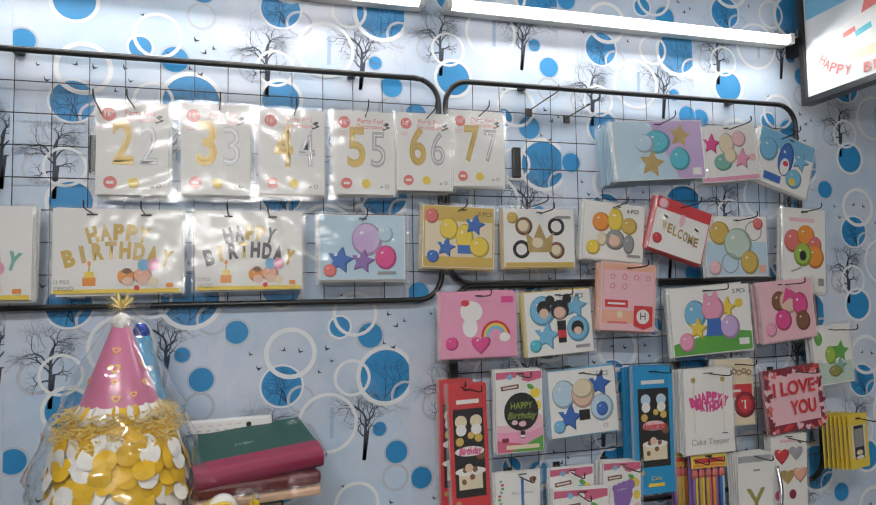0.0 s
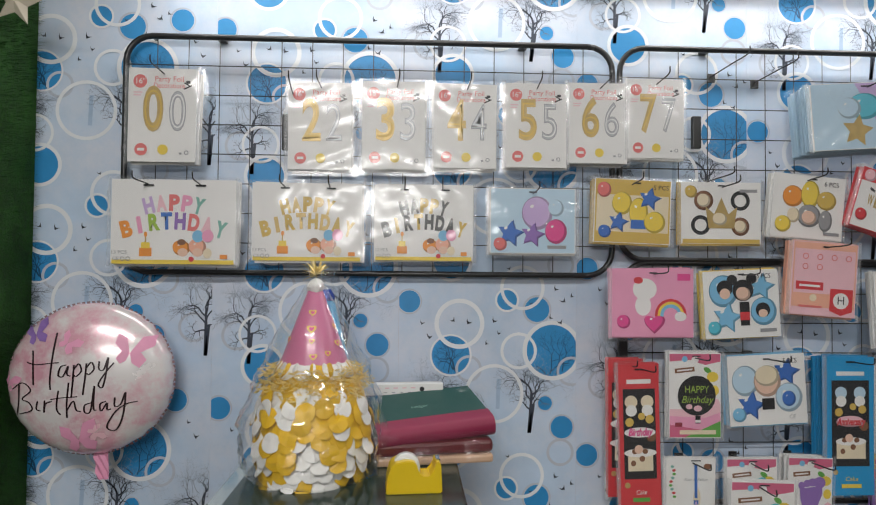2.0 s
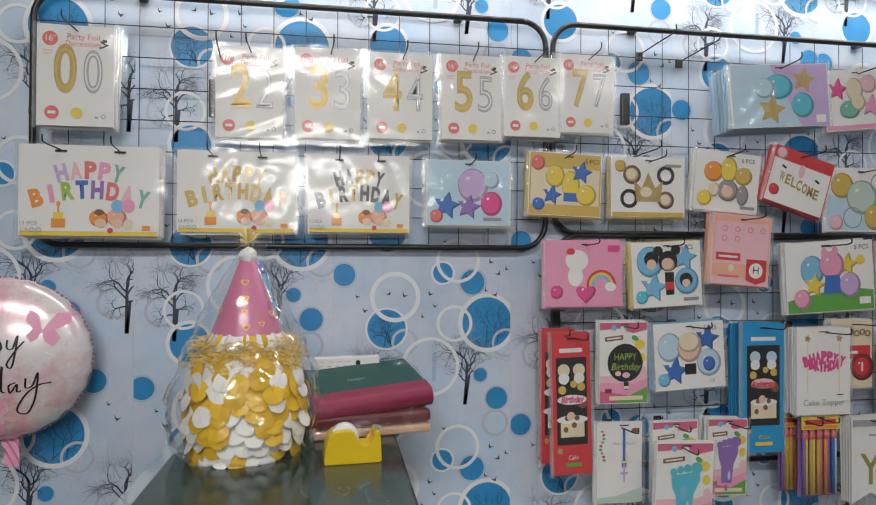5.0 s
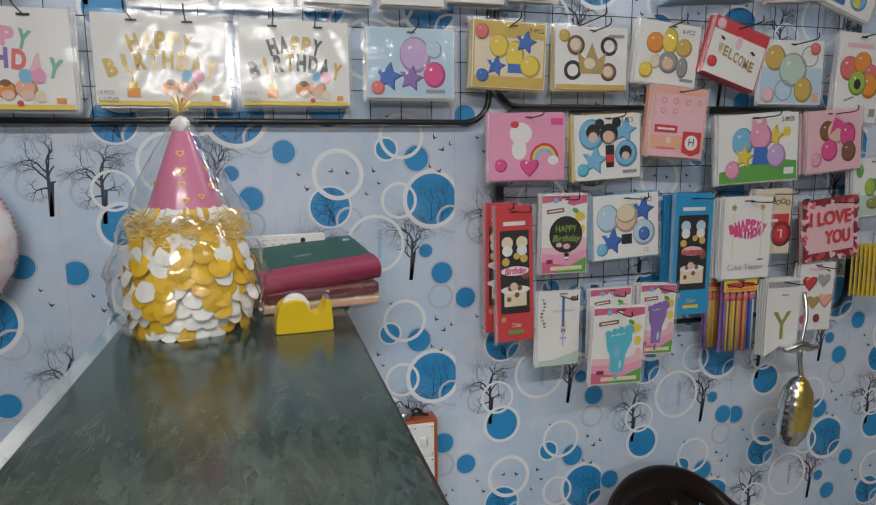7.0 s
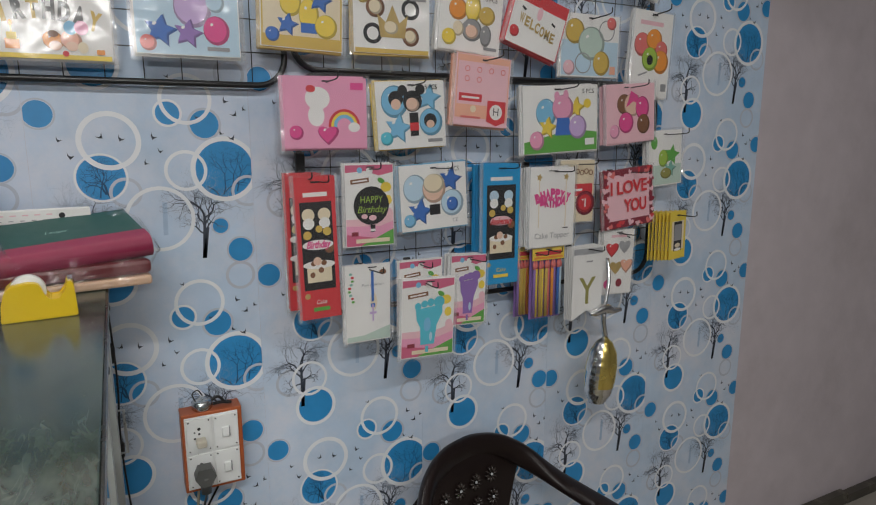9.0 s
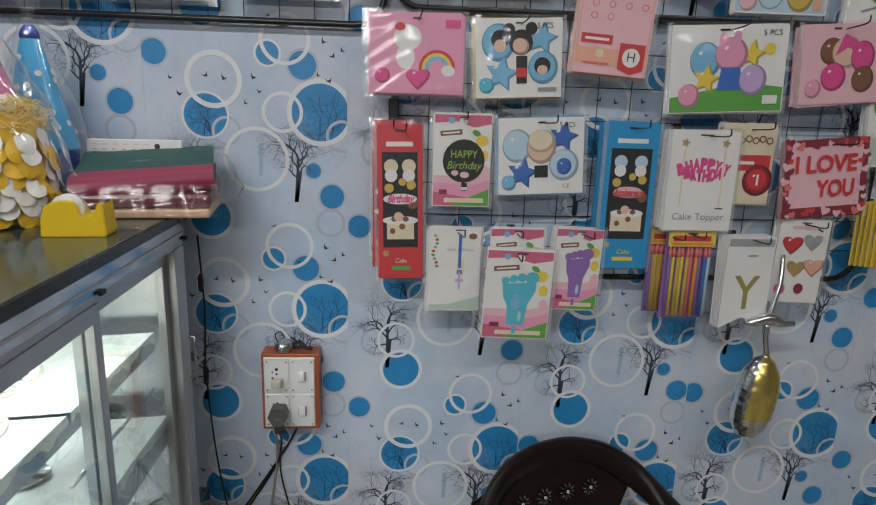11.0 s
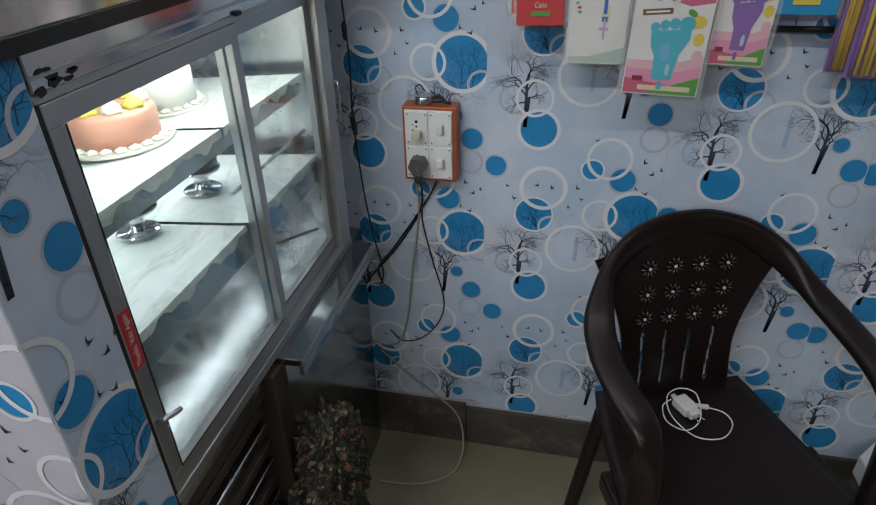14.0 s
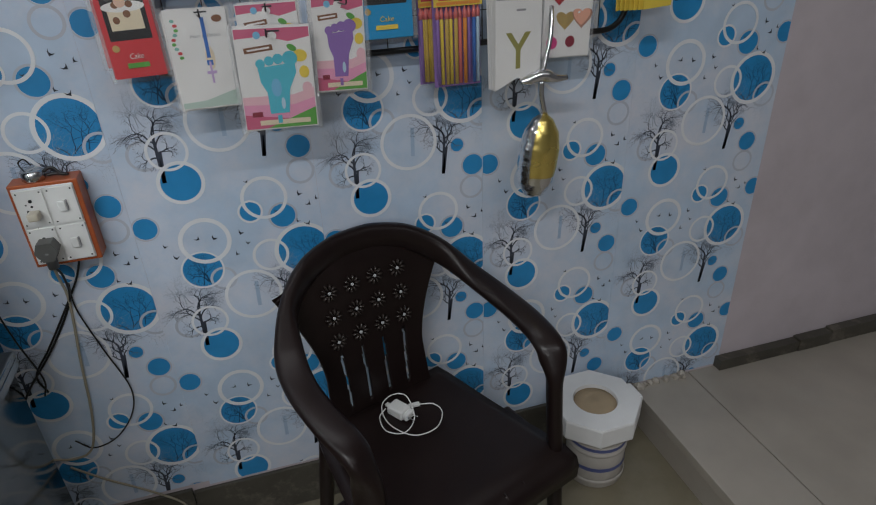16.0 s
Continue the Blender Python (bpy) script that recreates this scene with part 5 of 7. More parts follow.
# cake topper sleeves
def cake_sleeve(label, x, z, w, h, colour, scene_cols, y, words, tilt=0.0, n=6):
    s = [("r", colour, 0, 0, (0.985, 0.99)), ("r", "white", 0, 0.38, (0.6, 0.03)), ("r", "black", 0, 0.02, (0.8, 0.62)), ("e", scene_cols[0], -0.2, 0.24, (0.045, 0.045)), ("e", scene_cols[0], 0.2, 0.24, (0.045, 0.045)), ("e", scene_cols[1], -0.2, 0.18, (0.04, 0.04)), ("e", scene_cols[1], 0.2, 0.18, (0.04, 0.04)),
         ("e", "mustard", -0.25, 0.1, (0.03, 0.03)), ("e", "mustard", 0.25, 0.12, (0.03, 0.03)), ("e", "mustard", 0.05, 0.14, (0.025, 0.025)), ("e", "brown", 0.28, 0.0, (0.035, 0.035)), ("e", scene_cols[2], 0.0, 0.03, (0.11, 0.035)), ("t", "hotpink" if words == "Birthday" else "red", 0.0, 0.03, (words, 0.07, 0.62, 0.3, 0.0008)),
         ("r", "cream", 0.0, -0.17, (0.62, 0.13)), ("e", "white", 0.0, -0.11, (0.115, 0.03)), ("e", "brown", -0.14, -0.1, (0.02, 0.018)), ("e", "brown", 0.12, -0.1, (0.02, 0.018)), ("e", "skin", -0.04, -0.085, (0.03, 0.03)), ("e", "brown", 0.04, -0.15, (0.02, 0.02)), ("e", "brown", -0.18, -0.18, (0.018, 0.02)), ("e", "gold", -0.34, -0.33, (0.02, 0.02)),
         ("t", "yellow" if colour == "azure" else "white", 0.0, -0.38, ("Cake", 0.045, 0.26, 0.2)), ("r", "green" if colour == "red" else "yellow", 0.0, -0.43, (0.42, 0.028)), ("r", "black", 0.0, 0.465, (0.2, 0.012))]
    pack(label, x, z, w, h, s, base=colour, edge=colour, n=n, y=y, film=0.003, tilt=tilt, category="cake topper", group="cake topper packs", gap=0.005)


cake_sleeve("red sleeve of birthday cake toppers", 0.346, 1.268, 0.066, 0.265, "red", ("cream", "white", "white"), 1.185, "Birthday", n=4)
cake_sleeve("red sleeve of birthday cake toppers", 0.362, 1.260, 0.077, 0.272, "red", ("cream", "white", "white"), 1.150, "Birthday", tilt=-1.5, n=4)
cake_sleeve("bright blue sleeve of anniversary cake toppers", 0.768, 1.280, 0.092, 0.262, "azure", ("paleblue", "white", "rose"), 1.145, "Anniversary", n=9)


# balloon cards with pink borders
def bird_card(label, x, z, w, h, y, inner, tilt=0.0, n=5, film=0.0035):
    s = [("r", "white", 0, 0, (0.98, 0.98)), ("p", "berry", 0, 0, ((-0.49, 0.49), (0.49, 0.49), (0.49, 0.4), (0.2, 0.36), (-0.1, 0.42), (-0.49, 0.40))), ("p", "rose", 0, 0, ((-0.49, -0.49), (0.49, -0.49), (0.49, -0.1), (0.2, -0.16), (-0.49, -0.16))), ("p", "pink", 0, 0, ((-0.49, -0.49), (0.49, -0.49), (0.49, -0.2), (0.2, -0.26), (-0.49, -0.24))), ("p", "berry", 0, 0, ((-0.49, -0.49), (0.1, -0.49), (0.1, -0.40), (-0.49, -0.34))), ("p", "green", 0, 0, ((-0.2, -0.49), (0.49, -0.49), (0.49, -0.3), (0.2, -0.38))),
         ("r", "brown", -0.2, 0.3, (0.38, 0.055), -6), ("r", "white", -0.2, 0.3, (0.3, 0.018), -6), ("e", "green", 0.24, 0.3, (0.05, 0.03), 30), ("e", "yellow", 0.34, 0.22, (0.07, 0.06)), ("e", "white", 0.0, 0.42, (0.045, 0.04)), ("e", "sky", -0.2, 0.43, (0.035, 0.035)), ("e", "yellow", 0.38, 0.06, (0.05, 0.06)), ("e", "rose", 0.4, -0.1, (0.05, 0.06)), ("r", "cream", 0.05, -0.43, (0.7, 0.05)), ("r", "maroon", -0.32, -0.34, (0.14, 0.05))] + inner + [("r", "black", 0.02, 0.465, (0.16, 0.015))]
    pack(label, x, z, w, h, s, y=y, tilt=tilt, n=n, film=film, category="balloon card", group="balloon cards", gap=0.005)


bird_card("pink bordered card with black happy birthday balloon", 0.468, 1.337, 0.100, 0.160, 1.15, [("e", "black", 0.03, 0.0, (0.23, 0.235)), ("t", "lime", 0.03, 0.07, ("HAPPY", 0.12, 0.46)), ("t", "lime", 0.03, -0.05, ("Birthday", 0.12, 0.62, 0.3)), ("e", "rose", 0.05, -0.15, (0.05, 0.035)), ("e", "rose", -0.12, -0.13, (0.04, 0.03)), ("r", "black", 0.05, -0.28, (0.1, 0.09)), ("r", "white", 0.05, -0.3, (0.1, 0.03))], n=6)
foot = [("p", "cyan", 0, 0, ((-0.14, -0.34), (0.12, -0.34), (0.16, -0.1), (0.27, 0.06), (0.26, 0.16), (-0.24, 0.12), (-0.22, -0.02), (-0.15, -0.12))), ("e", "cyan", -0.2, 0.16, (0.045, 0.045)), ("e", "cyan", -0.08, 0.185, (0.045, 0.045)), ("e", "cyan", 0.04, 0.2, (0.05, 0.05)), ("e", "cyan", 0.2, 0.2, (0.075, 0.07)), ("e", "sky", -0.02, -0.08, (0.05, 0.09)), ("e", "paleblue", 0.05, -0.24, (0.02, 0.06)), ("r", "cyan", -0.02, -0.4, (0.06, 0.08))]
foot_p = [(k, "purple" if c in ("cyan", "sky") else c, *r) for k, c, *r in foot]
bird_card("pink bordered card with blue foot balloon", 0.572, 1.146, 0.096, 0.150, 1.140, foot, n=4)
bird_card("pink bordered card with blue foot balloon", 0.571, 1.108, 0.118, 0.162, 1.105, foot, n=3, tilt=2)
bird_card("pink bordered card with purple balloon", 0.684, 1.146, 0.086, 0.152, 1.140, foot_p, n=6, tilt=2)

pack("white pack of blue star and round balloons", 0.606, 1.349, 0.150, 0.132, [("e", "paleblue", -0.28, 0.14, (0.2, 0.22)), ("s", "blue", 0.26, 0.24, (0.21,)), ("s", "blue", -0.22, -0.22, (0.22,)), ("e", "skin", 0.0, 0.12, (0.2, 0.22)), ("e", "cream", 0.0, 0.2, (0.18, 0.15)), ("r", "black", 0.0, -0.2, (0.16, 0.16)), ("e", "paleblue", 0.27, -0.12, (0.2, 0.21)), ("e", "blue", 0.27, -0.14, (0.1, 0.11)), ("e", "sky", -0.38, -0.34, (0.1, 0.1)), ("t", "black", 0.3, 0.4, ("5 PCS", 0.1, 0.18)), ("t", "grey", 0.3, -0.4, ("CE", 0.08, 0.08)), slot(0.0)], n=7, edge="sky", tilt=-3, category="balloon pack", group="bouquet packs", y=1.145, film=0.004)
topper = [("s", "gold", -0.3, 0.38, (0.05,)), ("s", "gold", 0.3, 0.38, (0.05,)), ("r", "cream", -0.3, 0.05, (0.02, 0.6)), ("r", "cream", 0.3, 0.05, (0.02, 0.6))] + arc_words("HAPPY", ["hotpink"], 0.17, 0.42, 0.15, 0.03, 0.11) + arc_words("BIRTHDAY", ["hotpink"], 0.05, 0.68, 0.15, -0.06, 0.10) + [("t", "grey", 0.0, -0.36, ("Cake Topper", 0.10, 0.78)), ("r", "black", 0.3, -0.27, (0.12, 0.012)), ("r", "black", 0.0, 0.46, (0.2, 0.012))]
pack("white cake topper pack with red happy birthday bunting", 0.893, 1.313, 0.122, 0.176, topper, n=9, y=1.13, film=0.002, category="cake topper", group="cake topper packs", gap=0.0045)
pack("cream and red card pack behind others", 0.990, 1.342, 0.100, 0.144, [("r", "cream", 0, 0, (0.98, 0.98)), ("r", "red", 0.0, 0.02, (0.9, 0.2)), ("r", "white", -0.1, 0.02, (0.5, 0.04)), ("e", "maroon", 0.25, -0.2, (0.2, 0.2)), ("e", "red", 0.25, -0.2, (0.15, 0.15)), ("t", "white", 0.25, -0.2, ("I", 0.2, 0.04))] + [("o", "brown", -0.4 + 0.13 * i, 0.3 + 0.02 * (i % 2), (0.03, 0.045)) for i in range(7)], base="cream", n=6, y=1.165, film=0.002, category="card pack", group="cake topper packs")
rng = random.Random(21)
love = [("r", "maroon", 0, 0, (0.99, 0.99)), ("r", "rose", 0, 0.02, (0.86, 0.78))]
for i in range(46):
    a = i / 46 * math.tau
    love.append(("h", rng.choice(("red", "maroon", "softred", "rose")), max(-0.46, min(0.46, 0.66 * math.cos(a))) + rng.uniform(-0.04, 0.03), max(-0.44, min(0.44, 0.66 * math.sin(a))) + rng.uniform(-0.03, 0.04), (rng.uniform(0.035, 0.07),), rng.uniform(-40, 40)))
love += [("t", "red", -0.02, 0.18, ("I LOVE", 0.30, 0.74, 0, 0.0012)), ("t", "red", 0.12, -0.14, ("YOU", 0.30, 0.46, 0, 0.0012))]
pack("dark red foil pack reading I love you", 1.128, 1.323, 0.155, 0.140, love, base="maroon", edge="maroon", n=4, y=1.14, tilt=-5, film=0.004, category="balloon pack", group="bouquet packs")
for i in range(7):
    pack("yellow card pack fanned on one hook", 1.240 + i * 0.006, 1.219 + 0.0008 * i, 0.066, 0.120, [("r", "yellow", 0, 0, (0.98, 0.98)), ("r", "cream", 0, 0.0, (0.75, 0.6)), ("r", "black", 0.0, -0.02, (0.5, 0.62)), ("r", "grey", 0.0, 0.06, (0.45, 0.34)), ("e", "cream", 0.0, -0.22, (0.1, 0.05)), ("e", "white", 0.0, -0.3, (0.12, 0.03)), ("r", "black", 0, 0.42, (0.2, 0.03))], base="yellow", edge="yellow", n=1, y=1.165 - 0.008 * i, turn=28 - i * 3.2, film=0.0, hooks=(0.0,) if i == 6 else (), category="card pack", group="fanned yellow cards", tilt=-2)
pack("white fun edition card with blue pen cross", 0.462, 1.140, 0.094, 0.156, [("r", "white", 0, 0.05, (0.97, 0.88)), ("p", "palegreen", 0, 0, ((-0.49, -0.49), (0.49, -0.49), (0.49, -0.32), (-0.1, -0.42), (-0.49, -0.43))), ("t", "grey", 0.1, 0.24, ("Fun Edition", 0.05, 0.5, 0.3))] + [("e", ("teal", "red", "green")[i % 3], -0.38 + 0.04 * math.sin(i), 0.4 - 0.045 * i, (0.022, 0.016)) for i in range(9)] + [("e", "cream", 0.12, 0.02, (0.045, 0.12)), ("r", "blue", 0.1, 0.22, (0.06, 0.4)), ("r", "blue", 0.1, -0.03, (0.1, 0.05)), ("r", "lilac", 0.1, -0.13, (0.035, 0.22)), ("r", "lilac", 0.1, -0.13, (0.16, 0.03)), ("e", "brown", 0.34, 0.4, (0.05, 0.035)), ("r", "black", 0.1, 0.47, (0.2, 0.014))], n=4, y=1.155, film=0.004, category="card pack", group="balloon cards")


# candles
def candle_pack(x, z, w, h, y):
    p = thing("candle_pack", "sleeve of tall coloured candles with yellow header card", "candles", pose(x, y, z), "packs on the racks")
    part("header_card", box(-w / 2, 0, h * 0.32, w / 2, 0.002, h / 2), mat("card_yellow", INK["yellow"], 0.45), p, "yellow header card")
    artwork([("r", "red", 0, 0.41, (0.8, 0.06)), ("r", "black", 0, 0.46, (0.2, 0.02)), ("r", "orange", 0, 0.35, (0.9, 0.03))], w, h, p, -0.0001)
    for i, c in enumerate(("purple", "yellow", "mustard", "yellow", "mustard", "red", "orange", "purple", "blue", "paleblue")):
        m = mat("candle_" + c, INK[c], 0.35, vary=0.1, scale=60)
        cx = (i - 4.5) * w / 10.5
        part("candle", lathe([(0.0036, -h / 2 + 0.006), (0.0036, h * 0.22), (0.001, h * 0.26)], 10, centre=(cx, 0.002 + 0.004 * (i % 2), 0)), m, p)
        part("candle_tip", lathe([(0.0038, h * 0.20), (0.0042, h * 0.25), (0.001, h * 0.32)], 8, centre=(cx, 0.002 + 0.004 * (i % 2), 0)), mat("candle_red", INK["softred"], 0.35), p)
    f = part("sleeve", film_sheet(w + 0.012, h + 0.004, 0.0035, 77), FILM, p, smooth=True, m=pose(0, -0.004, -0.002))
    f.visible_shadow = False
    part("backing", box(-w / 2, 0.011, -h / 2, w / 2, 0.0125, h / 2), mat("card_purple", INK["purple"], 0.5), p)
    hook(x, z + h / 2 - 0.012, 0.12)


candle_pack(0.895, 1.138, 0.088, 0.170, 1.14)
candle_pack(0.858, 1.136, 0.05, 0.166, 1.175)
yp = thing("letter_bunting", "white swallow-tail bunting cards with olive letter Y", "bunting", pose(1.007, 1.135, 1.125), "packs on the racks")
for i in range(5):
    bm = bmesh.new()
    pts = [(-0.045, 0.088), (0.045, 0.088), (0.045, -0.088), (0.0, -0.066), (-0.045, -0.088)]
    t = bmesh.new()
    f = t.faces.new([t.verts.new((px, 0, pz)) for px, pz in pts])
    e = bmesh.ops.extrude_face_region(t, geom=[f])
    for v in [q for q in e["geom"] if isinstance(q, bmesh.types.BMVert)]:
        v.co.y += 0.0012
    join(bm, t)
    part("bunting_card", bm, CARD, yp, m=pose(-0.0018 * i, 0.005 * i, 0.0005 * i, 0, -0.4 * i, 0))
artwork([("t", "olive", 0.0, -0.12, ("Y", 0.52, 0.55, 0, 0.001)), ("r", "grey", 0.05, 0.3, (0.2, 0.02)), ("r", "silver", 0, 0.44, (0.95, 0.08))], 0.09, 0.176, yp, -0.0002)
f = part("sleeve", film_sheet(0.106, 0.19, 0.005, 91), FILM, yp, smooth=True, m=pose(0, -0.005, 0.004))
f.visible_shadow = False
hook(1.007, 1.205, 0.13)
pack("white card pack with red, gold and silver hearts", 1.112, 1.165, 0.098, 0.160, [("r", "rose", 0.0, 0.4, (0.5, 0.04)), ("h", "red", -0.2, 0.2, (0.13,)), ("h", "silver", 0.2, 0.24, (0.12,)), ("h", "gold", -0.05, -0.08, (0.12,)), ("h", "peach", 0.3, -0.06, (0.13,)), ("e", "hotpink", -0.3, -0.34, (0.07, 0.07)), ("e", "maroon", 0.08, -0.33, (0.06, 0.065)), ("r", "black", 0.3, 0.38, (0.12, 0.02), 25), ("r", "black", 0.0, 0.46, (0.2, 0.014))], n=5, y=1.15, tilt=2, film=0.003, category="balloon pack", group="bouquet packs")

# empty prongs
for x, z in ((-0.30, 1.90), (0.53, 1.965), (0.62, 1.955), (0.50, 1.745)):
    hook(x, z, 0.13, 0.01)

# ---- wall tubes and sign ----
TUBE_GLOW = mat("lit_tube", (1.0, 1.0, 1.0), 0.5, emit=4.0)
for x0, x1 in ((-0.59, 0.300), (0.347, 1.237)):
    t = thing("tube_light", "lit white led tube batten on the papered wall", "tube light", group="wall tubes")
    part("batten", box(x0, WALL_Y - 0.030, 2.172, x1, WALL_Y - 0.001, 2.196, 0.004), WHITE, t, "white plastic batten")
    bm = bmesh.new()
    n = 10
    ends = []
    for x in (x0 + 0.012, x1 - 0.012):
        ends.append([bm.verts.new((x, WALL_Y - 0.030 - 0.014 * math.sin(math.pi * i / n), 2.184 + 0.012 * math.cos(math.pi * i / n))) for i in range(n + 1)])
    for i in range(n):
        bm.faces.new((ends[0][i], ends[0][i + 1], ends[1][i + 1], ends[1][i]))
    for e in ends:
        bm.faces.new(e)
    part("diffuser", bm, TUBE_GLOW, t, "glowing white diffuser", smooth=True)
    for xe in (x0, x1 - 0.012):
        part("end_cap", box(xe, WALL_Y - 0.0455, 2.170, xe + 0.012, WALL_Y - 0.0305, 2.198, 0.003), WHITE, t)
for x, y, w in ((-0.35, -0.75, 1.1), (1.35, -0.7, 1.1)):
    t = thing("ceiling_tube", "white tube batten on the ceiling", "tube light", group="ceiling tubes")
    part("batten", box(x - w / 2, y - 0.03, CEIL - 0.05, x + w / 2, y + 0.03, CEIL - 0.001, 0.004), WHITE, t)

t = thing("wall_tube", "white tube batten on the rear wall", "tube light")
part("batten", box(-0.90, FRONT_Y + 0.001, 2.07, 0.30, FRONT_Y + 0.05, 2.13, 0.004), WHITE, t)

sign = thing("sign_board", "black framed happy birthday cake sign standing out from the wall", "sign")
SGX, SY0, SY1, SZ0, SZ1 = 1.250, 0.55, 1.200, 2.017, 2.40
part("frame", box(SGX, SY0, SZ0, SGX + 0.03, SY1, SZ0 + 0.016, 0.001), BLACK, sign, "black lower frame")
part("frame", box(SGX, SY0, SZ1 - 0.016, SGX + 0.03, SY1, SZ1, 0.001), BLACK, sign)
part("frame", box(SGX, SY1 - 0.016, SZ0 + 0.016, SGX + 0.03, SY1, SZ1 - 0.016, 0.001), BLACK, sign)
part("frame", box(SGX, SY0, SZ0 + 0.016, SGX + 0.03, SY0 + 0.016, SZ1 - 0.016, 0.001), BLACK, sign)
face = part("face", box(SGX + 0.006, SY0 + 0.016, SZ0 + 0.016, SGX + 0.012, SY1 - 0.016, SZ1 - 0.016), mat("gloss_sign_face", (0.78, 0.80, 0.82), 0.12, vary=0.03, coat=0.5), sign, "glossy white printed sign face")
part("bracket", box(SGX, SY1, 2.15, SGX + 0.02, WALL_Y, 2.19), BLACK, sign)


def sign_art(shapes):
    """Printed shapes on the sign; u runs from the wall outwards."""
    for k, (kind, colour, u, v, args, *turn) in enumerate(shapes):
        t = shape(kind, args)
        m = Matrix.Translation((SGX + 0.0057 - 0.0001 * k, 1.18 - u, 2.033 + v)) @ Matrix.Rotation(radians(-90), 4, "Z") @ Matrix.Rotation(radians(turn[0] if turn else 0), 4, "Y")
        bm = bmesh.new()
        join(bm, t, 0, m)
        part("print", bm, ink(colour), face)


arc = []
for i, c in enumerate("HAPPY BIRTHDAY"):
    a = radians(200 + i * 10.5)
    if c != " ":
        arc.append(("t", "softred" if i < 10 else "rose", 0.17 + 0.135 * math.cos(a), 0.105 + 0.085 * math.sin(a), (c, 0.03, 0.017, "CENTER", 0, 0.0006), -(270 - (200 + i * 10.5)) * -0.55))
sign_art([("r", "sky", 0.3, 0.225, (0.3, 0.035)), ("e", "cream", 0.165, 0.085, (0.105, 0.04)), ("e", "white", 0.165, 0.107, (0.105, 0.04)), ("r", "softred", 0.115, 0.115, (0.016, 0.006), -10), ("r", "cyan", 0.15, 0.108, (0.02, 0.007), -10), ("r", "lime", 0.2, 0.135, (0.015, 0.008)), ("r", "orange", 0.25, 0.15, (0.02, 0.01), 10), ("p", "softred", 0.175, 0.155, ((-0.028, -0.01), (0.03, 0.0), (0.02, 0.03), (-0.01, 0.045)), 0)] + arc)

# ---- round foil balloon ----
BAL = mat("balloon_foil_blush", (0.80, 0.42, 0.50), 0.24, metal=0.2, vary=0.06, scale=14, dirt=(0.84, 0.82, 0.80), dirt_amount=0.95, dirt_scale=9, dirt_edge=(0.40, 0.56), coat=0.6)
BINK = mat("balloon_script", (0.03, 0.015, 0.018), 0.3)
balloon = thing("foil_balloon", "round blush pink foil balloon with happy birthday script", "balloon", pose(-0.652, 1.165, 1.367, 0, 0, 6))
BR = 0.141


def bulge(x, z):
    r2 = min((x * x + z * z) / (BR * BR), 1.0)
    return 0.052 * math.sqrt(max(1 - r2, 0)) ** 0.9


bm = bmesh.new()
seg, rings_n = 64, 14
prev_f = prev_b = None
centre_f, centre_b = bm.verts.new((0, -bulge(0, 0), 0)), bm.verts.new((0, bulge(0, 0), 0))
for j in range(1, rings_n + 1):
    rr = BR * math.sin(j / rings_n * math.pi / 2)
    fr, bk = [], []
    for i in range(seg):
        a = i * math.tau / seg
        k = 1.0 + (0.014 * math.sin(a * 26) * (j / rings_n) ** 6)
        x, z = rr * k * math.cos(a), rr * k * math.sin(a) * 0.975
        y = bulge(rr * math.cos(a), rr * math.sin(a)) * (1 + 0.10 * math.sin(a * 26) * (j / rings_n) ** 4)
        fr.append(bm.verts.new((x, -y, z)))
        bk.append(bm.verts.new((x, y + 0.0004, z)))
    for i in range(seg):
        q = (i + 1) % seg
        if prev_f is None:
            bm.faces.new((centre_f, fr[i], fr[q]))
            bm.faces.new((centre_b, bk[q], bk[i]))
        else:
            bm.faces.new((prev_f[i], fr[i], fr[q], prev_f[q]))
            bm.faces.new((prev_b[q], bk[q], bk[i], prev_b[i]))
    prev_f, prev_b = fr, bk
part("envelope", bm, BAL, balloon, "shiny blush foil", smooth=True)
bm = bmesh.new()
for i in range(104):
    a, b = i * math.tau / 104, (i + 0.62) * math.tau / 104
    t = bmesh.new()
    t.faces.new([t.verts.new((r * math.cos(c), 0.0, r * 0.975 * math.sin(c))) for r, c in ((BR * 0.99, a), (BR * 1.022, a), (BR * 1.022, b), (BR * 0.99, b))])
    join(bm, t)
part("crimped_rim", bm, mat("rim_foil", (0.5, 0.33, 0.36), 0.25, metal=0.5), balloon, "crimped seam rim")


def on_balloon(t, mat_, name, x, z, turn=0.0, lift=0.0012):
    bmesh.ops.subdivide_edges(t, edges=[e for e in t.edges if e.calc_length() > 0.012], cuts=2)
    bmesh.ops.triangulate(t, faces=t.faces[:])
    m = Matrix.Translation((x, 0, z)) @ Matrix.Rotation(radians(turn), 4, "Y")
    for v in t.verts:
        v.co = m @ v.co
        v.co.y = -bulge(v.co.x, v.co.z) - lift
    bm = bmesh.new()
    join(bm, t)
    return part(name, bm, mat_, balloon)


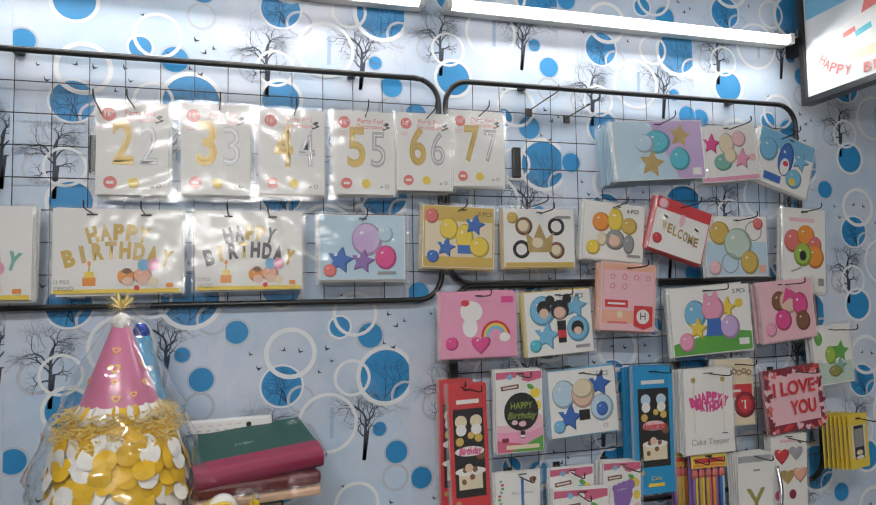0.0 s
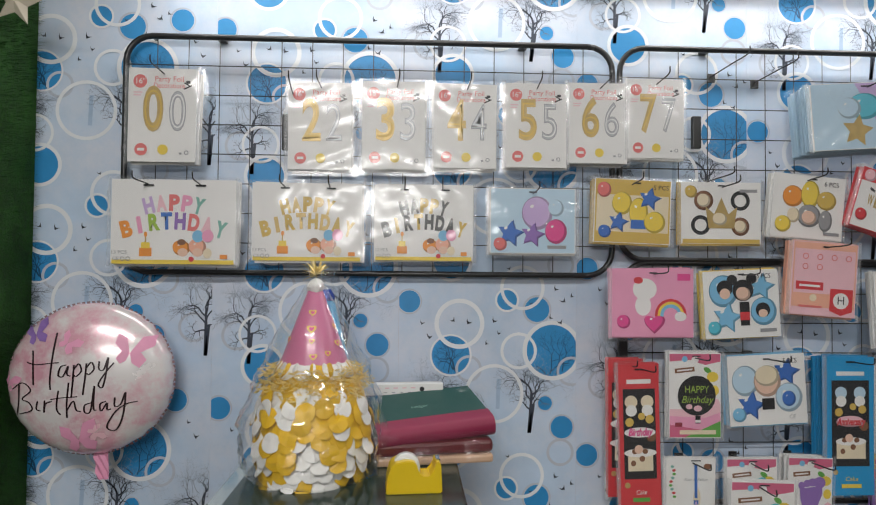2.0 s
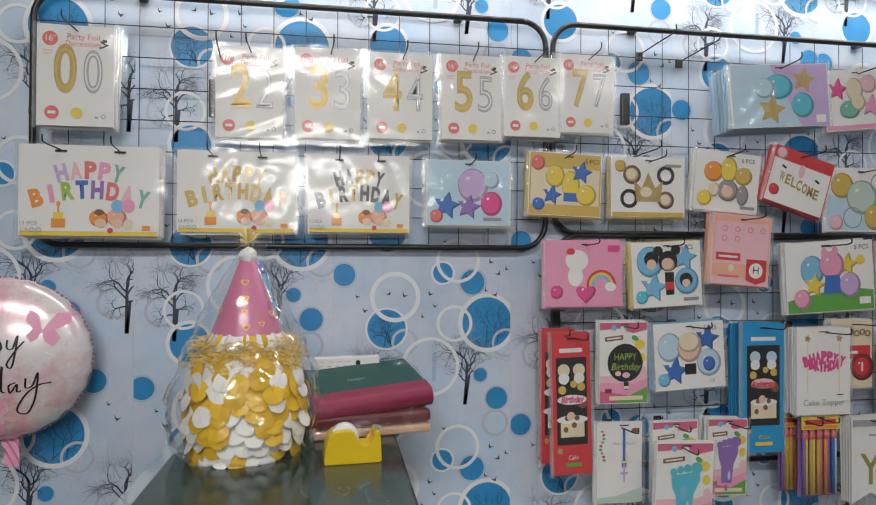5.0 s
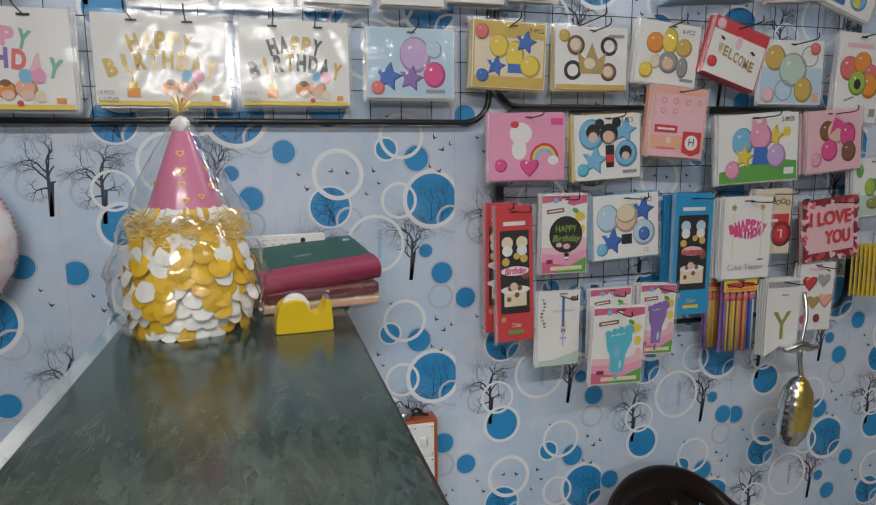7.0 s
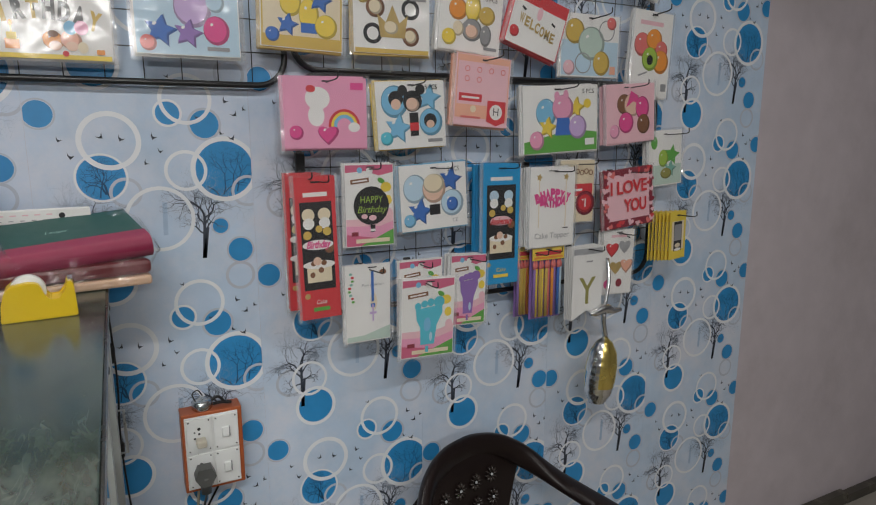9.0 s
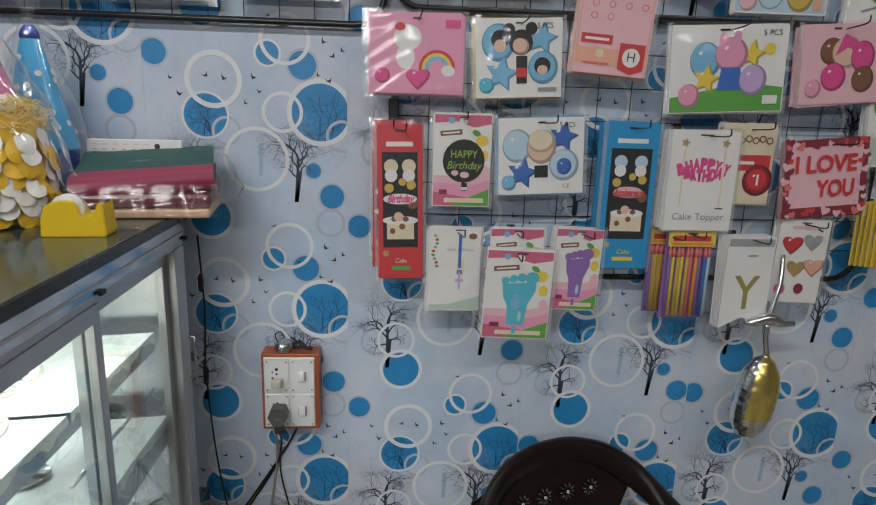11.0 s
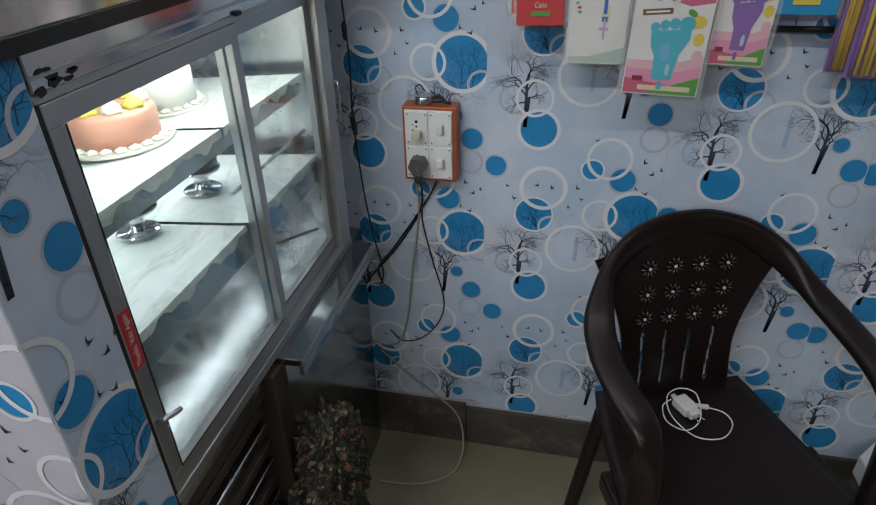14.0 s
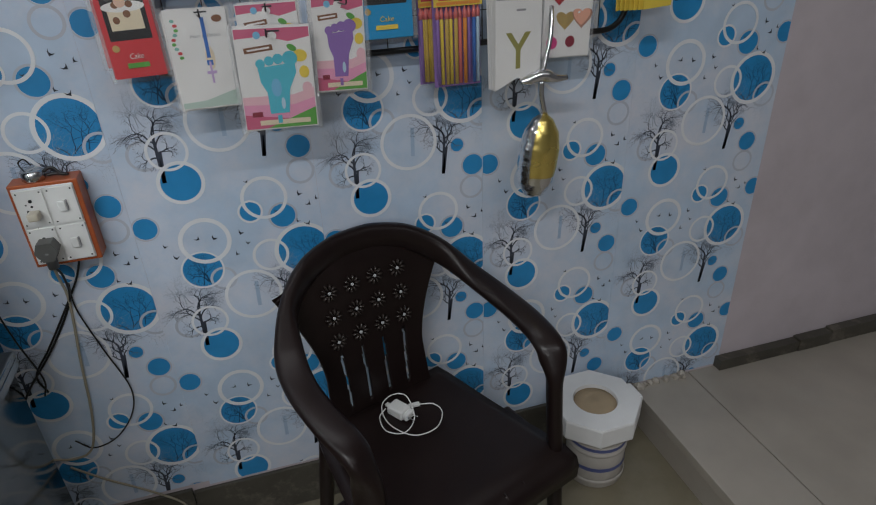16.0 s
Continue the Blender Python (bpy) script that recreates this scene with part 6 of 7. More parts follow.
# handwritten words as pen strokes
def pen(strokes, x, z, s, w):
    t = bmesh.new()
    for st in strokes:
        pts = curve_points([(p[0], 0, p[1]) for p in st], 7)
        last = None
        for i, p in enumerate(pts):
            d = pts[min(i + 1, len(pts) - 1)] - pts[max(i - 1, 0)]
            n = Vector((-d.z, 0, d.x)).normalized() if d.length else Vector((1, 0, 0))
            ww = w * (0.55 + 0.6 * abs(d.normalized().z if d.length else 0))
            a, b = t.verts.new((x + s * p.x + n.x * ww, 0, z + s * p.z + n.z * ww)), t.verts.new((x + s * p.x - n.x * ww, 0, z + s * p.z - n.z * ww))
            if last:
                t.faces.new((last[0], last[1], b, a))
            last = (a, b)
    return t


HAPPY = [[(0.0, 0.55), (0.03, 0.5), (0.06, 0.1), (0.08, -0.2)], [(0.52, 0.95), (0.47, 0.4), (0.44, -0.1), (0.46, -0.3)], [(-0.1, 0.3), (0.1, 0.25), (0.4, 0.28), (0.62, 0.3)],
         [(0.78, 0.25), (0.66, 0.2), (0.62, 0.02), (0.72, 0.0), (0.82, 0.22), (0.80, 0.05), (0.88, 0.0)], [(0.94, 0.25), (0.93, -0.1), (0.9, -0.48)], [(0.94, 0.15), (1.04, 0.27), (1.10, 0.12), (1.0, 0.0), (0.94, 0.03)],
         [(1.20, 0.28), (1.18, -0.05), (1.14, -0.42)], [(1.20, 0.18), (1.30, 0.3), (1.36, 0.16), (1.27, 0.04), (1.2, 0.06)], [(1.46, 0.32), (1.46, 0.15), (1.56, 0.14), (1.64, 0.4), (1.60, 0.0), (1.54, -0.26), (1.46, -0.18), (1.62, 0.1), (1.76, 0.28)]]
BIRTH = [[(0.12, 0.62), (0.1, 0.2), (0.02, -0.1)], [(-0.06, 0.5), (0.2, 0.66), (0.4, 0.5), (0.2, 0.3), (0.36, 0.22), (0.42, 0.05), (0.1, -0.06)], [(0.56, 0.26), (0.53, 0.08), (0.62, 0.04)], [(0.72, 0.28), (0.70, 0.0), (0.74, 0.2), (0.88, 0.26)],
         [(1.02, 0.5), (0.98, 0.1), (1.06, -0.05)], [(1.24, 0.68), (1.2, 0.2), (1.2, -0.12)], [(0.84, 0.3), (1.1, 0.34), (1.42, 0.36)], [(1.2, 0.05), (1.34, 0.26), (1.40, 0.06), (1.5, 0.02)], [(1.72, 0.22), (1.58, 0.16), (1.58, 0.0), (1.70, 0.04), (1.78, 0.6), (1.76, 0.1), (1.82, 0.04)],
         [(2.02, 0.24), (1.9, 0.18), (1.92, 0.02), (2.04, 0.2), (2.04, 0.05), (2.12, 0.06)], [(2.2, 0.32), (2.2, 0.12), (2.32, 0.16), (2.42, 0.42), (2.36, -0.1), (2.2, -0.44), (2.02, -0.36), (2.2, -0.02), (2.44, 0.16), (2.66, 0.2)]]
on_balloon(pen(HAPPY, -0.088, 0.012, 0.079, 0.0013), BINK, "script_word", 0, 0)
on_balloon(pen(BIRTH, -0.118, -0.052, 0.078, 0.0013), BINK, "script_word", 0, 0)


def butterfly(x, z, s, turn, c):
    for pts in (((0, 0), (0.4, 0.9), (1.0, 1.05), (1.05, 0.5), (0.5, 0.1)), ((0, 0), (0.5, 0.1), (0.85, -0.25), (0.6, -0.7), (0.2, -0.5)), ((0, 0), (-0.3, 0.75), (-0.75, 0.95), (-0.8, 0.4), (-0.4, 0.05)), ((0, 0), (-0.4, 0.05), (-0.6, -0.35), (-0.35, -0.6), (-0.1, -0.4))):
        t = bmesh.new()
        t.faces.new([t.verts.new((p * s, 0, q * s)) for p, q in pts])
        on_balloon(t, ink(c), "butterfly_wing", x, z, turn, 0.0008)


butterfly(-0.085, 0.082, 0.024, -20, "purple")
butterfly(-0.028, 0.068, 0.020, 40, "pink")
butterfly(0.075, 0.05, 0.034, 10, "pink")
butterfly(-0.008, -0.104, 0.034, -10, "pink")
butterfly(-0.132, 0.0, 0.02, 30, "pink")
butterfly(0.018, -0.09, 0.016, 70, "rose")
tail = bmesh.new()
tr = [[tail.verts.new((x * w + 0.016 + 0.0012 * j, -0.004 * ((i + j) % 2), -BR * 0.93 - 0.0135 * j)) for i, x in enumerate((-1, -0.5, 0, 0.5, 1))] for j, w in enumerate((0.012, 0.013, 0.011, 0.012, 0.009))]
for p, q in zip(tr, tr[1:]):
    for i in range(4):
        tail.faces.new((p[i], p[i + 1], q[i + 1], q[i]))
part("tail", tail, ink("pink"), balloon, "crumpled pink foil tail")
part("hanger", tube([(0.0, 0.03, 0.02), (0.0, WALL_Y - 1.167, 0.02)], 0.003), WHITE, balloon, "short white holder to the wall")

# ---- confetti-scaled pinata bag ----
GOLDP = mat("gold_yellow_paper", (0.74, 0.45, 0.012), 0.35, vary=0.12, scale=30, rand=0.1)
WHITEP = mat("white_paper", (0.80, 0.79, 0.76), 0.5, vary=0.04)
PINKP = mat("pink_foil_card", (0.62, 0.19, 0.33), 0.3, vary=0.1, scale=20, coat=0.4)
BLUEP = mat("sky_blue_card", (0.06, 0.42, 0.74), 0.3, vary=0.1, scale=20, coat=0.4)
DEEPB = mat("deep_blue_foil", (0.03, 0.08, 0.45), 0.25, metal=0.4, vary=0.2, scale=30)
TINSEL = mat("gold_tinsel", (0.80, 0.62, 0.22), 0.3, metal=0.25, vary=0.3, scale=80)
bag = thing("party_pinata", "yellow and white paper-scaled pinata with pink cone hat in clear wrap", "pinata", pose(-0.222, 0.975, 1.25))


def body_r(z):
    """Pear outline: widest a third of the way up."""
    k = min(max(z / 0.17, 0), 1)
    return 0.054 + 0.034 * math.sin(math.pi * (0.8 * k + 0.17))


part("body", lathe([(0.066, 0.004)] + [(body_r(0.165 * i / 8) - 0.006, 0.006 + 0.165 * i / 8) for i in range(9)] + [(0.05, 0.178)], 32), GOLDP, bag)
rng = random.Random(2)
disc_mesh = {}
for kind in range(5):
    t = bmesh.new()
    k = 12
    vs = [t.verts.new((0.0152 * rng.uniform(0.93, 1.05) * math.cos(q * math.tau / k), 0.0022 * math.cos(q * math.tau / k) ** 2 - 0.0012 * (math.sin(q * math.tau / k) < -0.4), 0.0152 * rng.uniform(0.93, 1.05) * math.sin(q * math.tau / k))) for q in range(k)]
    c = t.verts.new((0, -0.001, 0))
    for q in range(k):
        t.faces.new((c, vs[q], vs[(q + 1) % k]))
    e = bmesh.ops.extrude_face_region(t, geom=t.faces[:])
    for v in [g for g in e["geom"] if isinstance(g, bmesh.types.BMVert)]:
        v.co.y += 0.0007
    for white in (0, 1):
        disc_mesh[kind, white] = mesh_of(t.copy(), "paper_scale", WHITEP if white else GOLDP)
    t.free()
# paper discs hang in overlapping rows, their lower edges standing off
for row in range(9):
    z = 0.014 + row * 0.0145
    n = 23
    for i in range(n):
        a = (i + 0.5 * (row % 2) + rng.uniform(-0.3, 0.3)) * math.tau / n
        r0 = body_r(z) + rng.uniform(-0.002, 0.006)
        lump = noise.noise(Vector((math.cos(a) * 2.6, math.sin(a) * 2.6, z * 34)))
        white = 1 if lump + rng.uniform(-0.22, 0.22) > 0.06 else 0
        ob = new("paper_scale", disc_mesh[rng.randrange(5), white])
        ob.parent = bag
        ob.matrix_basis = Matrix.Rotation(a + math.pi / 2, 4, "Z") @ Matrix.Translation((0, -r0, z + rng.uniform(-0.004, 0.004))) @ Matrix.Rotation(radians(rng.uniform(-26, -8)), 4, "X") @ Matrix.Rotation(rng.uniform(-3.1, 3.1), 4, "Y") @ Matrix.Rotation(rng.uniform(-0.2, 0.2), 4, "Z")
bm = bmesh.new()
for i in range(1700):
    a, z, r0 = rng.uniform(0, math.tau), rng.uniform(0.130, 0.172), rng.uniform(0.058, 0.084)
    r0 *= 1.0 - 4.0 * max(0.0, z - 0.150)
    p = Vector((r0 * math.cos(a), r0 * math.sin(a), z))
    q = p + Vector((rng.uniform(-1, 1), rng.uniform(-1, 1), rng.uniform(-0.6, 0.5))).normalized() * rng.uniform(0.005, 0.013)
    w = Vector((0, 0, 0.0009))
    bm.faces.new([bm.verts.new(v) for v in (p - w, q - w, q + w, p + w)])
tn = part("tinsel_ruff", bm, TINSEL, bag, "crumpled gold tinsel ruff")
tagged(tn, kind="stuff")
for i in range(15):
    a = i * math.tau / 15 + rng.uniform(-0.1, 0.1)
    t = lathe([(0.001, -0.001), (0.018, 0.0), (0.018, 0.0012), (0.001, 0.002)], 12)
    part("collar_disc", t, WHITEP if i % 3 else GOLDP, bag, m=Matrix.Rotation(a, 4, "Z") @ Matrix.Translation((0.055, 0, 0.170)) @ Matrix.Rotation(radians(55), 4, "Y"))
part("cone_hat", lathe([(0.058, 0.160), (0.0575, 0.163), (0.012, 0.285), (0.009, 0.289)], 40), PINKP, bag, "pink foil cone hat")
for i, (a, z, s) in enumerate(((-84, 0.212, 0.006), (-88, 0.234, 0.0045), (-90, 0.252, 0.0075), (-90, 0.276, 0.006), (-58, 0.216, 0.005), (-30, 0.23, 0.006), (-20, 0.255, 0.005), (-150, 0.235, 0.006))):
    z -= 0.022
    r0 = 0.056 - (z - 0.173) * 0.395
    for k, col in ((1.0, "yellow"), (0.55, "hotpink")):
        t = shape("h", (s * k,))
        part("gold_heart", t, ink(col), bag, m=Matrix.Rotation(radians(a + 90), 4, "Z") @ Matrix.Translation((0, -r0 - 0.0012 - (0.0004 if k < 1 else 0), z)) @ Matrix.Rotation(radians(-23), 4, "X"))
bm = bmesh.new()
t = bmesh.new()
bmesh.ops.create_icosphere(t, subdivisions=2, radius=0.014)
for v in t.verts:
    v.co *= rng.uniform(0.85, 1.1)
join(bm, t, 0, Matrix.Translation((0, 0, 0.292)))
part("pompom", bm, WHITEP, bag, "white paper pompom")
bm = bmesh.new()
for i in range(60):
    d = Vector((rng.uniform(-1, 1), rng.uniform(-1, 1), rng.uniform(-0.2, 1.3))).normalized() * rng.uniform(0.012, 0.026)
    p = Vector((0, 0, 0.312))
    w = Vector((0.0008, 0, 0))
    bm.faces.new([bm.verts.new(v) for v in (p - w, p + d - w, p + d + w, p + w)])
part("tinsel_tuft", bm, TINSEL, bag, "gold tinsel tuft")


def wrap(profile, seed, wob, seg=44):
    t = lathe(profile, seg, ends=False)
    for v in t.verts:
        k = 1 + wob * (noise.noise(v.co * 26 + Vector((seed, 0, 0))) + 0.6 * noise.noise(v.co * 70 + Vector((seed, 3, 0))))
        v.co.x, v.co.y = v.co.x * k, v.co.y * k
    return t


film_prof = [(0.062, 0.001), (0.094, 0.005), (0.108, 0.03), (0.113, 0.06), (0.110, 0.09), (0.102, 0.125), (0.092, 0.155), (0.076, 0.185), (0.062, 0.21), (0.049, 0.235), (0.035, 0.262), (0.02, 0.288), (0.007, 0.304), (0.012, 0.318)]
fp = []
for (r0, z0), (r1, z1) in zip(film_prof, film_prof[1:]):
    for k in range(3):
        fp.append((r0 + (r1 - r0) * k / 3, z0 + (z1 - z0) * k / 3))
f = part("clear_wrap", wrap(fp + [film_prof[-1]], 1.0, 0.11, 64), WRAP, bag, "crinkled clear cellophane wrap", smooth=True)
f.visible_shadow = False

bag2 = thing("party_pinata", "sky blue dotted cone pinata in clear wrap", "pinata", pose(-0.224, 1.135, 1.25) @ Matrix.Diagonal((1.12, 1.12, 1.03, 1)))
part("body", lathe([(0.040, 0.002), (0.046, 0.01), (0.047, 0.08), (0.042, 0.10)], 32), DEEPB, bag2, "deep blue foil body")
part("cone_hat", lathe([(0.05, 0.088), (0.0495, 0.092), (0.012, 0.255), (0.008, 0.26)], 36), BLUEP, bag2, "sky blue cone hat")
for i in range(26):
    a, z = rng.uniform(-170, 20), rng.uniform(0.115, 0.24)
    r0 = 0.05 - (z - 0.1) * 0.222
    part("white_dot", shape("e", (0.0045, 0.0045)), WHITEP, bag2, m=Matrix.Rotation(radians(a + 90), 4, "Z") @ Matrix.Translation((0, -r0 - 0.001, z)) @ Matrix.Rotation(radians(-12.5), 4, "X"))
part("tip", lathe([(0.012, 0.253), (0.013, 0.262), (0.006, 0.275)], 16), DEEPB, bag2)
f = part("clear_wrap", wrap([(0.05, 0.002), (0.058, 0.03), (0.062, 0.07), (0.06, 0.11), (0.05, 0.15), (0.036, 0.2), (0.02, 0.25), (0.008, 0.29), (0.014, 0.31)], 9.0, 0.10), WRAP, bag2, "clear cellophane wrap", smooth=True)
f.visible_shadow = False

# ---- ledger, packets, box, tape dispenser ----
GREENC = mat("dark_green_book_cloth", (0.015, 0.075, 0.062), 0.55, vary=0.1, scale=40, bump=0.1, bump_scale=500)
MAROONC = mat("maroon_book_cloth", (0.24, 0.018, 0.06), 0.5, vary=0.1, scale=40, bump=0.1, bump_scale=500)
PAGES = mat("book_pages", (0.70, 0.68, 0.62), 0.7, vary=0.1, scale=90, stretch=(1, 1, 12))
PLUM = mat("maroon_packet", (0.11, 0.012, 0.016), 0.35, vary=0.15)
BUFF = mat("buff_packet", (0.55, 0.36, 0.24), 0.5, vary=0.12)
low = thing("paper_packet", "flat buff packet in clear sleeve under the ledger", "packet", pose(-0.035, 1.085, 1.2505, 0, 0, 8))
part("packet", box(-0.10, -0.07, 0.0, 0.095, 0.075, 0.014, 0.004), BUFF, low)
f = part("sleeve", film_sheet(0.215, 0.165, 0.004, 55), FILM, low, smooth=True, m=pose(0, 0, 0.019, -90, 0, 0))
f.visible_shadow = False
mid = thing("napkin_packet", "maroon packet in crinkled clear film", "packet", pose(-0.04, 1.082, 1.266, 0, 0, 10))
part("packet", box(-0.10, -0.066, 0.0, 0.10, 0.07, 0.022, 0.007), PLUM, mid, "maroon folded packet")
for a, z0 in ((0, 0.0), (1, 0.0)):
    f = part("film", film_sheet(0.22, 0.05, 0.006, 60 + a), FILM, mid, "crinkled clear film", smooth=True, m=pose(0, -0.072, 0.012, -12, 0, 0) if a == 0 else pose(0, 0.0, 0.027, -90, 0, 0))
    f.visible_shadow = False
book = thing("ledger_book", "thick green ledger with maroon spine lying open-edged", "book", pose(-0.040, 1.082, 1.2935, 12, -4, 13))
part("cover", box(-0.098, -0.046, 0.030, 0.102, 0.085, 0.0335, 0.001), GREENC, book, "dark green top cover")
part("cover", box(-0.098, -0.046, 0.0, 0.102, 0.085, 0.003, 0.001), GREENC, book, "dark green back cover")
sp = bmesh.new()
n = 8
prof = [(-0.046 + 0.0 - 0.016 * math.sin(math.pi * i / n), 0.0165 - 0.0175 * math.cos(math.pi * i / n)) for i in range(n + 1)]
ra, rb = [[sp.verts.new((x, y, z)) for y, z in [(-0.022, -0.001)] + prof + [(-0.022, 0.0345)]] for x in (-0.099, 0.103)]
for i in range(len(ra) - 1):
    sp.faces.new((ra[i], ra[i + 1], rb[i + 1], rb[i]))
part("spine", sp, MAROONC, book, "rounded maroon spine", smooth=True)
part("pages", box(-0.093, -0.045, 0.0035, 0.097, 0.08, 0.0295), PAGES, book)
t = text_bm("Ledger", 0.013, 0.032, "CENTER", 0.3)
bm = bmesh.new()
join(bm, t, 0, Matrix.Translation((-0.01, 0.02, 0.0340)) @ Matrix.Rotation(radians(-90), 4, "X") @ Matrix.Rotation(radians(0), 4, "Y"))
part("lettering", bm, mat("pale_green_foil", (0.25, 0.42, 0.34), 0.3), book)
bx = thing("banner_box", "long white printed carton on the ledger pile", "box", pose(-0.085, 1.165, 1.338, 0, 0, 6))
part("carton", box(-0.075, -0.012, 0.0, 0.075, 0.012, 0.020, 0.001), CARD, bx)
for k in range(9):
    part("printed_bar", box(-0.066 + 0.015 * k, -0.0124, 0.004, -0.060 + 0.015 * k, -0.012, 0.0052), ink("grey"), bx)
for k in range(6):
    part("printed_bar", box(-0.066 + 0.016 * k, -0.0124, 0.012, -0.058 + 0.016 * k, -0.012, 0.0138), ink("rose"), bx)
part("round_mark", lathe([(0.0045, 0), (0.0045, 0.0004)], 16, centre=(0, 0, 0)), ink("black"), bx, m=pose(0.035, -0.012, 0.010, 90))
stand = thing("box_rest", "stacked thin cartons behind the ledger", "box", pose(-0.085, 1.165, 1.2505, 0, 0, 6))
part("carton", box(-0.07, -0.012, 0.0, 0.075, 0.014, 0.087, 0.002), mat("dark_plum_card", (0.05, 0.02, 0.045), 0.5), stand)
f = thing("plastic_wrap", "crumpled clear plastic wrap beside the ledger", "plastic wrap", pose(0.03, 1.165, 1.2505))
w = part("wrap", wrap([(0.01, 0.0), (0.04, 0.004), (0.05, 0.03), (0.045, 0.06), (0.03, 0.085), (0.01, 0.10)], 4.0, 0.3), FILM, f, smooth=True)
w.visible_shadow = False

YEL = mat("yellow_plastic", (0.72, 0.50, 0.01), 0.32, vary=0.05, scale=15)
disp = thing("tape_dispenser", "yellow plastic desk tape dispenser with white tape", "tape dispenser", pose(-0.066, 0.905, 1.25, 0, 0, 4) @ Matrix.Diagonal((0.9, 0.9, 0.92, 1)))
prof = [(-0.045, 0.0), (0.044, 0.0), (0.045, 0.004), (0.043, 0.040), (0.041, 0.048), (0.037, 0.049), (0.034, 0.046), (0.032, 0.034), (0.025, 0.0255), (0.014, 0.025), (0.008, 0.030), (0.004, 0.044), (0.0, 0.049), (-0.012, 0.051), (-0.030, 0.048), (-0.038, 0.041), (-0.043, 0.024)]
bm = bmesh.new()
a = [bm.verts.new((x, -0.022, z)) for x, z in prof]
b = [bm.verts.new((x, 0.022, z)) for x, z in prof]
bm.faces.new(a)
bm.faces.new(list(reversed(b)))
for i in range(len(prof)):
    q = (i + 1) % len(prof)
    bm.faces.new((a[i], a[q], b[q], b[i]))
bmesh.ops.bevel(bm, geom=[e for e in bm.edges], offset=0.0014, segments=2, affect="EDGES")
part("body", bm, YEL, disp)
part("tape_roll", lathe([(0.010, -0.009), (0.022, -0.009), (0.022, 0.009), (0.010, 0.009)], 32), mat("white_tape", (0.75, 0.75, 0.72), 0.3), disp, "white tape roll", m=pose(-0.012, 0.0, 0.036, 90, 0, 0))
part("cutter", box(0.036, -0.012, 0.047, 0.042, 0.012, 0.0505), STEEL, disp)

# ---- plastic armchair ----
chair = thing("plastic_chair", "dark brown moulded plastic armchair with flower-pierced back", "chair", pose(0.742, 0.930, 0.0, 0, 0, 19.5))
SEAT_Z = 0.40


def lofted(rows, name, m=CHAIR, thick=0.006, label=""):
    bm = bmesh.new()
    vs = [[bm.verts.new(p) for p in r] for r in rows]
    for a, b in zip(vs, vs[1:]):
        for i in range(len(a) - 1):
            bm.faces.new((a[i], a[i + 1], b[i + 1], b[i]))
    bmesh.ops.recalc_face_normals(bm, faces=bm.faces)
    bmesh.ops.solidify(bm, geom=bm.faces[:], thickness=thick)
    return part(name, bm, m, chair, label, smooth=True)


rows = []
for j in range(13):
    v = j / 12
    y = 0.185 - 0.375 * v
    hw = 0.158 + 0.060 * v ** 0.8
    z = SEAT_Z + 0.004 - 0.012 * math.sin(v * math.pi) + (0.0 if v < 0.9 else -0.014 * ((v - 0.9) / 0.1) ** 2)
    rows.append([(hw * (i / 8 - 1), y, z - 0.006 * (1 - abs(i / 8 - 1)) + 0.0) for i in range(17)])
rows.append([(0.218 * (i / 8 - 1), -0.196, SEAT_Z - 0.026) for i in range(17)])
rows.append([(0.216 * (i / 8 - 1), -0.195, SEAT_Z - 0.055) for i in range(17)])
seat = lofted(rows, "seat", thick=-0.006)
for k in range(9):
    part("seat_rib", tube([(-0.18 + 0.045 * k, -0.176, SEAT_Z - 0.004), (-0.18 + 0.045 * k, -0.193, SEAT_Z - 0.013), (-0.18 + 0.045 * k, -0.199, SEAT_Z - 0.03), (-0.18 + 0.045 * k, -0.198, SEAT_Z - 0.05)], 0.003), CHAIR, seat)


def back_pt(u, z):
    """The back shell at half-width fraction u and height z."""
    k = (z - SEAT_Z) / 0.37
    return (u, 0.177 + 0.036 * k + 0.008 * k * k - 0.55 * u * u, z)


# back panel with slots: built as upright staves and a solid upper field
def back_half(z):
    k = (z - SEAT_Z) / 0.31
    return 0.124 - 0.008 * math.sin(math.pi * min(k, 1)) + 0.058 * max(0.0, (k - 0.35) / 0.65) ** 1.5


slots = (-0.078, -0.026, 0.026, 0.078)
bm = bmesh.new()
nz, nu = 36, 96
grid = []
for j in range(nz + 1):
    z = SEAT_Z - 0.005 + 0.335 * j / nz
    hw = back_half(z)
    grid.append([(back_pt(hw * (2 * i / nu - 1), z)) for i in range(nu + 1)])
for k in range(1, 9):
    row = []
    for i in range(nu + 1):
        u = 2 * i / nu - 1
        lo = back_pt(back_half(SEAT_Z + 0.33) * u, SEAT_Z + 0.33)
        hx = 0.156 * u
        hi = (hx, 0.226 - 1.0 * hx * hx, 0.766 - 1.45 * hx * hx)
        row.append(tuple(lo[q] + (hi[q] - lo[q]) * k / 8 for q in range(3)))
    grid.append(row)
hole = set()
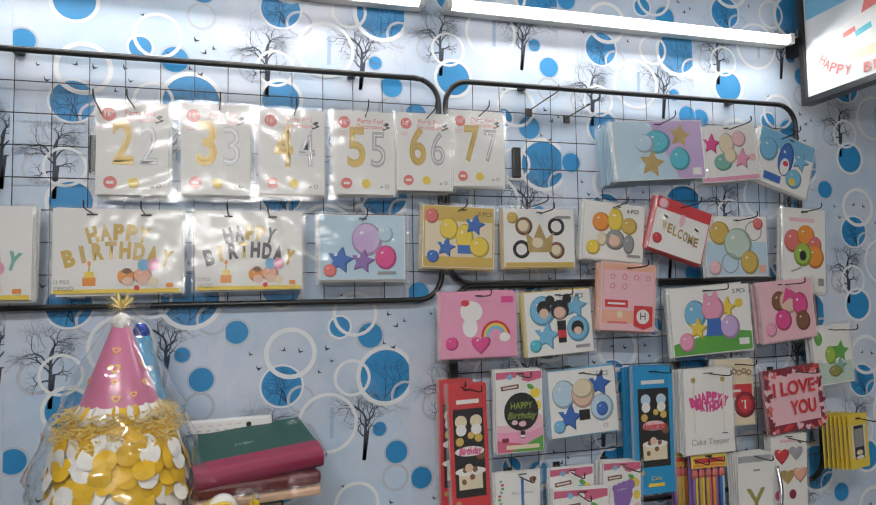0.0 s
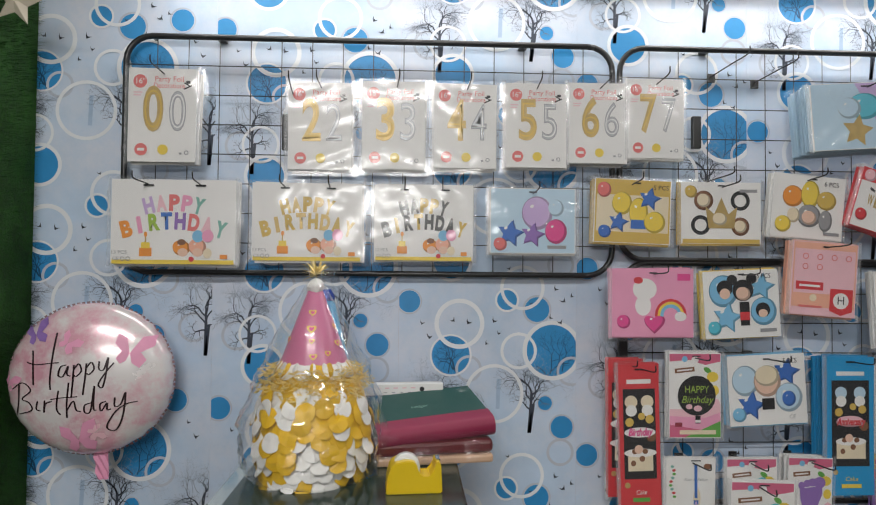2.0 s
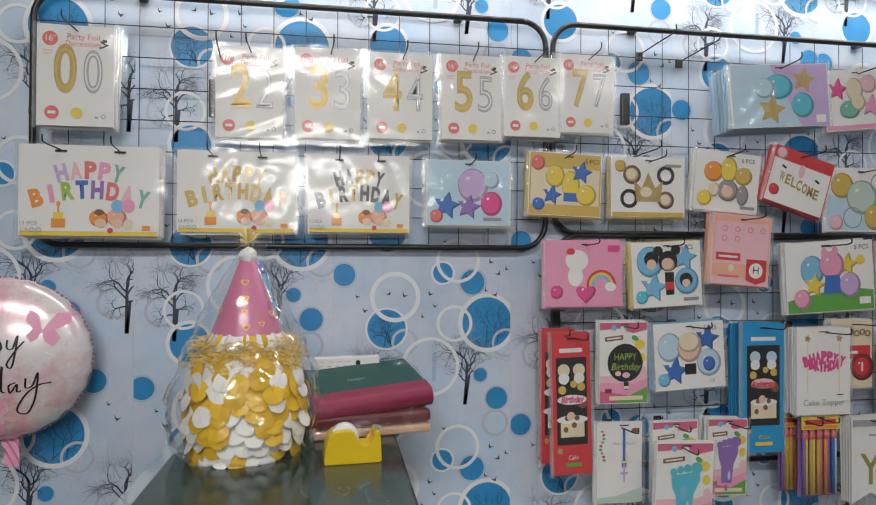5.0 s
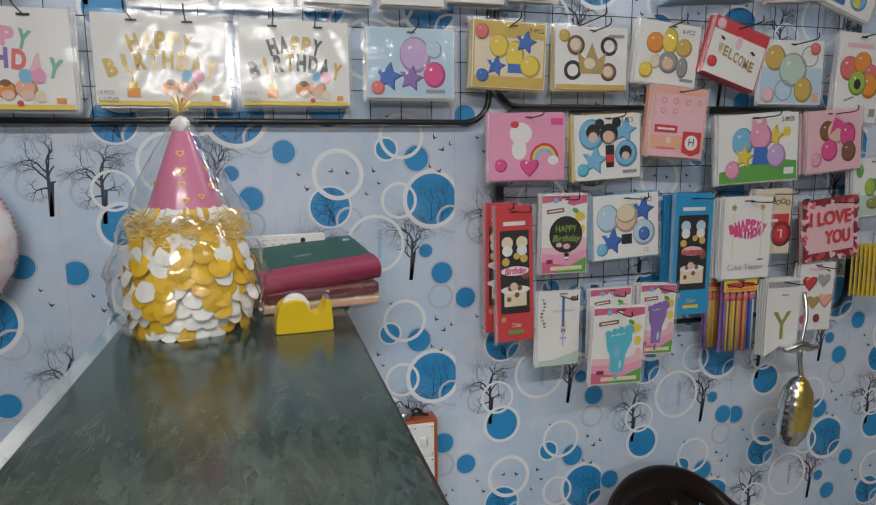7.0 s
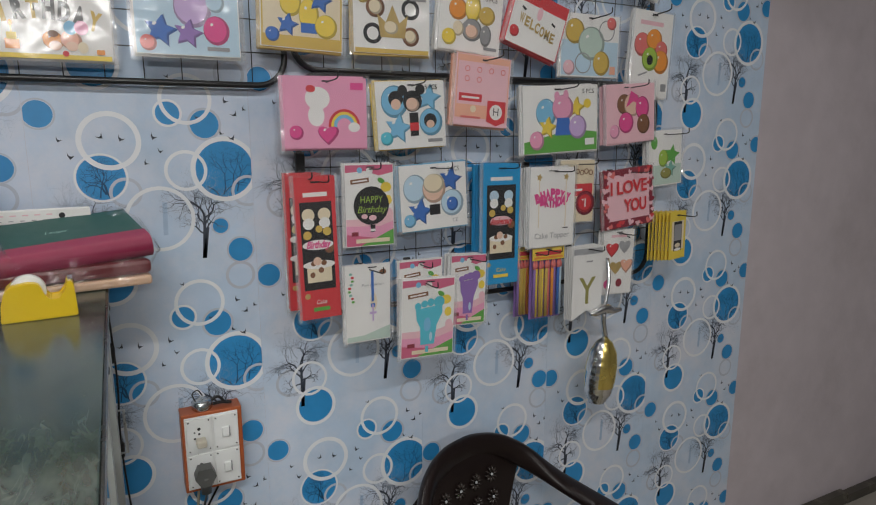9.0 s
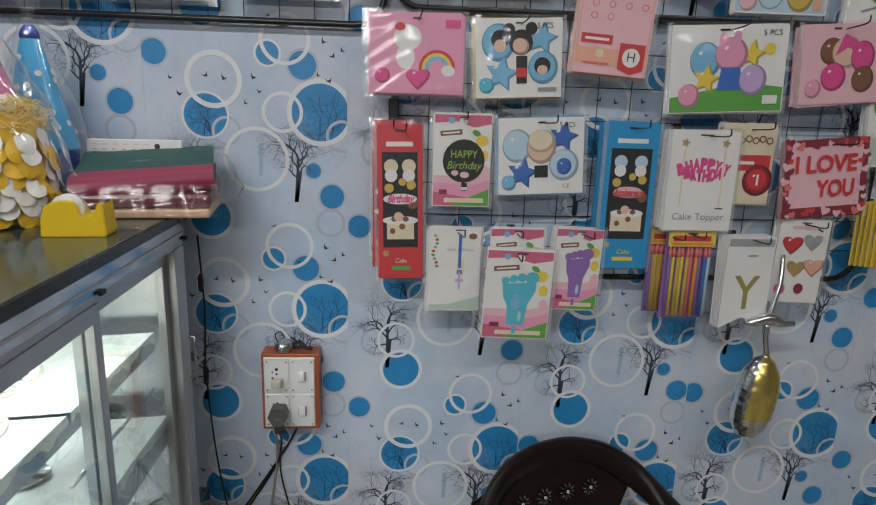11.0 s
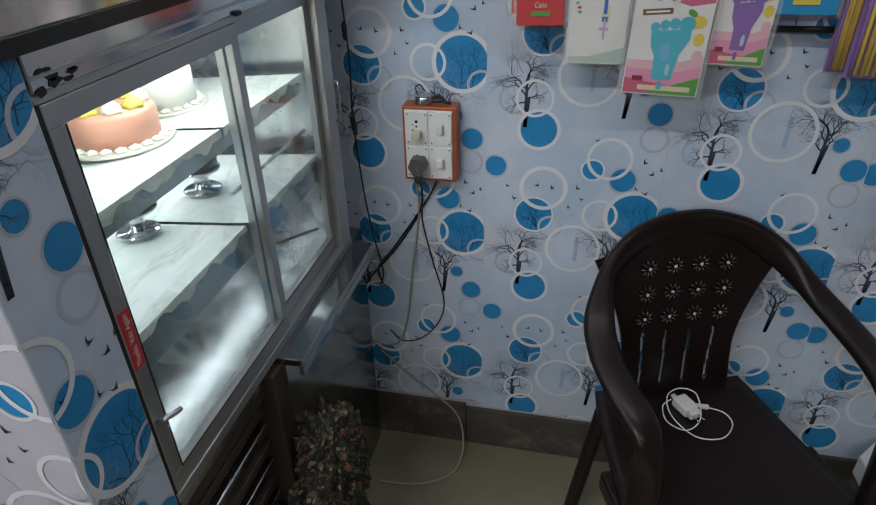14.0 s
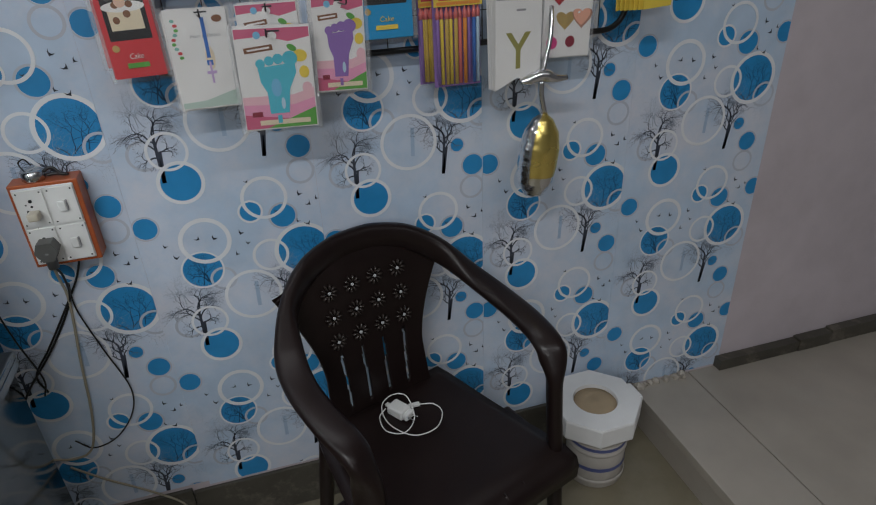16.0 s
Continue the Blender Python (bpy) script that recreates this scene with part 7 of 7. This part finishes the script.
for j in range(nz):
    z = SEAT_Z - 0.005 + 0.335 * (j + 0.5) / nz
    for i in range(nu):
        x = (grid[j][i][0] + grid[j][i + 1][0]) / 2
        if SEAT_Z + 0.022 < z < SEAT_Z + 0.155 and any(abs(x - s * (0.90 + 0.4 * (z - SEAT_Z))) < 0.0036 for s in slots):
            hole.add((i, j))
vs = [[bm.verts.new(p) for p in r] for r in grid]
for j in range(nz + 8):
    for i in range(nu):
        if (i, j) not in hole:
            bm.faces.new((vs[j][i], vs[j][i + 1], vs[j + 1][i + 1], vs[j + 1][i]))
bmesh.ops.recalc_face_normals(bm, faces=bm.faces)
bmesh.ops.solidify(bm, geom=bm.faces[:], thickness=0.006)
back = part("backrest", bm, CHAIR, chair, "slotted moulded backrest", smooth=True)
# solid pale discs paint the brightness that shows through the pierced holes
PIN = mat("pale_daylight_hole", (0.55, 0.57, 0.58), 0.5)
for row in range(3):
    for col in range(4):
        z = SEAT_Z + 0.190 + row * 0.054
        u = (col - 1.5) * 0.052
        px, py, pz = back_pt(u, z)
        fl = bmesh.new()
        for p in range(10):
            a = p * math.tau / 10
            t = bmesh.new()
            bmesh.ops.create_icosphere(t, subdivisions=1, radius=0.0050)
            for v in t.verts:
                v.co.x *= 1.5
                v.co.z *= 0.42
                v.co.y *= 1.3
            join(fl, t, 0, Matrix.Rotation(a, 4, "Y") @ Matrix.Translation((0.0125, 0, 0)))
        # petal colour lightened to carry the glossy highlights of the brown plastic
        flower = part("flower", fl, mat("sheen_lightened_brown_plastic", (0.04, 0.031, 0.027), 0.28, vary=0.3, scale=60), back, "raised moulded flower", smooth=True, m=pose(px, py - 0.0105, pz, -9, 0, math.degrees(-1.1 * u)))
        part("eyelet", lathe([(0.0030, -0.0005), (0.0036, 0.001), (0.0030, 0.002)], 12), PIN, flower, m=pose(0, -0.002, 0, 90))
# one rail runs over the back, down to the arms and on into the front legs
rail_pts = [(-0.232, -0.160, 0.0), (-0.226, -0.152, 0.30), (-0.223, -0.140, 0.50), (-0.224, -0.132, 0.590), (-0.230, -0.108, 0.622), (-0.240, -0.045, 0.636), (-0.241, 0.035, 0.648), (-0.226, 0.105, 0.670), (-0.186, 0.172, 0.714), (-0.126, 0.208, 0.751), (-0.057, 0.226, 0.768), (0.0, 0.230, 0.771)]
rail_pts = [(x * 0.915, y, z) for x, y, z in rail_pts]
rail_pts = rail_pts + [(-x, y, z) for x, y, z in reversed(rail_pts[:-1])]
pts = curve_points(rail_pts, 6)
bm = bmesh.new()
rings = []
N = len(pts)
for i, p in enumerate(pts):
    d = (pts[min(i + 1, N - 1)] - pts[max(i - 1, 0)]).normalized()
    out = Vector((p.x, 0.9 * (p.y - 0.03), 0.0)).normalized() if i not in (0, N - 1) else Vector((1 if p.x > 0 else -1, 0, 0))
    side = (out - d * out.dot(d)).normalized()
    up = d.cross(side).normalized()
    up_w = min(max((p.z - 0.55) / 0.06, 0), 1) * (1 - min(max((p.z - 0.655) / 0.07, 0), 1))
    up_w = up_w * up_w * (3 - 2 * up_w)
    rs, ru = 0.015 + 0.013 * up_w, 0.028 - 0.014 * up_w
    rings.append([bm.verts.new(p + side * (math.copysign(abs(math.cos(a)) ** 0.75, math.cos(a)) * rs) + up * (math.copysign(abs(math.sin(a)) ** 0.75, math.sin(a)) * ru)) for a in [q * math.tau / 14 for q in range(14)]])
for a, b in zip(rings, rings[1:]):
    for k in range(14):
        bm.faces.new((a[k], a[(k + 1) % 14], b[(k + 1) % 14], b[k]))
bm.faces.new(rings[0])
bm.faces.new(rings[-1])
part("arm_rail", bm, CHAIR, chair, "rounded rail of back, arms and front legs", smooth=True)
for s in (-1, 1):
    part("rear_leg", tube(curve_points([(s * 0.15, 0.15, SEAT_Z - 0.01), (s * 0.165, 0.17, 0.2), (s * 0.178, 0.195, 0.0)]), 0.016, 10, radii=None), CHAIR, chair, smooth=True)
    part("side_rail", box(min(s * 0.16, s * 0.212), -0.185, SEAT_Z - 0.05, max(s * 0.16, s * 0.212), 0.0, SEAT_Z - 0.008, 0.006), CHAIR, chair)

# charger on the seat
ch = thing("phone_charger", "white phone charger with coiled white cable on the seat", "charger", pose(0.712, 1.042, SEAT_Z - 0.002, 0, 0, -55))
part("adapter", box(-0.024, -0.016, 0.0, 0.018, 0.016, 0.022, 0.004), WHITE, ch)
part("prong_face", box(0.018, -0.013, 0.003, 0.030, 0.013, 0.019, 0.003), WHITE, ch)
for s in (-1, 1):
    part("pin", lathe([(0.0018, 0), (0.0018, 0.013), (0.001, 0.015)], 8), STEEL, ch, m=pose(0.030, s * 0.007, 0.011, 0, 90, 0))
part("plug", box(-0.04, -0.005, 0.004, -0.024, 0.005, 0.011, 0.002), WHITE, ch)
cab = thing("charging_cable", "thin white charging cable in two loops on the seat", "cable", pose(0.712, 1.042, SEAT_Z + 0.002))
pts = [(-0.028, 0.012, 0.01), (-0.045, -0.005, 0.004), (-0.04, -0.045, 0.002), (-0.005, -0.062, 0.002), (0.024, -0.03, 0.006), (0.02, 0.02, 0.024), (-0.01, 0.035, 0.022), (-0.035, 0.02, 0.01), (-0.03, -0.03, 0.004), (0.01, -0.075, 0.002), (0.06, -0.07, 0.002), (0.085, -0.03, 0.002), (0.075, 0.0, 0.002), (0.045, 0.01, 0.002)]
part("cable", tube(curve_points(pts), 0.0014, 6), WHITE, cab)
part("plug", box(0.022, 0.006, -0.001, 0.046, 0.015, 0.006, 0.001), WHITE, cab)

# ---- foam octagon on a tape stack ----
FOAM = mat("white_foam", (0.80, 0.80, 0.79), 0.7, vary=0.04, scale=40, bump=0.2, bump_scale=260)
BEIGE = mat("beige_recess", (0.42, 0.32, 0.20), 0.7, vary=0.15, scale=20)
KRAFT = mat("dirty_white_board", (0.48, 0.45, 0.41), 0.6, vary=0.15, scale=14, dirt=(0.25, 0.22, 0.18), dirt_amount=0.5, dirt_scale=8)
stool = thing("paper_tub", "stained white cylindrical tub with faded blue bands", "tub", pose(1.235, 1.098, 0.0))
part("tub", lathe([(0.072, 0.0), (0.075, 0.004), (0.076, 0.17), (0.07, 0.172)], 32), KRAFT, stool)
for z in (0.018, 0.11, 0.145):
    part("band", lathe([(0.0765, z), (0.079, z + 0.003), (0.079, z + 0.009), (0.0765, z + 0.012)], 32, ends=False), KRAFT, stool)
for z, h in ((0.06, 0.012), (0.128, 0.01)):
    part("blue_band", lathe([(0.0766, z), (0.0766, z + h)], 32, ends=False), mat("faded_blue_print", (0.10, 0.12, 0.28), 0.6), stool)
oct_ = thing("foam_octagon", "white octagonal foam block with round beige recess", "foam block", pose(1.230, 1.112, 0.172, 0, 0, 2))
bm = bmesh.new()
R, r, k = 0.108, 0.056, 48
outer = [(min(max(R * 1.0823 * math.cos(a), -R), R), min(max(R * 1.0823 * math.sin(a), -R), R)) for a in [math.tau * (i + 0.5) / 8 for i in range(8)]]
po = []
for i in range(8):
    for j in range(6):
        po.append((outer[i][0] + (outer[(i + 1) % 8][0] - outer[i][0]) * j / 6, outer[i][1] + (outer[(i + 1) % 8][1] - outer[i][1]) * j / 6))
layers = []
for sc, z in ((0.985, 0.0), (1.0, 0.004), (1.0, 0.052), (0.98, 0.057)):
    layers.append([bm.verts.new((x * sc, y * sc, z)) for x, y in po])
inner_t = [bm.verts.new((r * math.cos(math.atan2(y, x)), r * math.sin(math.atan2(y, x)), 0.057)) for x, y in po]
inner_b = [bm.verts.new((r * 0.98 * math.cos(math.atan2(y, x)), r * 0.98 * math.sin(math.atan2(y, x)), 0.046)) for x, y in po]
seqs = layers + [inner_t, inner_b]
for a, b in zip(seqs, seqs[1:]):
    for i in range(k):
        bm.faces.new((a[i], a[(i + 1) % k], b[(i + 1) % k], b[i]))
bm.faces.new(layers[0])
part("block", bm, FOAM, oct_)
part("recess", lathe([(0.0545, 0.0455), (0.0545, 0.0465), (0.035, 0.047), (0.006, 0.0468), (0.004, 0.048)], 40), BEIGE, oct_, "beige round recess")
part("tab", box(0.104, -0.03, 0.006, 0.124, 0.03, 0.05, 0.005), FOAM, oct_)

# ---- flowered cloth hung on the post ----
CLOTH = floral("black_floral_cloth", (0.016, 0.014, 0.013), (((0.07, 0.075, 0.035), 60, 0.40), ((0.22, 0.19, 0.13), 62, 0.26), ((0.30, 0.03, 0.03), 48, 0.17), ((0.14, 0.06, 0.03), 90, 0.22)))
cl = thing("floral_cloth", "crumpled black cloth with red and cream flowers hung on the post", "cloth", pose(0.068, 0.735, 0.0))
bm = bmesh.new()
bmesh.ops.create_icosphere(bm, subdivisions=5, radius=1.0)
for v in bm.verts:
    p = v.co.copy()
    fold = 0.20 * noise.noise(Vector((p.x * 3.2, p.y * 3.2, p.z * 1.6))) + 0.30 * abs(noise.noise(Vector((p.x * 5, p.y * 5, p.z * 3.4)))) + 0.20 * abs(noise.noise(p * 9)) + 0.08 * noise.noise(p * 18) - 0.12
    v.co = Vector((p.x * 0.055 * (1 + fold * 2), p.y * 0.085 * (1 + fold * 2), 0.415 + p.z * 0.155 * (1 + fold)))
bmesh.ops.recalc_face_normals(bm, faces=bm.faces)
me = bpy.data.meshes.new("cloth_folds")
for f in bm.faces:
    f.smooth = True
bm.to_mesh(me)
bm.free()
me.materials.append(CLOTH)
ob = new("cloth_folds", me)
ob.parent = cl

# ---- switch board ----
ORANGE = mat("varnished_orange_wood", (0.42, 0.10, 0.03), 0.35, vary=0.15, scale=20, stretch=(1, 1, 6))
sb = thing("switch_board", "orange wooden switch box with two sockets and switches", "switch board", pose(0.155, WALL_Y - 0.001, 0.878))
part("wooden_box", box(-0.054, -0.042, -0.079, 0.056, 0.0, 0.079, 0.002), ORANGE, sb, "orange varnished wooden box")
part("cover_plate", box(-0.049, -0.0445, -0.073, 0.048, -0.0421, 0.073, 0.001), WHITE, sb)
for i, x in enumerate((-0.024, 0.0245)):
    for j, z in enumerate((0.036, -0.036)):
        m_ = part("module", box(x - 0.0225, -0.0485, z - 0.034, x + 0.0225, -0.0446, z + 0.034, 0.001), WHITE, sb)
        for sx in (-0.018, 0.018):
            for sz in (-0.029, 0.029):
                part("screw", lathe([(0.0016, 0), (0.0012, 0.0006)], 8), BLACK, m_, m=pose(x + sx, -0.0485, z + sz, 90))
        if i:
            part("rocker", box(x - 0.008, -0.0545, z - 0.010, x + 0.005, -0.0486, z + 0.010, 0.002), WHITE, m_, "white rocker switch")
            part("rocker_side", box(x + 0.005, -0.0525, z - 0.0095, x + 0.007, -0.0486, z + 0.0095), ink("grey"), m_)
        else:
            for hx, hz, hr in ((0, 0.014, 0.0032), (0, 0.004, 0.0022), (-0.008, -0.004, 0.0022), (0.008, -0.006, 0.0022), (-0.008, 0.008, 0.0016)):
                part("socket_hole", lathe([(hr, 0), (hr * 0.9, 0.0005)], 12), BLACK, m_, m=pose(x + hx, -0.0485, z + hz, 90))
small = thing("plug", "small cream two-pin plug in the socket", "plug", pose(0.133, WALL_Y - 0.05, 0.905))
part("body", box(-0.009, -0.022, -0.007, 0.009, 0.0, 0.007, 0.003), mat("cream_plastic", (0.55, 0.50, 0.40), 0.4), small)
plug = thing("plug", "dark grey round mains plug in the socket", "plug", pose(0.135, WALL_Y - 0.05, 0.838))
part("body", extruded([(-0.019, 0.002), (-0.012, 0.019), (0.012, 0.019), (0.019, 0.002), (0.009, -0.016), (-0.009, -0.016)], -0.026, 0.0), mat("grey_plug", (0.09, 0.09, 0.085), 0.4), plug)
part("neck", lathe([(0.009, -0.034), (0.010, -0.012), (0.013, 0.0)], 14), mat("grey_plug", (0.09, 0.09, 0.085), 0.4), plug, m=pose(0, -0.014, 0))
bell = thing("steel_clamp", "small steel clip resting on the switch box", "clip", pose(0.142, WALL_Y - 0.024, 0.957))
part("can", lathe([(0.017, 0.0), (0.019, 0.003), (0.0185, 0.016), (0.015, 0.019), (0.004, 0.021)], 24), STEEL, bell)
part("wire_loop", tube(curve_points([(-0.012, 0, 0.018), (-0.016, 0, 0.032), (-0.006, 0, 0.038), (0.002, 0, 0.026)]), 0.0013), BLACK, bell)
part("arm", tube(curve_points([(0.015, 0, 0.012), (0.03, 0.002, 0.018), (0.042, 0.0, 0.006), (0.05, 0.0, 0.004)]), 0.003), BLACK, bell)
part("arm", tube(curve_points([(0.02, 0, 0.006), (0.035, 0.002, 0.006), (0.054, 0.0, 0.003)]), 0.003), BLACK, bell)

CREAMC = mat("dirty_cream_cable", (0.36, 0.32, 0.24), 0.5)


def cable(label, pts, r, m):
    c = thing("cable", label, "cable", group="hanging cables")
    part("lead", tube(curve_points(pts, 7), r, 7), m, c)


YC = WALL_Y - 0.006
cable("black mains lead from the grey plug", [(0.135, YC - 0.058, 0.806), (0.134, YC - 0.03, 0.77), (0.118, YC, 0.70), (0.06, YC, 0.605), (0.0, YC - 0.01, 0.53), (-0.02, YC - 0.02, 0.50)], 0.0023, BLACK)
cable("black lead from the foot of the switch box", [(0.168, YC - 0.015, 0.80), (0.14, YC, 0.74), (0.09, YC, 0.66), (0.05, YC, 0.60), (0.012, YC, 0.545), (0.02, YC, 0.50)], 0.0022, BLACK)
cable("cream lead down to the floor", [(0.128, YC - 0.035, 0.895), (0.126, YC - 0.04, 0.83), (0.122, YC - 0.02, 0.77), (0.118, YC, 0.70), (0.098, YC, 0.56), (0.08, YC, 0.42), (0.055, YC, 0.33), (0.02, YC - 0.005, 0.315), (-0.02, YC - 0.02, 0.34)], 0.0026, CREAMC)
cable("thin black lead looping along the wall", [(0.128, YC, 0.74), (0.125, YC, 0.68), (0.145, YC, 0.58), (0.17, YC, 0.47), (0.155, YC, 0.40), (0.11, YC, 0.345), (0.06, YC, 0.33), (0.03, YC, 0.36)], 0.0015, BLACK)
cable("cream lead lying over the skirting to the floor", [(0.0, YC, 0.29), (0.06, YC, 0.23), (0.14, YC - 0.004, 0.165), (0.205, YC - 0.012, 0.10), (0.225, YC - 0.05, 0.025), (0.208, YC - 0.12, 0.004), (0.13, YC - 0.17, 0.004), (0.03, YC - 0.18, 0.004)], 0.0026, CREAMC)
cable("black wire down the counter side", [(0.0, YC - 0.05, 1.19), (0.004, YC - 0.045, 1.05), (0.0, YC - 0.045, 0.93), (0.008, YC - 0.045, 0.78), (0.02, YC - 0.04, 0.66), (0.03, YC - 0.02, 0.55), (0.016, YC - 0.01, 0.50)], 0.0018, BLACK)
for z in (1.10, 0.92):
    j = thing("wire_joint", "taped black joint of the counter wire", "cable joint", pose(0.0, YC - 0.046, z))
    part("tape", lathe([(0.002, -0.018), (0.005, -0.012), (0.0055, 0.01), (0.002, 0.018)], 10), BLACK, j)

# ---- small foil balloon hung below the rack ----
GOLDF = mat("gold_foil", (0.86, 0.68, 0.20), 0.26, metal=0.9, vary=0.1, scale=20)
SILF = mat("silver_foil", (0.8, 0.81, 0.82), 0.2, metal=1.0, vary=0.1, scale=20)
sp = thing("mini_foil_balloon", "small gold and silver foil bottle balloon hanging by its neck", "balloon", pose(1.048, 1.120, 0.903, 0, 6, 0) @ Matrix.Diagonal((0.92, 0.92, 0.92, 1)))
bm = bmesh.new()
prof = [(0.004, -0.092), (0.022, -0.086), (0.038, -0.06), (0.044, -0.02), (0.0445, 0.02), (0.038, 0.055), (0.022, 0.082), (0.008, 0.092), (0.006, 0.10)]
pp = []
for (r0, z0), (r1, z1) in zip(prof, prof[1:]):
    for k in range(6):
        pp.append((r0 + (r1 - r0) * k / 6, z0 + (z1 - z0) * k / 6))
lathe(pp, 36, bm=bm)
for v in bm.verts:
    a = math.atan2(v.co.y, v.co.x)
    k = 1 + 0.035 * math.sin(v.co.z * 330) * max(0, math.cos(a + 2.8)) ** 4
    v.co.x *= k
    v.co.y *= 0.8 * k
for f in bm.faces:
    c = f.calc_center_median()
    a = math.atan2(c.y, c.x)
    f.material_index = 1 if (c.z < -0.038 or a < -2.45 or a > 2.9) else 0
part("body", bm, [GOLDF, SILF], sp, "gold foil body with silver ribbed band", smooth=True)
bm = bmesh.new()
tube(curve_points([(0.0, 0, 0.095), (-0.012, 0, 0.13), (-0.016, 0, 0.16)]), 0.007, 8, bm=bm)
part("neck", bm, SILF, sp, "thin silver neck")
bm = bmesh.new()
bar = curve_points([(-0.062, 0.0, 0.158), (-0.045, 0.0, 0.162), (-0.016, 0.0, 0.172), (0.012, 0.0, 0.166), (0.040, 0.0, 0.168)], 6)
tube(bar, 0.01, 10, bm=bm, radii=[0.005 + 0.009 * math.sin(math.pi * min(max(i / (len(bar) - 1), 0.05), 0.95)) * (0.8 + 0.4 * abs(noise.noise(Vector((i * 0.9, 2.0, 1.0))))) for i in range(len(bar))])
tube(curve_points([(-0.016, 0, 0.17), (-0.01, 0.004, 0.21), (-0.004, 0.01, 0.25), (0.0, 0.03, 0.30)]), 0.005, 6, bm=bm)
part("filler_neck", bm, SILF, sp, "crumpled silver cross neck", smooth=True)

# ---- star by the turf ----
star = thing("star_ornament", "cream padded star hanging by the turf", "star", pose(-0.765, 1.10, 2.035, 0, 12, 0))
t = bmesh.new()
c0, c1 = t.verts.new((0, -0.014, 0)), t.verts.new((0, 0.014, 0))
rim = [t.verts.new(((0.045 if i % 2 == 0 else 0.02) * math.sin(i * math.pi / 5), 0, (0.045 if i % 2 == 0 else 0.02) * math.cos(i * math.pi / 5))) for i in range(10)]
for i in range(10):
    t.faces.new((c0, rim[i], rim[(i + 1) % 10]))
    t.faces.new((c1, rim[(i + 1) % 10], rim[i]))
part("star_body", t, mat("cream_felt", (0.62, 0.55, 0.44), 0.8), star)
part("cord", tube([(0, 0, 0.045), (0.11, 0, CEIL - 2.04)], 0.0008, 5), CARD, star)
